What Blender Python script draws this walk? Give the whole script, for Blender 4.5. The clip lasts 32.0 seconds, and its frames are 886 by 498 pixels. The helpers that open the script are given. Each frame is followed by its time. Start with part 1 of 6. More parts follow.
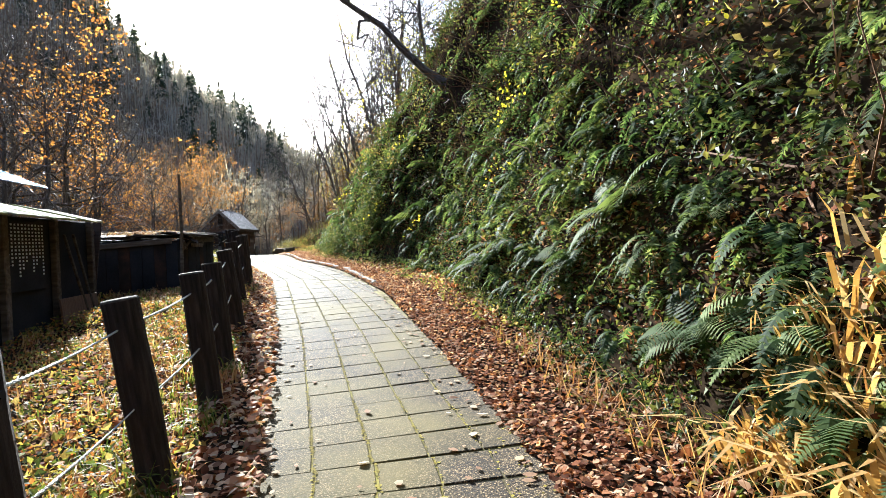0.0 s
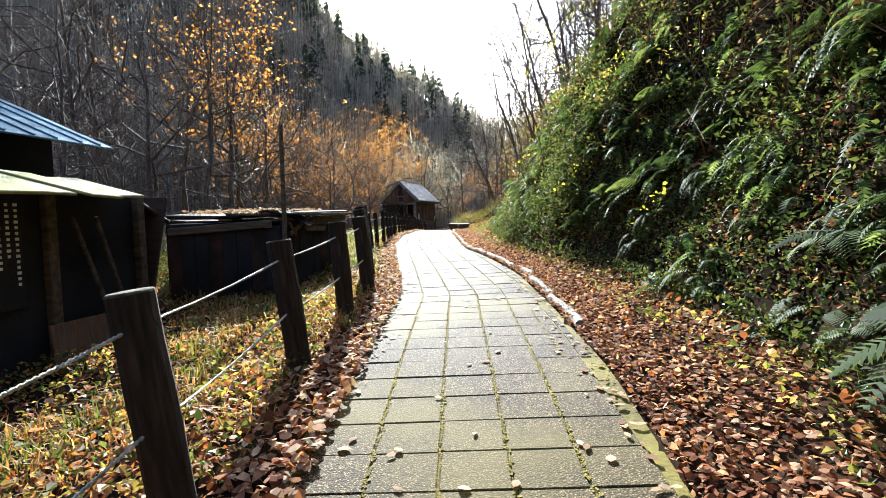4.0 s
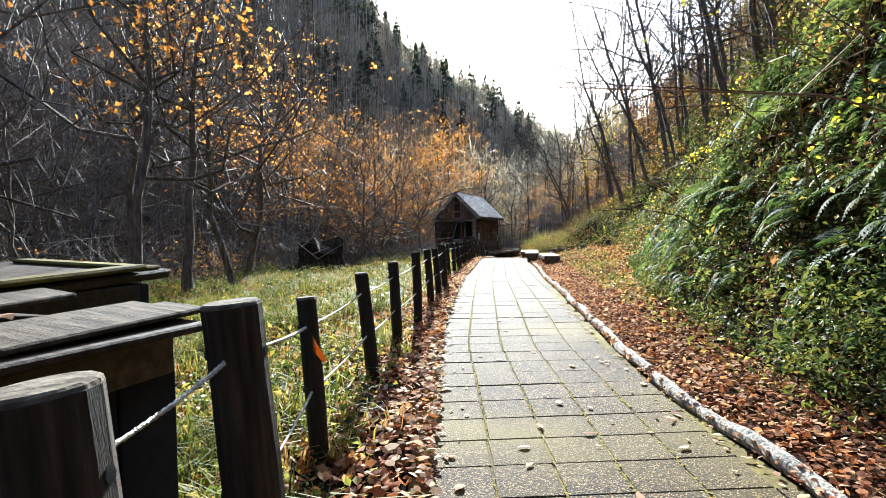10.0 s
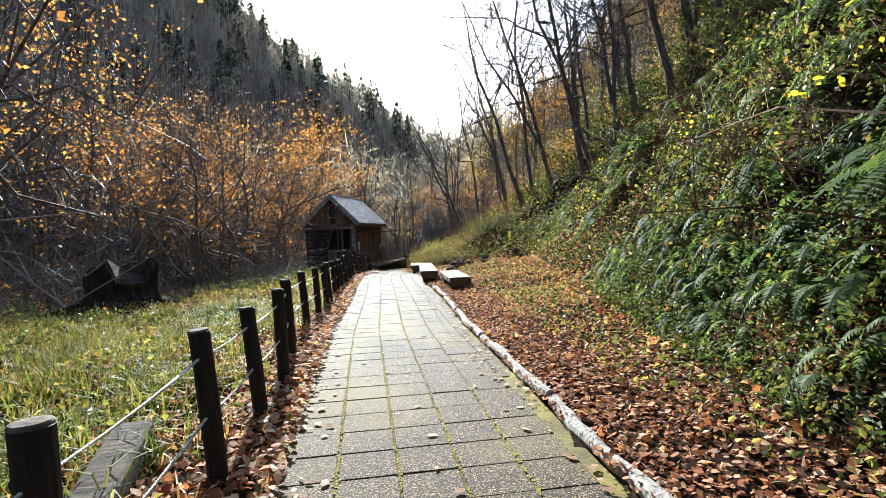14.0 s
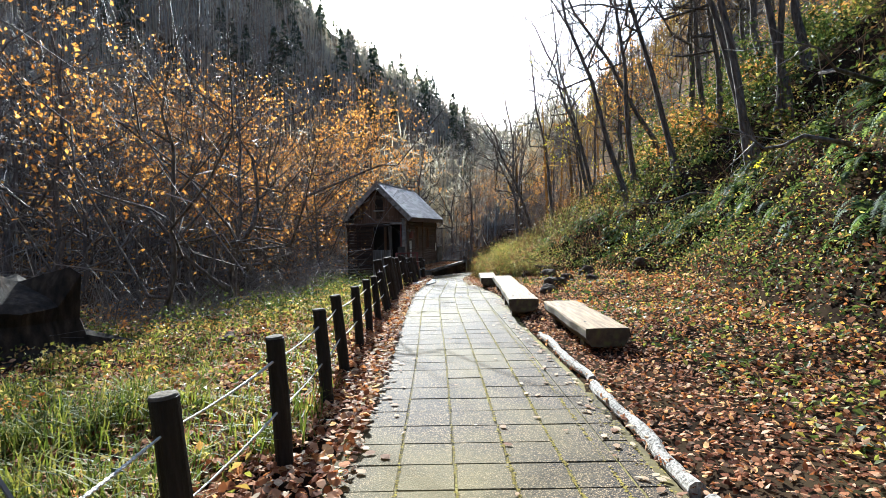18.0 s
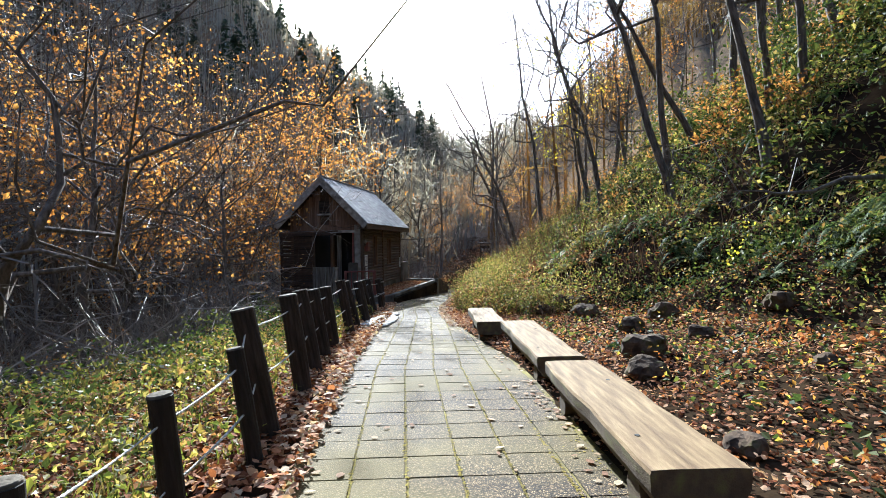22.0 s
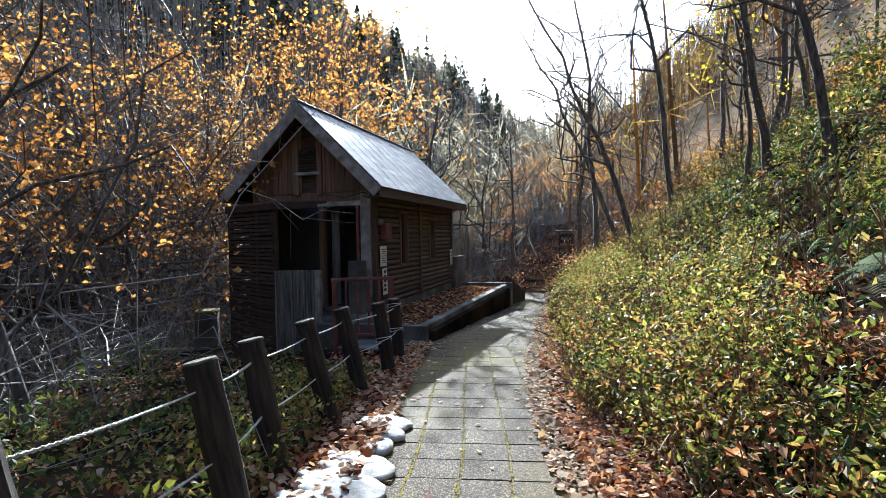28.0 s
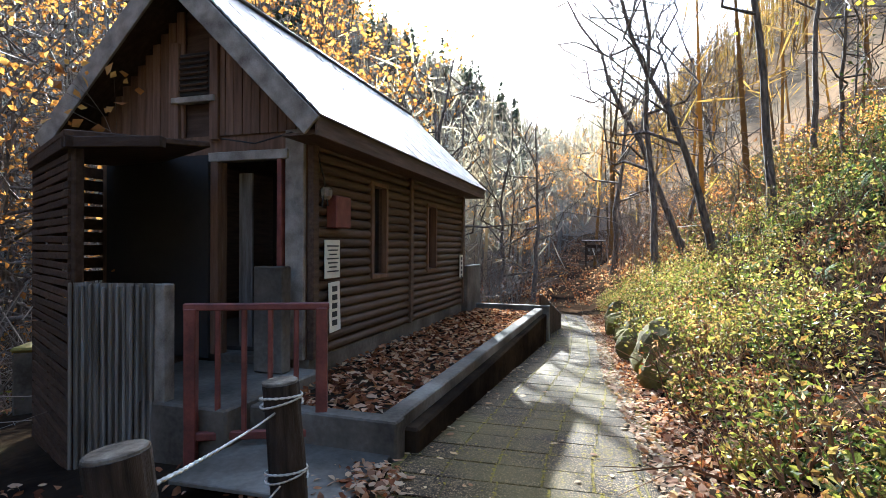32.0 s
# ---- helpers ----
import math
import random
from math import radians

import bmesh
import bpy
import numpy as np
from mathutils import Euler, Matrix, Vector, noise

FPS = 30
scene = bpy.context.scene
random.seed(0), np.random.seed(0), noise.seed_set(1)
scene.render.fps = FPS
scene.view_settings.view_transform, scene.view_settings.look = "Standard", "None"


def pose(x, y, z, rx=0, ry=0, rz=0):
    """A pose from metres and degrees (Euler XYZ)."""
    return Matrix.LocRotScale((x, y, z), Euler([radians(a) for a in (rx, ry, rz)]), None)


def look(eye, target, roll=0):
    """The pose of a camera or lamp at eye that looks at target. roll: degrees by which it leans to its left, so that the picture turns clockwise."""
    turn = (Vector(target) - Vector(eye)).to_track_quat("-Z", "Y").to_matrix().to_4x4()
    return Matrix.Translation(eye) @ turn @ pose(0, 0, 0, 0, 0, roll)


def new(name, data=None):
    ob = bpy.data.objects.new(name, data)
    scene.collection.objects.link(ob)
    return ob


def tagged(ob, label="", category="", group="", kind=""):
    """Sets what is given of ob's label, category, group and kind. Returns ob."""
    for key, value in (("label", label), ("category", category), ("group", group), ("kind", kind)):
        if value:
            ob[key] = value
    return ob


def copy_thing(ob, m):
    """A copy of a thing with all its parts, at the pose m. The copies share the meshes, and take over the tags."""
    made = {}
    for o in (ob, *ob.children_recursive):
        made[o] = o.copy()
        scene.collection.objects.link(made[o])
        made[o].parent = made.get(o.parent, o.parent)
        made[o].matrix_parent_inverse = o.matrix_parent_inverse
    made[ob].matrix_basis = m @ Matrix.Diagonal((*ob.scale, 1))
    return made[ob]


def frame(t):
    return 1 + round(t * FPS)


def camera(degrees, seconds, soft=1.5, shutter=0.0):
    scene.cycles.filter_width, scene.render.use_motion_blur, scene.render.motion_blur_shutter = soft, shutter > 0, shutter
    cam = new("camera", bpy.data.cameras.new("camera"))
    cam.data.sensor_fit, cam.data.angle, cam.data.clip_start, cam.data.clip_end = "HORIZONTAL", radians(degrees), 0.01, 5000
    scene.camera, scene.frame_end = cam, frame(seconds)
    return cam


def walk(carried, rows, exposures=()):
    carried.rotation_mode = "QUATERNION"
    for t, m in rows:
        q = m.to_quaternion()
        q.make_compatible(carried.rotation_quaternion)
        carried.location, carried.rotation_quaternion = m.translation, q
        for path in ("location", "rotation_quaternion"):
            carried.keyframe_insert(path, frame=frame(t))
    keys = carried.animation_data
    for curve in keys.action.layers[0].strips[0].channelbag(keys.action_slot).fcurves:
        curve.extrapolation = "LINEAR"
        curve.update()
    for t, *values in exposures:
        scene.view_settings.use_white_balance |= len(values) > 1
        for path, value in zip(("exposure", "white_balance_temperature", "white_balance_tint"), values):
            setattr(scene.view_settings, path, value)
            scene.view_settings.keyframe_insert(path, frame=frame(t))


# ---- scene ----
cam = camera(79.2, 32.0, soft=0.55)
PATH = [
    (0, (-1.393, 7.080, 0.647), (-1.456, 9.079, 0.614), -2.2),
    (0.5, (-1.346, 7.696, 0.674), (-1.468, 9.692, 0.664), -1.5),
    (1, (-1.443, 8.338, 0.697), (-1.666, 10.325, 0.673), -1.5),
    (1.5, (-1.508, 8.982, 0.716), (-1.849, 10.952, 0.664), -1.8),
    (2, (-1.660, 9.578, 0.739), (-2.096, 11.530, 0.715), -0.5),
    (2.5, (-1.764, 10.169, 0.764), (-2.261, 12.106, 0.722), -1.4),
    (3, (-1.954, 10.693, 0.804), (-2.534, 12.606, 0.739), -1.5),
    (3.5, (-2.132, 11.235, 0.829), (-2.796, 13.118, 0.701), -2.9),
    (4, (-2.322, 11.748, 0.869), (-3.049, 13.607, 0.750), -1.6),
    (4.5, (-2.540, 12.222, 0.914), (-3.287, 14.075, 0.821), -1.3),
    (6.5, (-3.432, 14.565, 1.136), (-4.118, 16.442, 1.065), -1.2),
    (7, (-3.654, 15.246, 1.169), (-4.342, 17.123, 1.103), -0.8),
    (7.5, (-3.991, 15.873, 1.190), (-4.739, 17.727, 1.142), 0.0),
    (8, (-4.286, 16.499, 1.211), (-5.092, 18.327, 1.127), -0.9),
    (8.5, (-4.662, 17.100, 1.225), (-5.513, 18.909, 1.155), -0.4),
    (9, (-5.001, 17.674, 1.248), (-5.887, 19.465, 1.157), -0.7),
    (9.5, (-5.359, 18.222, 1.268), (-6.268, 20.003, 1.214), 0.3),
    (10, (-5.678, 18.708, 1.298), (-6.594, 20.484, 1.233), -0.8),
    (10.5, (-5.970, 19.223, 1.336), (-6.885, 21.001, 1.288), -1.1),
    (11, (-6.324, 19.806, 1.367), (-7.220, 21.594, 1.342), -1.6),
    (11.5, (-6.603, 20.380, 1.399), (-7.472, 22.182, 1.372), -2.1),
    (12, (-6.905, 20.890, 1.420), (-7.741, 22.706, 1.365), -3.2),
    (12.5, (-7.109, 21.474, 1.435), (-7.848, 23.329, 1.326), -4.9),
    (13, (-7.276, 21.989, 1.450), (-7.869, 23.896, 1.361), -3.8),
    (13.5, (-7.380, 22.523, 1.452), (-7.879, 24.459, 1.396), -3.1),
    (14, (-7.459, 22.989, 1.478), (-7.965, 24.923, 1.419), -2.2),
    (14.5, (-7.588, 23.430, 1.503), (-8.119, 25.356, 1.432), -1.9),
    (16.5, (-8.763, 26.087, 1.614), (-9.426, 27.972, 1.536), -1.5),
    (17, (-9.028, 26.774, 1.607), (-9.726, 28.646, 1.506), -2.2),
    (17.5, (-9.325, 27.411, 1.592), (-10.034, 29.280, 1.536), -1.2),
    (18, (-9.605, 28.095, 1.575), (-10.297, 29.970, 1.509), -1.2),
    (18.5, (-9.927, 28.776, 1.567), (-10.609, 30.655, 1.503), -1.2),
    (19, (-10.204, 29.490, 1.564), (-10.863, 31.378, 1.516), -1.5),
    (19.5, (-10.499, 30.180, 1.555), (-11.150, 32.071, 1.529), -1.3),
    (20, (-10.729, 30.858, 1.538), (-11.348, 32.760, 1.516), -1.0),
    (20.5, (-10.983, 31.563, 1.534), (-11.589, 33.468, 1.523), -0.6),
    (21, (-11.213, 32.231, 1.529), (-11.806, 34.141, 1.525), -0.3),
    (21.5, (-11.460, 32.885, 1.524), (-12.046, 34.797, 1.525), -0.5),
    (22, (-11.674, 33.560, 1.514), (-12.241, 35.478, 1.495), -0.7),
    (22.5, (-11.893, 34.232, 1.511), (-12.451, 36.152, 1.476), -0.3),
    (23, (-12.098, 34.888, 1.516), (-12.646, 36.811, 1.479), -0.3),
    (23.5, (-12.284, 35.576, 1.520), (-12.851, 37.494, 1.506), 0.1),
    (24, (-12.515, 36.300, 1.500), (-13.083, 38.218, 1.478), -0.1),
    (24.5, (-12.701, 36.981, 1.484), (-13.278, 38.895, 1.450), -0.5),
    (26.5, (-13.564, 39.679, 1.455), (-14.217, 41.569, 1.394), -2.0),
    (27, (-13.790, 40.360, 1.423), (-14.464, 42.242, 1.370), -1.3),
    (27.5, (-14.014, 41.042, 1.386), (-14.747, 42.903, 1.343), -1.0),
    (28, (-14.331, 41.607, 1.342), (-15.131, 43.439, 1.293), -1.1),
    (28.5, (-14.611, 42.166, 1.313), (-15.458, 43.978, 1.253), -1.8),
    (29, (-14.942, 42.666, 1.279), (-15.768, 44.487, 1.234), -1.5),
    (29.5, (-15.186, 43.205, 1.247), (-15.931, 45.060, 1.198), -1.7),
    (30, (-15.414, 43.748, 1.220), (-16.074, 45.635, 1.166), -1.7),
    (30.5, (-15.620, 44.291, 1.182), (-16.228, 46.196, 1.140), -1.4),
    (31, (-15.852, 44.899, 1.143), (-16.465, 46.803, 1.103), -0.9),
    (31.5, (-15.990, 45.488, 1.103), (-16.659, 47.373, 1.099), -0.8),
    (32, (-16.172, 46.046, 1.107), (-17.011, 47.862, 1.099), 0.3),
]
walk(cam, [(t, look(eye, target, roll)) for t, eye, target, roll in PATH],
     exposures=[(0, 2.3, 5450, 6), (10, 2.3, 5450, 6), (14, 2.1, 5400, 6), (20, 2.15, 5250, 6), (26, 2.2, 5150, 6), (29, 2.25, 5050, 4), (30, 2.25, 5100, 3), (31, 2.4, 6100, 6), (31.5, 2.6, 5600, 6), (32, 3.0, 5250, 5)])

# ---- world, sun and exposure ----
SUN_AZ, SUN_EL = radians(29.5), radians(25.5)      # degrees left of +y, and above the horizon
world = bpy.data.worlds.new("sky")
scene.world = world
world.use_nodes = True
wn = world.node_tree.nodes
sky = wn.new("ShaderNodeTexSky")
sky.sky_type = "NISHITA"
sky.sun_disc = False
sky.sun_elevation = SUN_EL
sky.sun_rotation = -SUN_AZ
sky.air_density, sky.dust_density, sky.ozone_density = 1.0, 2.5, 1.0
wn["Background"].inputs["Strength"].default_value = 0.1
world.node_tree.links.new(sky.outputs[0], wn["Background"].inputs["Color"])
sun_data = bpy.data.lights.new("sun", "SUN")
sun_data.energy, sun_data.angle, sun_data.color = 5.0, radians(0.6), (1.0, 0.93, 0.8)
sun = new("sun", sun_data)
sun_dir = Vector((-math.sin(SUN_AZ) * math.cos(SUN_EL), math.cos(SUN_AZ) * math.cos(SUN_EL), math.sin(SUN_EL)))
sun.matrix_world = look((0, 0, 60), Vector((0, 0, 60)) - sun_dir)

# ---- materials ----


def material(name, colors, rough=0.8, scale=4.0, fine=40.0, bump=0.3, metal=0.0, per=None, spread=0.5, translucent=0.0, spec=0.5, coord="Object"):
    """A material whose colour runs over a ramp by two scales of noise, or by a random value per piece ('object' or 'island')."""
    m = bpy.data.materials.new(name)
    m.use_nodes = True
    nt = m.node_tree
    n, li = nt.nodes, nt.links
    bs = n["Principled BSDF"]
    tc = n.new("ShaderNodeTexCoord")
    big, small = n.new("ShaderNodeTexNoise"), n.new("ShaderNodeTexNoise")
    for node, s, d in ((big, scale, 5), (small, fine, 3)):
        node.inputs["Scale"].default_value, node.inputs["Detail"].default_value = s, d
        li.new(tc.outputs[coord], node.inputs["Vector"])
    mix = n.new("ShaderNodeMath")
    mix.operation = "MULTIPLY_ADD"
    mix.inputs[1].default_value = 0.35
    li.new(small.outputs["Fac"], mix.inputs[0])
    sc = n.new("ShaderNodeMath")
    sc.operation = "MULTIPLY_ADD"
    sc.inputs[1].default_value, sc.inputs[2].default_value = 1.5, -0.45
    li.new(big.outputs["Fac"], sc.inputs[0])
    li.new(sc.outputs[0], mix.inputs[2])
    value = mix.outputs[0]
    if per:
        if per == "object":
            src = n.new("ShaderNodeObjectInfo").outputs["Random"]
        else:
            src = n.new("ShaderNodeNewGeometry").outputs["Random Per Island"]
        blend = n.new("ShaderNodeMix")
        blend.data_type = "FLOAT"
        blend.inputs[0].default_value = spread
        li.new(value, blend.inputs[2])
        li.new(src, blend.inputs[3])
        value = blend.outputs[0]
    ramp = n.new("ShaderNodeValToRGB")
    els = ramp.color_ramp.elements
    while len(els) < len(colors):
        els.new(0.5)
    for k, c in enumerate(colors):
        els[k].position = 0.15 + 0.7 * k / max(1, len(colors) - 1)
        els[k].color = (*c, 1)
    li.new(value, ramp.inputs[0])
    li.new(ramp.outputs[0], bs.inputs["Base Color"])
    bs.inputs["Roughness"].default_value = rough
    bs.inputs["Metallic"].default_value = metal
    bs.inputs["Specular IOR Level"].default_value = spec
    if bump:
        b = n.new("ShaderNodeBump")
        b.inputs["Strength"].default_value = bump
        b.inputs["Distance"].default_value = 0.02
        li.new(mix.outputs[0], b.inputs["Height"])
        li.new(b.outputs[0], bs.inputs["Normal"])
    if translucent:
        tr, ms = n.new("ShaderNodeBsdfTranslucent"), n.new("ShaderNodeMixShader")
        boost = n.new("ShaderNodeMix")
        boost.data_type, boost.blend_type = "RGBA", "MULTIPLY"
        boost.inputs[0].default_value = 1.0
        boost.inputs[7].default_value = (1.3, 1.22, 0.85, 1)
        li.new(ramp.outputs[0], boost.inputs[6])
        li.new(boost.outputs[2], tr.inputs[0])
        ms.inputs[0].default_value = translucent
        li.new(bs.outputs[0], ms.inputs[1])
        li.new(tr.outputs[0], ms.inputs[2])
        li.new(ms.outputs[0], n["Material Output"].inputs[0])
    return m


def plank_material(name, colors, rough=0.75, axis=(1, 12, 12), scale=3.0, bump=0.4, per=None):
    """Weathered wood with its grain along one axis of the object."""
    m = material(name, colors, rough, scale, 30, bump, per=per, spread=0.35, spec=0.2)
    nt = m.node_tree
    mp = nt.nodes.new("ShaderNodeMapping")
    mp.inputs["Scale"].default_value = axis
    tc = next(k for k in nt.nodes if k.type == "TEX_COORD")
    nt.links.new(tc.outputs["Object"], mp.inputs[0])
    for k in nt.nodes:
        if k.type == "TEX_NOISE":
            nt.links.new(mp.outputs[0], k.inputs["Vector"])
    return m


def slab_material():
    """Exposed-aggregate concrete: pale pebbles in a dark matrix, stained slab by slab."""
    m = material("aggregate_concrete", [(0.58, 0.45, 0.29), (0.88, 0.7, 0.47), (1.16, 0.96, 0.68)], 0.85, 1.3, 7, 0, per="object", spread=0.3, spec=0.18)
    nt = m.node_tree
    n, li = nt.nodes, nt.links
    bs = n["Principled BSDF"]
    geo = n.new("ShaderNodeNewGeometry")
    vor = n.new("ShaderNodeTexVoronoi")
    vor.inputs["Scale"].default_value = 105
    for k in n:
        if k.type in ("TEX_NOISE", "TEX_VORONOI"):
            li.new(geo.outputs["Position"], k.inputs["Vector"])
    ramp = next(k for k in n if k.type == "VALTORGB")
    # one pebble differs from the next: pale, tan or nearly black
    sep = n.new("ShaderNodeSeparateColor")
    li.new(vor.outputs["Color"], sep.inputs[0])
    peb = n.new("ShaderNodeValToRGB")
    els = peb.color_ramp.elements
    for pos, c in ((0.25, (0.07, 0.06, 0.046)), (0.5, (0.16, 0.135, 0.1)), (0.75, (0.27, 0.24, 0.185))):
        e = els.new(pos)
        e.color = (*c, 1)
    els[0].color, els[len(els) - 1].color = (0.026, 0.022, 0.018, 1), (0.36, 0.31, 0.24, 1)
    li.new(sep.outputs[0], peb.inputs[0])
    gap = n.new("ShaderNodeValToRGB")
    gap.color_ramp.elements[0].position, gap.color_ramp.elements[1].position = 0.3, 0.52
    gap.color_ramp.elements[0].color, gap.color_ramp.elements[1].color = (1, 1, 1, 1), (0.16, 0.14, 0.11, 1)
    li.new(vor.outputs["Distance"], gap.inputs[0])
    col = peb.outputs[0]
    for src in (gap.outputs[0], ramp.outputs[0]):
        mul = n.new("ShaderNodeMix")
        mul.data_type, mul.blend_type = "RGBA", "MULTIPLY"
        mul.inputs[0].default_value = 1.0
        li.new(col, mul.inputs[6])
        li.new(src, mul.inputs[7])
        col = mul.outputs[2]
    # moss and mud that gather in patches
    pn = n.new("ShaderNodeTexNoise")
    pn.inputs["Scale"].default_value, pn.inputs["Detail"].default_value = 0.8, 8
    li.new(geo.outputs["Position"], pn.inputs["Vector"])
    pr = n.new("ShaderNodeValToRGB")
    pr.color_ramp.elements[0].position, pr.color_ramp.elements[1].position = 0.46, 0.68
    li.new(pn.outputs["Fac"], pr.inputs[0])
    moss = n.new("ShaderNodeMix")
    moss.data_type = "RGBA"
    moss.inputs[7].default_value = (0.13, 0.1, 0.03, 1)
    half = n.new("ShaderNodeMath")
    half.operation = "MULTIPLY"
    half.inputs[1].default_value = 0.7
    li.new(pr.outputs[0], half.inputs[0])
    li.new(half.outputs[0], moss.inputs[0])
    li.new(col, moss.inputs[6])
    li.new(moss.outputs[2], bs.inputs["Base Color"])
    b = n.new("ShaderNodeBump")
    b.inputs["Strength"].default_value, b.inputs["Distance"].default_value = 0.4, 0.006
    b.invert = True
    li.new(vor.outputs["Distance"], b.inputs["Height"])
    li.new(b.outputs[0], bs.inputs["Normal"])
    return m


def ground_material():
    """Forest soil: dark humus, brown litter and green patches by noise in the world."""
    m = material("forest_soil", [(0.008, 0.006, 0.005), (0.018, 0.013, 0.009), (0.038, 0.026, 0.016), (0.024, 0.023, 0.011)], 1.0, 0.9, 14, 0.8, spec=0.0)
    nt = m.node_tree
    geo = nt.nodes.new("ShaderNodeNewGeometry")
    for k in nt.nodes:
        if k.type == "TEX_NOISE":
            nt.links.new(geo.outputs["Position"], k.inputs["Vector"])
    return m


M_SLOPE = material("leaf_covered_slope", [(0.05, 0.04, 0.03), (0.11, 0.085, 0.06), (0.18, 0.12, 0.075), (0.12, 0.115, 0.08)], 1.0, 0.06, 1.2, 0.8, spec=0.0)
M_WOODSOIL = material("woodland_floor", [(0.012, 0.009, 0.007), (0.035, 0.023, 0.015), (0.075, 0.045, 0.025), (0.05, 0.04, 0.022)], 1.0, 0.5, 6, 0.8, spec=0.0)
M_SLAB = slab_material()
M_SOIL = ground_material()
M_MOSS = material("mossy_joint", [(0.04, 0.032, 0.016), (0.085, 0.066, 0.022), (0.15, 0.122, 0.026), (0.22, 0.19, 0.034)], 0.95, 1.6, 40, 0.6, spec=0.2)
M_POST = plank_material("dark_post", [(0.011, 0.008, 0.006), (0.027, 0.019, 0.014), (0.055, 0.04, 0.029)], 0.75, (14, 14, 1.5))
M_POSTTOP = material("weathered_post_top", [(0.05, 0.04, 0.03), (0.12, 0.1, 0.075), (0.2, 0.175, 0.135)], 0.95, 14, 60, 0.6, spec=0.1)
M_BLACKPOST = plank_material("black_post", [(0.007, 0.006, 0.005), (0.016, 0.013, 0.011), (0.03, 0.024, 0.02)], 0.65, (14, 14, 1.5))
M_ROPE = material("pale_rope", [(0.35, 0.32, 0.26), (0.55, 0.52, 0.45), (0.68, 0.65, 0.58)], 0.8, 20, 160, 0.8)
M_BIRCH = plank_material("pale_log", [(0.06, 0.048, 0.036), (0.24, 0.215, 0.18), (0.38, 0.35, 0.305), (0.15, 0.13, 0.1)], 0.9, (22, 22, 5), 2.0, 0.7)
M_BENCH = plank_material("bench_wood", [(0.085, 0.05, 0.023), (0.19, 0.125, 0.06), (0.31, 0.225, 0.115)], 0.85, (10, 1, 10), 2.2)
# darker copy of the bench wood with shade in its colour
M_BENCHDARK = plank_material("bench_shaded_wood", [(0.04, 0.03, 0.02), (0.09, 0.065, 0.04), (0.12, 0.12, 0.04)], 0.85, (6, 1.5, 6), 2.2)
M_STONE = material("mossy_stone", [(0.016, 0.011, 0.008), (0.042, 0.028, 0.019), (0.085, 0.058, 0.038), (0.05, 0.046, 0.014), (0.13, 0.085, 0.055)], 1.0, 5.0, 30, 1.0, spec=0.15)
M_SACK = material("white_sack", [(0.17, 0.15, 0.12), (0.4, 0.365, 0.31), (0.54, 0.5, 0.43)], 0.8, 7, 90, 0.5)
M_BARK = plank_material("bark", [(0.05, 0.042, 0.036), (0.12, 0.1, 0.085), (0.22, 0.19, 0.165)], 0.9, (9, 9, 2), 2.0, 0.8)
M_ROT = plank_material("rotten_wood", [(0.01, 0.008, 0.006), (0.03, 0.022, 0.015), (0.075, 0.055, 0.035)], 0.95, (8, 8, 2), 2.0, 0.8)
M_TWIG = material("twigs", [(0.07, 0.055, 0.043), (0.165, 0.135, 0.105), (0.29, 0.245, 0.2)], 0.65, 0.6, 10, 0, per="island", spread=0.6, spec=0.3)
M_STEM = material("dead_stems", [(0.07, 0.035, 0.02), (0.17, 0.09, 0.045), (0.32, 0.2, 0.1)], 0.8, 0.6, 10, 0, per="island", spread=0.6, spec=0.2)
M_WALL = plank_material("brown_siding", [(0.04, 0.025, 0.017), (0.085, 0.055, 0.037), (0.14, 0.093, 0.064)], 0.65, (10, 1, 10), 2.5, 0.3, "object")
M_BOARD = plank_material("brown_boards", [(0.065, 0.037, 0.023), (0.13, 0.076, 0.048), (0.21, 0.128, 0.084)], 0.7, (10, 10, 1), 2.5, 0.3, "object")
M_FASCIA = plank_material("grey_fascia", [(0.11, 0.092, 0.074), (0.22, 0.195, 0.16), (0.34, 0.31, 0.265)], 0.85, (3, 3, 3), 2.0, 0.4)
M_DARKWOOD = plank_material("dark_wood", [(0.02, 0.012, 0.008), (0.045, 0.028, 0.018), (0.08, 0.05, 0.034)], 0.75, (1, 8, 8), 2.5, 0.4, "object")
M_RED = material("red_paint", [(0.07, 0.018, 0.013), (0.14, 0.034, 0.024), (0.2, 0.065, 0.042)], 0.65, 6, 50, 0.2)
M_SHINGLE = material("roof_slate", [(0.1, 0.095, 0.092), (0.2, 0.19, 0.185), (0.33, 0.32, 0.31)], 0.55, 2, 40, 0.25, per="object", spread=0.5)
M_CONCRETE = material("stained_concrete", [(0.04, 0.034, 0.026), (0.11, 0.095, 0.075), (0.22, 0.2, 0.165)], 0.92, 1.3, 24, 0.5, spec=0.2)
M_CORRUGATED = plank_material("old_corrugated_sheet", [(0.05, 0.042, 0.035), (0.15, 0.135, 0.115), (0.25, 0.235, 0.21)], 0.7, (10, 10, 0.8), 2.0, 0.4)
# near-black; also stands in for shade behind the porch opening and doorway
M_DARK = material("dark_and_shade", [(0.012, 0.011, 0.01), (0.03, 0.028, 0.026)], 0.9, 2, 20, 0.1)
M_PAPER = material("paper_notice", [(0.62, 0.6, 0.5), (0.8, 0.78, 0.7)], 0.7, 3, 40, 0.05)
M_INK = material("ink", [(0.015, 0.015, 0.018), (0.03, 0.03, 0.035)], 0.7, 4, 40, 0)
M_WHITEINK = material("white_lettering", [(0.6, 0.6, 0.58), (0.78, 0.78, 0.76)], 0.7, 4, 40, 0)
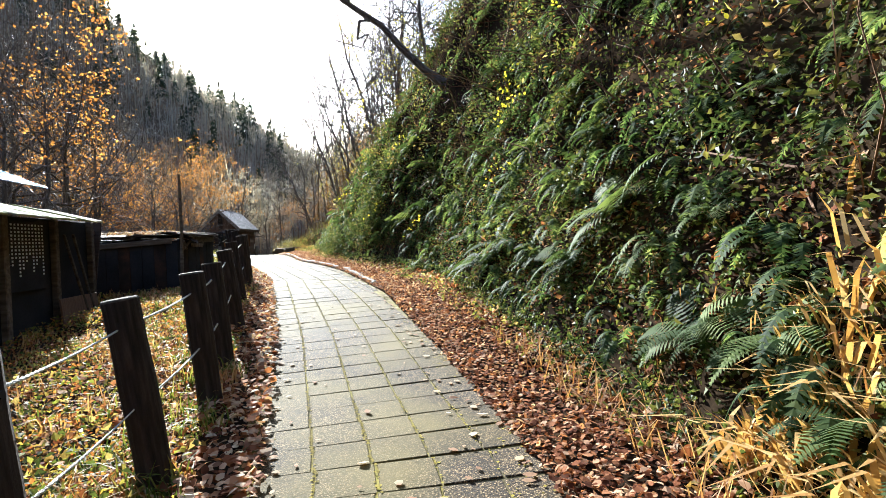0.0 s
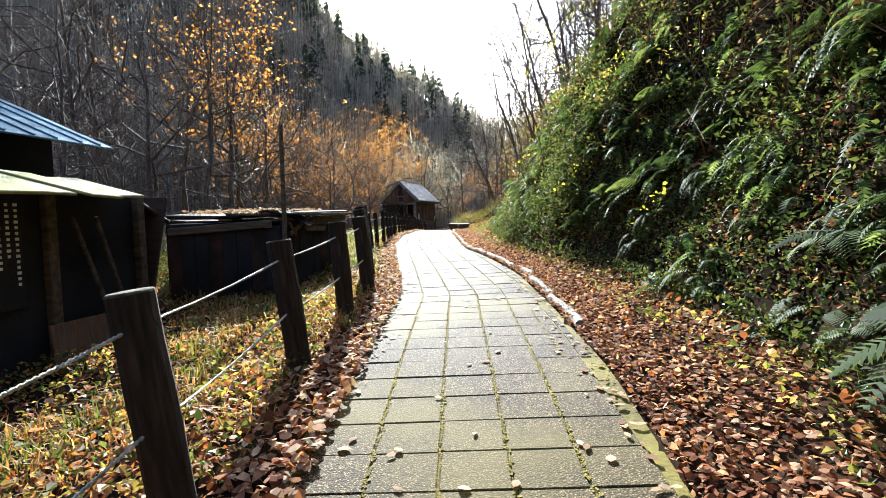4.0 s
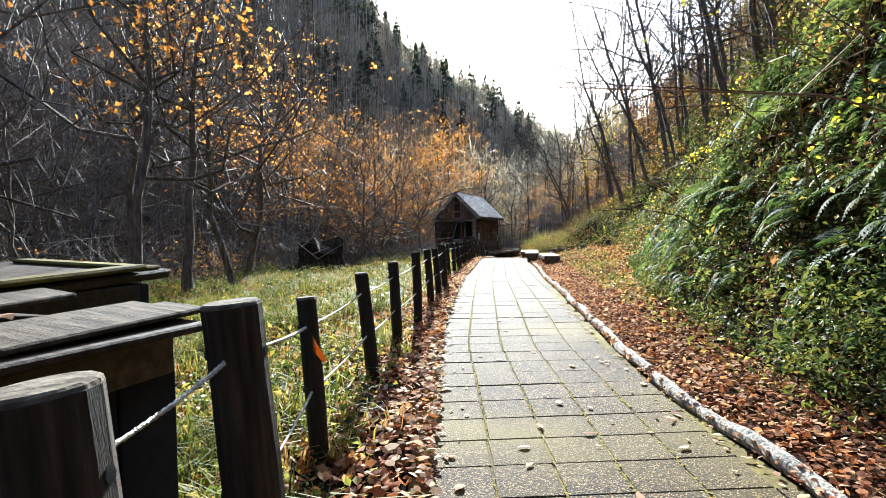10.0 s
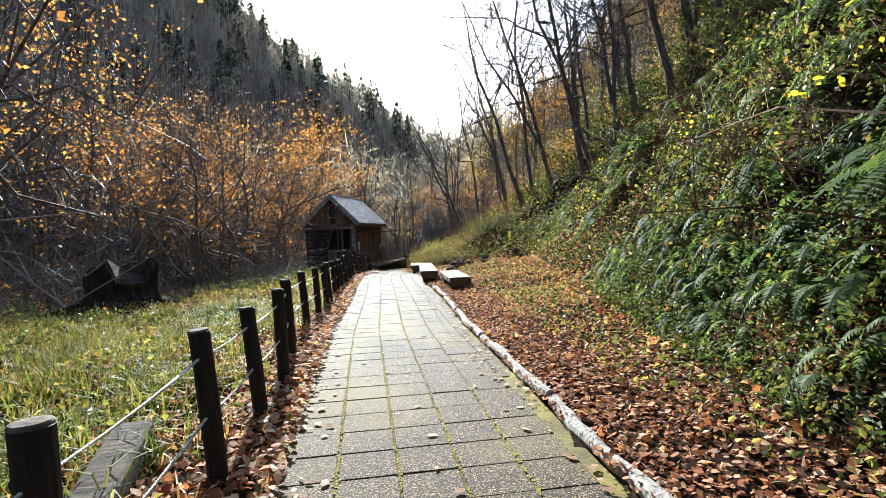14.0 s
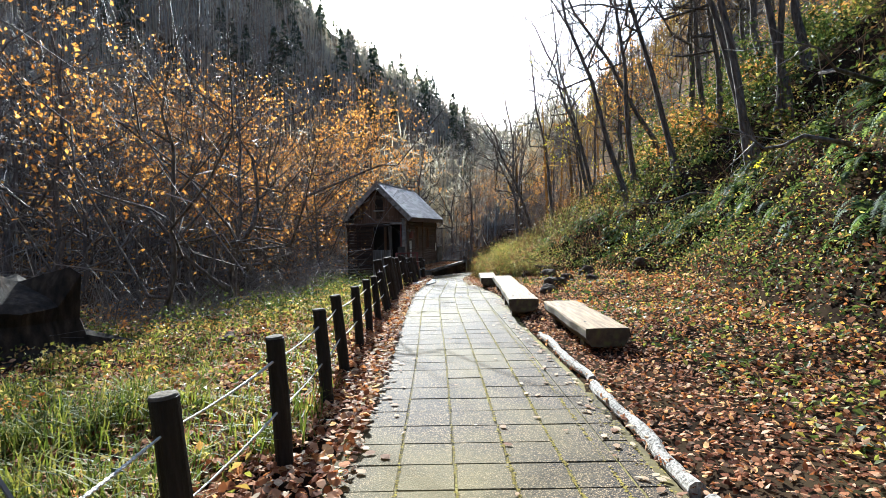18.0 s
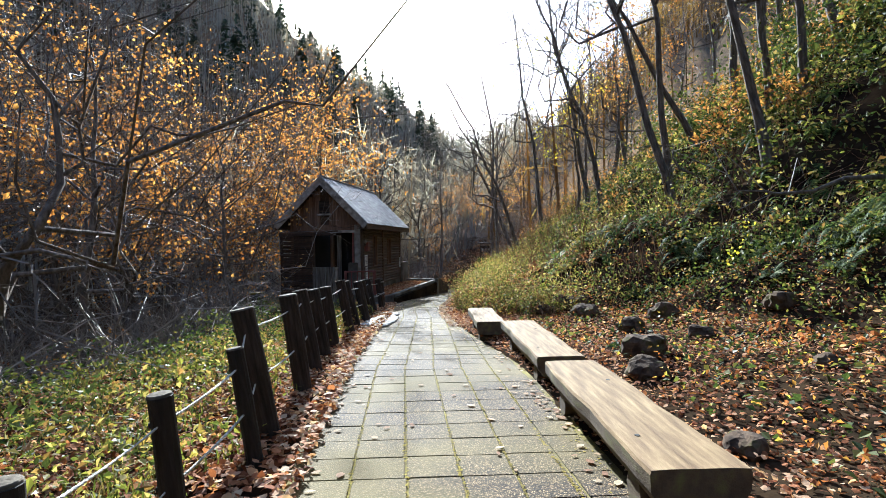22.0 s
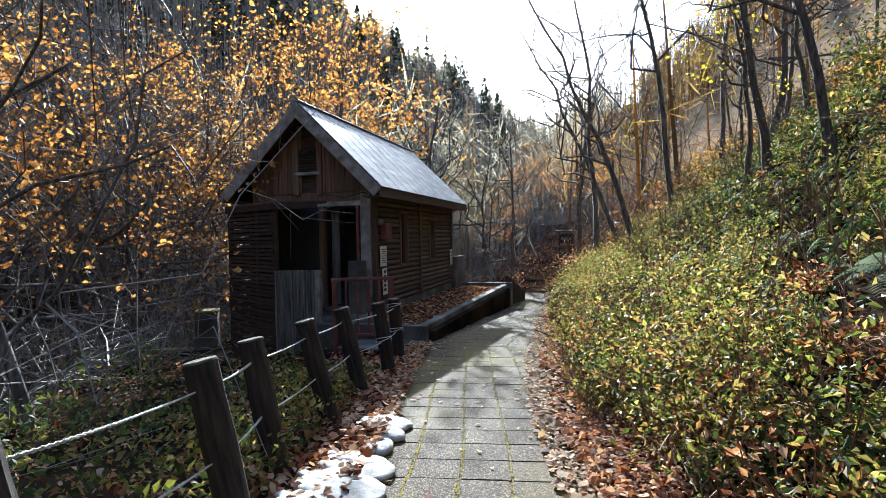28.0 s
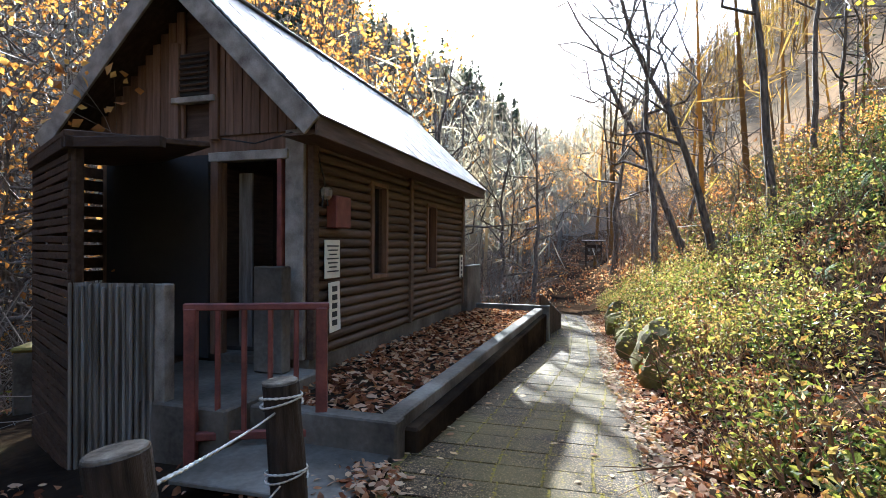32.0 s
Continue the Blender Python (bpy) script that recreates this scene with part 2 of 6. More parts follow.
M_BLUEROOF = material("blue_sheet_roof", [(0.05, 0.12, 0.17), (0.09, 0.2, 0.27), (0.16, 0.3, 0.37)], 0.4, 1.2, 14, 0.15, 0.3)
M_BARKROOF = plank_material("mossy_roof_board", [(0.16, 0.14, 0.08), (0.33, 0.29, 0.2), (0.3, 0.3, 0.09), (0.46, 0.42, 0.32)], 0.85, (3, 3, 3), 2.2, 0.5, "object")
M_OLDPLANK = plank_material("old_plank", [(0.03, 0.022, 0.016), (0.085, 0.064, 0.044), (0.17, 0.135, 0.095)], 0.9, (1.5, 9, 9), 2.2, 0.5, "object")
M_BLACKWALL = material("charred_board", [(0.01, 0.01, 0.011), (0.022, 0.022, 0.024), (0.04, 0.036, 0.033)], 0.9, 1.2, 30, 0.4, spec=0.15)
M_RUST = material("rusty_sheet", [(0.012, 0.01, 0.009), (0.026, 0.018, 0.014), (0.07, 0.032, 0.017)], 0.9, 2.2, 30, 0.3, spec=0.15)
M_GLASS = material("window_glass", [(0.01, 0.012, 0.014), (0.02, 0.022, 0.025)], 0.08, 1, 5, 0)
# leaves: colour by the leaf, light shining through
M_LITTER = material("dry_leaves", [(0.085, 0.03, 0.015), (0.21, 0.078, 0.035), (0.37, 0.17, 0.08), (0.54, 0.36, 0.23)], 0.85, 0.8, 10, 0, per="island", spread=0.85, translucent=0.38, spec=0.08)
M_PALELITTER = material("pale_dry_leaves", [(0.2, 0.1, 0.055), (0.38, 0.25, 0.15), (0.52, 0.41, 0.28)], 0.8, 0.8, 10, 0, per="island", spread=0.8, translucent=0.35, spec=0.15)
M_GRASS = material("autumn_grass", [(0.03, 0.048, 0.009), (0.085, 0.115, 0.018), (0.18, 0.185, 0.035), (0.29, 0.22, 0.08)], 0.6, 0.5, 8, 0, per="island", spread=0.6, translucent=0.42, spec=0.15)
M_STRAW = material("golden_straw", [(0.34, 0.18, 0.05), (0.52, 0.34, 0.12), (0.66, 0.5, 0.24)], 0.6, 0.6, 8, 0, per="island", spread=0.6, translucent=0.4)
M_DRYGRASS = material("dry_grass", [(0.2, 0.09, 0.03), (0.36, 0.19, 0.07), (0.52, 0.36, 0.16)], 0.65, 0.5, 8, 0, per="island", spread=0.6, translucent=0.4)
M_FERN = material("fern_green", [(0.03, 0.05, 0.016), (0.065, 0.1, 0.028), (0.16, 0.2, 0.06)], 0.65, 0.8, 10, 0, per="object", spread=0.6, translucent=0.48, spec=0.15)
M_SWORD = material("sword_fern", [(0.016, 0.034, 0.012), (0.042, 0.074, 0.024), (0.1, 0.14, 0.045), (0.2, 0.23, 0.085)], 0.65, 0.9, 10, 0, per="island", spread=0.5, translucent=0.55, spec=0.12)
M_BUSH = material("bank_leaves", [(0.018, 0.034, 0.011), (0.045, 0.07, 0.02), (0.095, 0.115, 0.03), (0.18, 0.165, 0.045)], 0.55, 0.5, 8, 0, per="island", spread=0.6, translucent=0.38, spec=0.2)
M_HEDGE = material("hedge_leaves", [(0.03, 0.042, 0.012), (0.085, 0.11, 0.024), (0.2, 0.205, 0.042), (0.2, 0.105, 0.04), (0.36, 0.32, 0.11)], 0.45, 0.6, 8, 0, per="island", spread=0.75, translucent=0.5, spec=0.18)
M_RUSSET = material("russet_herb_leaves", [(0.16, 0.055, 0.02), (0.32, 0.12, 0.035), (0.42, 0.22, 0.055), (0.4, 0.36, 0.06)], 0.6, 0.7, 8, 0, per="island", spread=0.7, translucent=0.45, spec=0.15)
M_YELLOW = material("yellow_leaves", [(0.3, 0.3, 0.02), (0.5, 0.46, 0.03), (0.62, 0.5, 0.05)], 0.45, 0.6, 8, 0, per="island", spread=0.7, translucent=0.55)
M_ORANGE = material("orange_leaves", [(0.22, 0.09, 0.028), (0.42, 0.19, 0.045), (0.56, 0.33, 0.1)], 0.5, 0.6, 8, 0, per="island", spread=0.7, translucent=0.55)
M_CONIFER = material("conifer_needles", [(0.014, 0.026, 0.014), (0.03, 0.048, 0.024), (0.055, 0.075, 0.03)], 0.6, 0.2, 4, 0, per="island", spread=0.5, translucent=0.2)
# haze is put into this colour: paler and bluer than the near twigs
M_FARWOOD = material("far_bare_wood_hazed", [(0.2, 0.205, 0.225), (0.3, 0.295, 0.3), (0.4, 0.37, 0.345), (0.4, 0.33, 0.25)], 0.9, 0.05, 1.5, 0, per="island", spread=0.5, translucent=0.55)

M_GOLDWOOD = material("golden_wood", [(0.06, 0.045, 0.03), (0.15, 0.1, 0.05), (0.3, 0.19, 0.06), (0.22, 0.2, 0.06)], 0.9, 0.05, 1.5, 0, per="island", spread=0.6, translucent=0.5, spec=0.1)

# ---- mesh helpers ----
rng = np.random.default_rng(7)


def mesh_from(name, verts, faces, mat, smooth=False):
    """A mesh from arrays; faces are rows of three or four indices."""
    me = bpy.data.meshes.new(name)
    verts, faces = np.asarray(verts, np.float32), np.asarray(faces, np.int32)
    k = faces.shape[1]
    me.vertices.add(len(verts))
    me.vertices.foreach_set("co", verts.ravel())
    me.loops.add(faces.size)
    me.loops.foreach_set("vertex_index", faces.ravel())
    me.polygons.add(len(faces))
    me.polygons.foreach_set("loop_start", np.arange(0, faces.size, k, dtype=np.int32))
    me.polygons.foreach_set("use_smooth", np.full(len(faces), smooth))
    me.materials.append(mat)
    me.update(calc_edges=True)
    return me


def thing(name, label, category, where=None, group="", kind=""):
    ob = new(name)
    ob.empty_display_size = 0.2
    if where is not None:
        ob.matrix_world = where
    return tagged(ob, label, category, group, kind)


def under(child, parent):
    child.parent = parent
    return child


def part(name, bm, mat, parent, label="", smooth=False):
    """One mesh object under a thing, from a bmesh in the thing's own space."""
    me = bpy.data.meshes.new(name)
    bm.normal_update()
    bm.to_mesh(me)
    bm.free()
    me.materials.append(mat)
    if smooth:
        for p in me.polygons:
            p.use_smooth = True
    ob = under(new(name, me), parent)
    return tagged(ob, label) if label else ob


def box(size, at=(0, 0, 0), bevel=0.008, rot=None, bm=None):
    """A bevelled box about a centre, added to bm."""
    made = bmesh.new()
    bmesh.ops.create_cube(made, size=1)
    bmesh.ops.scale(made, vec=size, verts=made.verts)
    if bevel:
        bmesh.ops.bevel(made, geom=made.edges, offset=min(bevel, min(size) * 0.4), segments=1, affect="EDGES")
    m = Matrix.Translation(at) @ (rot if rot is not None else Matrix())
    bmesh.ops.transform(made, matrix=m, verts=made.verts)
    if bm is None:
        return made
    tmp = bpy.data.meshes.new("tmp")
    made.to_mesh(tmp)
    made.free()
    bm.from_mesh(tmp)
    bpy.data.meshes.remove(tmp)
    return bm


def tube(points, radii, sides=8, cap=True):
    """Arrays of a tapered tube along points."""
    pts, radii = np.asarray(points, float), np.asarray(radii, float)
    tan = np.gradient(pts, axis=0)
    tan /= np.linalg.norm(tan, axis=1)[:, None] + 1e-9
    ref = np.where(np.abs(tan[:, 2:3]) > 0.9, [[1.0, 0, 0]], [[0, 0, 1.0]])
    u = np.cross(tan, ref)
    u /= np.linalg.norm(u, axis=1)[:, None] + 1e-9
    v = np.cross(tan, u)
    a = np.arange(sides) * 2 * np.pi / sides
    ring = np.cos(a)[None, :, None] * u[:, None] + np.sin(a)[None, :, None] * v[:, None]
    verts = (pts[:, None] + ring * radii[:, None, None]).reshape(-1, 3)
    i, j = np.meshgrid(np.arange(len(pts) - 1), np.arange(sides), indexing="ij")
    k = (j + 1) % sides
    faces = np.stack([i * sides + j, i * sides + k, (i + 1) * sides + k, (i + 1) * sides + j], -1).reshape(-1, 4)
    if cap:
        n = len(verts)
        verts = np.concatenate([verts, pts[:1], pts[-1:]])
        j = np.arange(sides)
        k = (j + 1) % sides
        lo = np.stack([np.full(sides, n), k, j, np.full(sides, n)], -1)
        top = (len(pts) - 1) * sides
        hi = np.stack([np.full(sides, n + 1), top + j, top + k, np.full(sides, n + 1)], -1)
        return verts, faces, lo, hi
    return verts, faces


class Pile:
    """Collects arrays of pieces into one mesh of quads."""

    def __init__(self):
        self.v, self.f, self.n = [], [], 0

    def add(self, v, f):
        self.v.append(np.asarray(v, float))
        self.f.append(np.asarray(f) + self.n)
        self.n += len(v)

    def mesh(self, name, mat, smooth=False):
        return mesh_from(name, np.concatenate(self.v), np.concatenate(self.f), mat, smooth)


def leaves(at, size, flat=0.0, aspect=0.6, up=None, fold=0.25):
    """Folded leaves, four corners and two triangles each, at given places; flat: 0 any turn, 1 lying."""
    at = np.asarray(at, float)
    n = len(at)
    size = np.broadcast_to(size, n)[:, None]
    d = rng.normal(size=(n, 3))
    d[:, 2] *= 1 - flat
    if up is not None:
        d = d + up
    d /= np.linalg.norm(d, axis=1)[:, None] + 1e-9
    nr = rng.normal(size=(n, 3)) * (1 - 0.75 * flat)
    nr[:, 2] += 2.5 * flat
    s = np.cross(d, nr)
    s /= np.linalg.norm(s, axis=1)[:, None] + 1e-9
    w = np.cross(s, d)
    base, tip = at - d * size / 2, at + d * size / 2
    mid = at - d * size * 0.08 + w * size * fold * 0.5
    a, b = mid + s * size * aspect / 2, mid - s * size * aspect / 2
    v = np.stack([base, a, tip, b], 1).reshape(-1, 3)
    i = np.arange(n)[:, None] * 4
    f = np.concatenate([i + [[0, 1, 2]], i + [[0, 2, 3]]], 0)
    return v, f


def oval_leaves(at, size, flat=0.0, aspect=0.6, fold=0.3):
    """Dry leaves with six corners, creased along the midrib and curled at the tip."""
    at = np.asarray(at, float)
    n = len(at)
    size = np.broadcast_to(size, n)[:, None]
    d = rng.normal(size=(n, 3))
    d[:, 2] *= 1 - flat
    d /= np.linalg.norm(d, axis=1)[:, None] + 1e-9
    nr = rng.normal(size=(n, 3)) * (1 - 0.75 * flat)
    nr[:, 2] += 2.5 * flat
    s = np.cross(d, nr)
    s /= np.linalg.norm(s, axis=1)[:, None] + 1e-9
    w = np.cross(s, d)
    curl = rng.uniform(-0.5, 1.0, (n, 1)) * fold
    asp = aspect * rng.uniform(0.7, 1.3, (n, 1))
    rows = []
    for u, half, z in ((-0.5, 0.0, 0.0), (-0.18, 0.5, 0.6), (0.2, 0.42, 0.5), (0.5, 0.0, 0.2)):
        mid = at + d * size * u + w * size * curl * (u * u * 2)
        if half:
            rows += [mid + s * size * asp * half + w * size * fold * z * 0.5, mid - s * size * asp * half + w * size * fold * z * 0.5]
        else:
            rows.append(mid)
    v = np.stack(rows, 1).reshape(-1, 3)
    i = np.arange(n)[:, None] * 6
    f = np.concatenate([i + [[0, 1, 2]], i + [[1, 3, 2]], i + [[2, 3, 4]], i + [[3, 5, 4]]], 0)
    return v, f


def blades(at, height, width=0.012, lean=0.5, n_seg=2):
    """Grass blades: bent strips of two triangles and a tip."""
    at = np.asarray(at, float)
    n = len(at)
    h = np.broadcast_to(height, n)[:, None]
    a = rng.uniform(0, 2 * np.pi, n)
    out = np.stack([np.cos(a), np.sin(a), 0 * a], 1)
    side = np.stack([-np.sin(a), np.cos(a), 0 * a], 1) * width
    bend = rng.uniform(0.2, 1, n)[:, None] * lean
    mid = at + out * h * bend * 0.35 + np.array([0, 0, 1]) * h * 0.6
    tip = at + out * h * bend + np.array([0, 0, 1]) * h * (1 - 0.35 * bend)
    v = np.stack([at - side, at + side, mid + side * 0.8, mid - side * 0.8, tip], 1).reshape(-1, 3)
    i = np.arange(n)[:, None] * 5
    f = np.concatenate([i + [[0, 1, 2]], i + [[0, 2, 3]], i + [[3, 2, 4]]], 0)
    return v, f


# ---- the plan: path edges and profile, terrain height ----
EDGE_L = np.array([(-6, -1.5), (7, -2.1), (9.7, -2.5), (12.7, -3.45), (15.2, -4.36), (17.5, -5.2), (18.8, -5.85), (21, -7.0), (23.5, -8.25), (26, -9.3),
                   (29.1, -10.6), (32.4, -11.86), (36.7, -13.55), (39.1, -14.45), (42.3, -15.5), (44.8, -16.3), (46.5, -16.95), (49.4, -18.0), (51.3, -18.2), (54, -18.45), (58, -19.2), (64, -20.6), (80, -25)])
EDGE_R = np.array([(-6, 0.2), (7, -0.7), (9.7, -1.03), (11, -1.35), (13.5, -2.08), (15.4, -2.66), (17, -3.25), (19, -4.05), (20.2, -4.65), (21.7, -5.5),
                   (22.6, -6.05), (23.8, -6.6), (25.8, -7.45), (29.6, -8.96), (32.8, -10.1), (35.2, -11.05), (39.6, -12.6), (42.7, -14.05), (46, -15.3), (48.3, -15.95), (49.7, -16.2), (52.7, -16.9), (57.4, -17.75), (64, -19.2), (80, -23.5)])
PROFILE = np.array([(-6, -0.66), (7, -0.63), (9, -0.56), (11, -0.46), (13, -0.29), (15, -0.12), (17, -0.05), (19, 0.04), (21, 0.13), (23, 0.2), (25, 0.28), (27, 0.31),
                    (29, 0.29), (33, 0.24), (36, 0.22), (39, 0.17), (42, 0.04), (44, -0.07), (46, -0.17), (48, -0.27), (50, -0.37), (53, -0.53), (57, -0.75), (64, -1.2), (80, -2.2)])


def edge_l(y):
    return np.interp(y, EDGE_L[:, 0], EDGE_L[:, 1])


def edge_r(y):
    return np.interp(y, EDGE_R[:, 0], EDGE_R[:, 1])


def path_z(y):
    return np.interp(y, PROFILE[:, 0], PROFILE[:, 1])


def ramp(x, xs, ys):
    return np.interp(x, xs, ys)


# skyline of the valley: height in degrees by bearing (degrees left of +y), seen from the middle of the walk
SKY_AZ = [-180, -120, -60, -25, -8, -1, 2, 5, 12, 13.7, 15.5, 19, 24.5, 28, 32, 40, 50, 70, 100, 140, 180]
SKY_EL = [26, 34, 38, 34, 24, 17, 14, 12.5, 10, 8.7, 9.0, 11.6, 15.0, 17.3, 19.6, 27, 37, 42, 40, 32, 26]


def lumps(x, y):
    """Gentle unevenness of the ground."""
    return (np.sin(x * 1.7 + 0.6 * y) * np.sin(y * 1.3 - 0.4 * x) + 0.5 * np.sin(3.1 * x - 2.3 * y + 1) * np.sin(2.7 * y + 1.9 * x)) * 0.05


def height(x, y):
    x, y = np.asarray(x, float), np.asarray(y, float)
    base = path_z(y)
    dl, dr = (edge_l(y) - x) * 0.94, (x - edge_r(y)) * 0.94
    # bank on the hill's side
    strip = ramp(y, [0, 9, 13, 16, 18.6, 20.6, 26, 32, 40, 43, 45, 49, 53, 60], [0.7, 0.8, 0.98, 1.18, 1.18, 0.85, 1.1, 2.4, 3.4, 2.6, 0.5, 0.3, 0.25, 0.4])
    steep = ramp(y, [0, 16, 22, 28, 38, 43, 50, 57, 66], [2.3, 2.3, 1.9, 1.5, 1.25, 0.5, 0.5, 0.75, 0.8])
    beyond = ramp(y, [0, 36, 44, 58, 75], [0.75, 0.85, 0.9, 0.75, 0.45])
    first = ramp(y, [0, 36, 44, 70], [3.2, 4.4, 5.0, 5.0])
    gentle = ramp(y, [0, 18, 26, 40, 46], [0.1, 0.1, 0.14, 0.14, 0.12])
    r = np.clip(dr, 0, None)
    up = gentle * np.minimum(r, strip) + steep * np.minimum(np.clip(r - strip, 0, None), first) + beyond * np.clip(r - strip - first, 0, 45)
    # meadow, gully and far slope on the stream's side
    q = np.clip(dl, 0, None)
    m = ramp(y, [0, 16, 20, 29, 33, 36, 42, 48, 60], [6.5, 6.5, 9.5, 9.5, 6.6, 4.2, 2.6, 5.8, 5.0])
    down = -ramp(y, [0, 16, 20, 34, 40], [0.11, 0.11, 0.065, 0.06, 0.11]) * np.minimum(q, m) - 0.75 * np.clip(q - m, 0, 2.2) + 0.06 * np.clip(q - m - 6, 0, 4) + 0.42 * np.clip(q - m - 10, 0, 60)
    z = base + np.where(dr > 0, up, 0) + np.where(dl > 0, down, 0)
    rough = np.clip(np.maximum(dl, dr) - 0.1, 0, 1.5) / 1.5
    z = z + lumps(x, y) * rough
    # hollows and bulges of the bank
    hollow = np.sin(1.3 * x + 2.3 * y) * np.sin(1.9 * y - 0.8 * x + 1.0) + 0.6 * np.sin(3.3 * y + 1.7 * x)
    z = z + 0.26 * hollow * np.clip((r - strip - 0.25) / 0.8, 0, 1) * ramp(y, [38, 46], [1, 0.4])
    # the mountains round about
    ox, oy = x + 10, y - 30
    rr, az = np.hypot(ox, oy), np.degrees(np.arctan2(-ox, oy))
    el = np.interp(az, SKY_AZ, SKY_EL)
    s = np.clip((rr - 30) / 115, 0, 1)
    s = s * s * (3 - 2 * s)
    jag = 1 + 0.03 * np.sin(az * 0.9) + 0.02 * np.sin(az * 2.3 + 1)
    far = np.tan(np.radians(el * jag)) * np.minimum(rr, 170)
    return z * (1 - s) + far * s


def on_ground(x, y, dz=0.0):
    return (float(x), float(y), float(height(x, y)) + dz)


# ---- ground: one sheet, fine by the path, coarse to the horizon ----
def graded(lo, hi, fine_lo, fine_hi, step):
    mid = np.arange(fine_lo, fine_hi, step)
    k = np.arange(1, 60)
    grow = np.cumsum(step * 1.13 ** k)
    a, b = fine_lo - grow, fine_hi + grow
    return np.concatenate([a[a > lo][::-1], mid, [fine_hi], b[b < hi]])


gx, gy = graded(-700, 700, -22, 6, 0.25), graded(-500, 900, 2, 62, 0.3)
GX, GY = np.meshgrid(gx, gy)
GZ = height(GX, GY)
on_path = (GX > edge_l(GY) - 0.02) & (GX < edge_r(GY) + 0.02)
GZ = np.where(on_path, GZ - 0.07, GZ)
ni, nj = GX.shape
i, j = np.meshgrid(np.arange(ni - 1), np.arange(nj - 1), indexing="ij")
gf = np.stack([i * nj + j, i * nj + j + 1, (i + 1) * nj + j + 1, (i + 1) * nj + j], -1).reshape(-1, 4)
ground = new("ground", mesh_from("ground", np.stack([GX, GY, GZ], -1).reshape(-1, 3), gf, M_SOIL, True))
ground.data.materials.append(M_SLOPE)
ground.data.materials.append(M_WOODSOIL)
fx, fy = GX[:-1, :-1].ravel(), GY[:-1, :-1].ravel()
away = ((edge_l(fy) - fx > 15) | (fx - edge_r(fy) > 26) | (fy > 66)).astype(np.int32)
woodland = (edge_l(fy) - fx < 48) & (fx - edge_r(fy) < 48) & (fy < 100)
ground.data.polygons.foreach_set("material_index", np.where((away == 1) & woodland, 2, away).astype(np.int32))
tagged(ground, "brown leaf-strewn forest floor rising into wooded slopes", "ground", kind="structure")

# ---- fence: posts of two kinds with two ropes ----


def make_post(h, r, mat, name="fence_post"):
    post = thing(name, "dark brown round timber fence post with rope holes" if r > 0.06 else "slim black round fence post beside the path", "post", group="fence posts along the path")
    z = np.linspace(-0.25, h - 0.012, 7)
    rad = r * (1 + 0.03 * np.sin(np.arange(7) * 2.1))
    v, f, lo, hi = tube(np.stack([0.006 * np.sin(z * 3), 0.005 * np.cos(z * 4), z], 1), rad, 14)
    under(new("shaft", mesh_from("shaft", v, np.concatenate([f, lo, hi]), mat, False)), post)
    zz = np.array([h - 0.012, h - 0.004, h])
    v, f, lo, hi = tube(np.stack([0 * zz, 0 * zz, zz], 1), np.array([r * 0.99, r * 0.97, r * 0.9]), 14)
    cap = under(new("top", mesh_from("top", v, np.concatenate([f, lo, hi]), M_POSTTOP)), post)
    tagged(cap, "pale weathered cut top")
    for zc in (h - 0.14, h * 0.45):
        v, f, lo, hi = tube([(-r * 1.03, 0, zc), (r * 1.03, 0, zc)], [0.014, 0.014], 8)
        under(new("rope_hole", mesh_from("rope_hole", v, np.concatenate([f, lo, hi]), M_DARK)), post)
    return post


# x, y and height of the post heads, kind, lean outwards (degrees)
POSTS = [(-2.35, 6.3, .97, 1, 6), (-2.6, 7.5, .97, 1, 6), (-2.85, 8.6, .97, 1, 6), (-3.05, 9.7, .97, 1, 6), (-3.33, 10.88, .97, 1, 6), (-3.6, 11.74, .95, 1, 6), (-4.09, 13.2, .93, 1, 6), (-4.7, 14.8, .9, 1, 6), (-5.17, 16.2, .96, 1, 5), (-5.66, 17.5, .95, 1, 6),
         (-6.17, 18.45, 1.01, 1, 6), (-6.6, 19.2, 1.04, 1, 6), (-6.97, 19.85, 1.04, 1, 6), (-7.55, 20.82, .86, 0, 4), (-8.03, 22.0, .85, 0, 4), (-8.43, 23.0, .83, 0, 3), (-8.75, 23.95, .83, 0, 3), (-9.27, 25.22, .77, 0, 3), (-9.62, 26.1, .74, 0, 4), (-9.92, 26.9, .76, 0, 3),
         (-10.33, 27.72, .78, 0, 3), (-10.7, 28.35, .75, 0, 4), (-11.15, 29.5, .75, 0, 4), (-11.53, 30.55, .75, 0, 4), (-11.92, 31.6, .75, 0, 4), (-12.3, 32.5, .75, 0, 4), (-12.7, 33.52, .72, 0, 4), (-13.1, 34.5, .72, 0, 4), (-13.4, 35.35, .71, 0, 4), (-13.75, 36.28, .71, 0, 8),
         (-14.06, 36.75, .9, 2, 12), (-14.38, 37.8, .9, 2, 9), (-14.75, 38.65, .89, 2, 9), (-15.1, 39.5, .86, 2, 9), (-15.4, 40.3, .86, 2, 9), (-15.85, 41.65, .9, 2, 11), (-16.15, 42.5, .88, 2, 12), (-16.4, 43.5, .86, 2, 12), (-16.8, 44.22, .86, 2, 12), (-17.1, 45.2, .86, 2, 12),
         (-17.38, 46.12, .85, 2, 11), (-17.5, 46.97, .82, 2, 9), (-17.83, 47.92, .8, 2, 5)]
POST_H = {1: 0.97, 0: 0.8, 2: 0.88}
proto = {1: make_post(0.97, 0.085, M_POST), 0: make_post(0.8, 0.05, M_BLACKPOST), 2: make_post(0.88, 0.08, M_POST)}
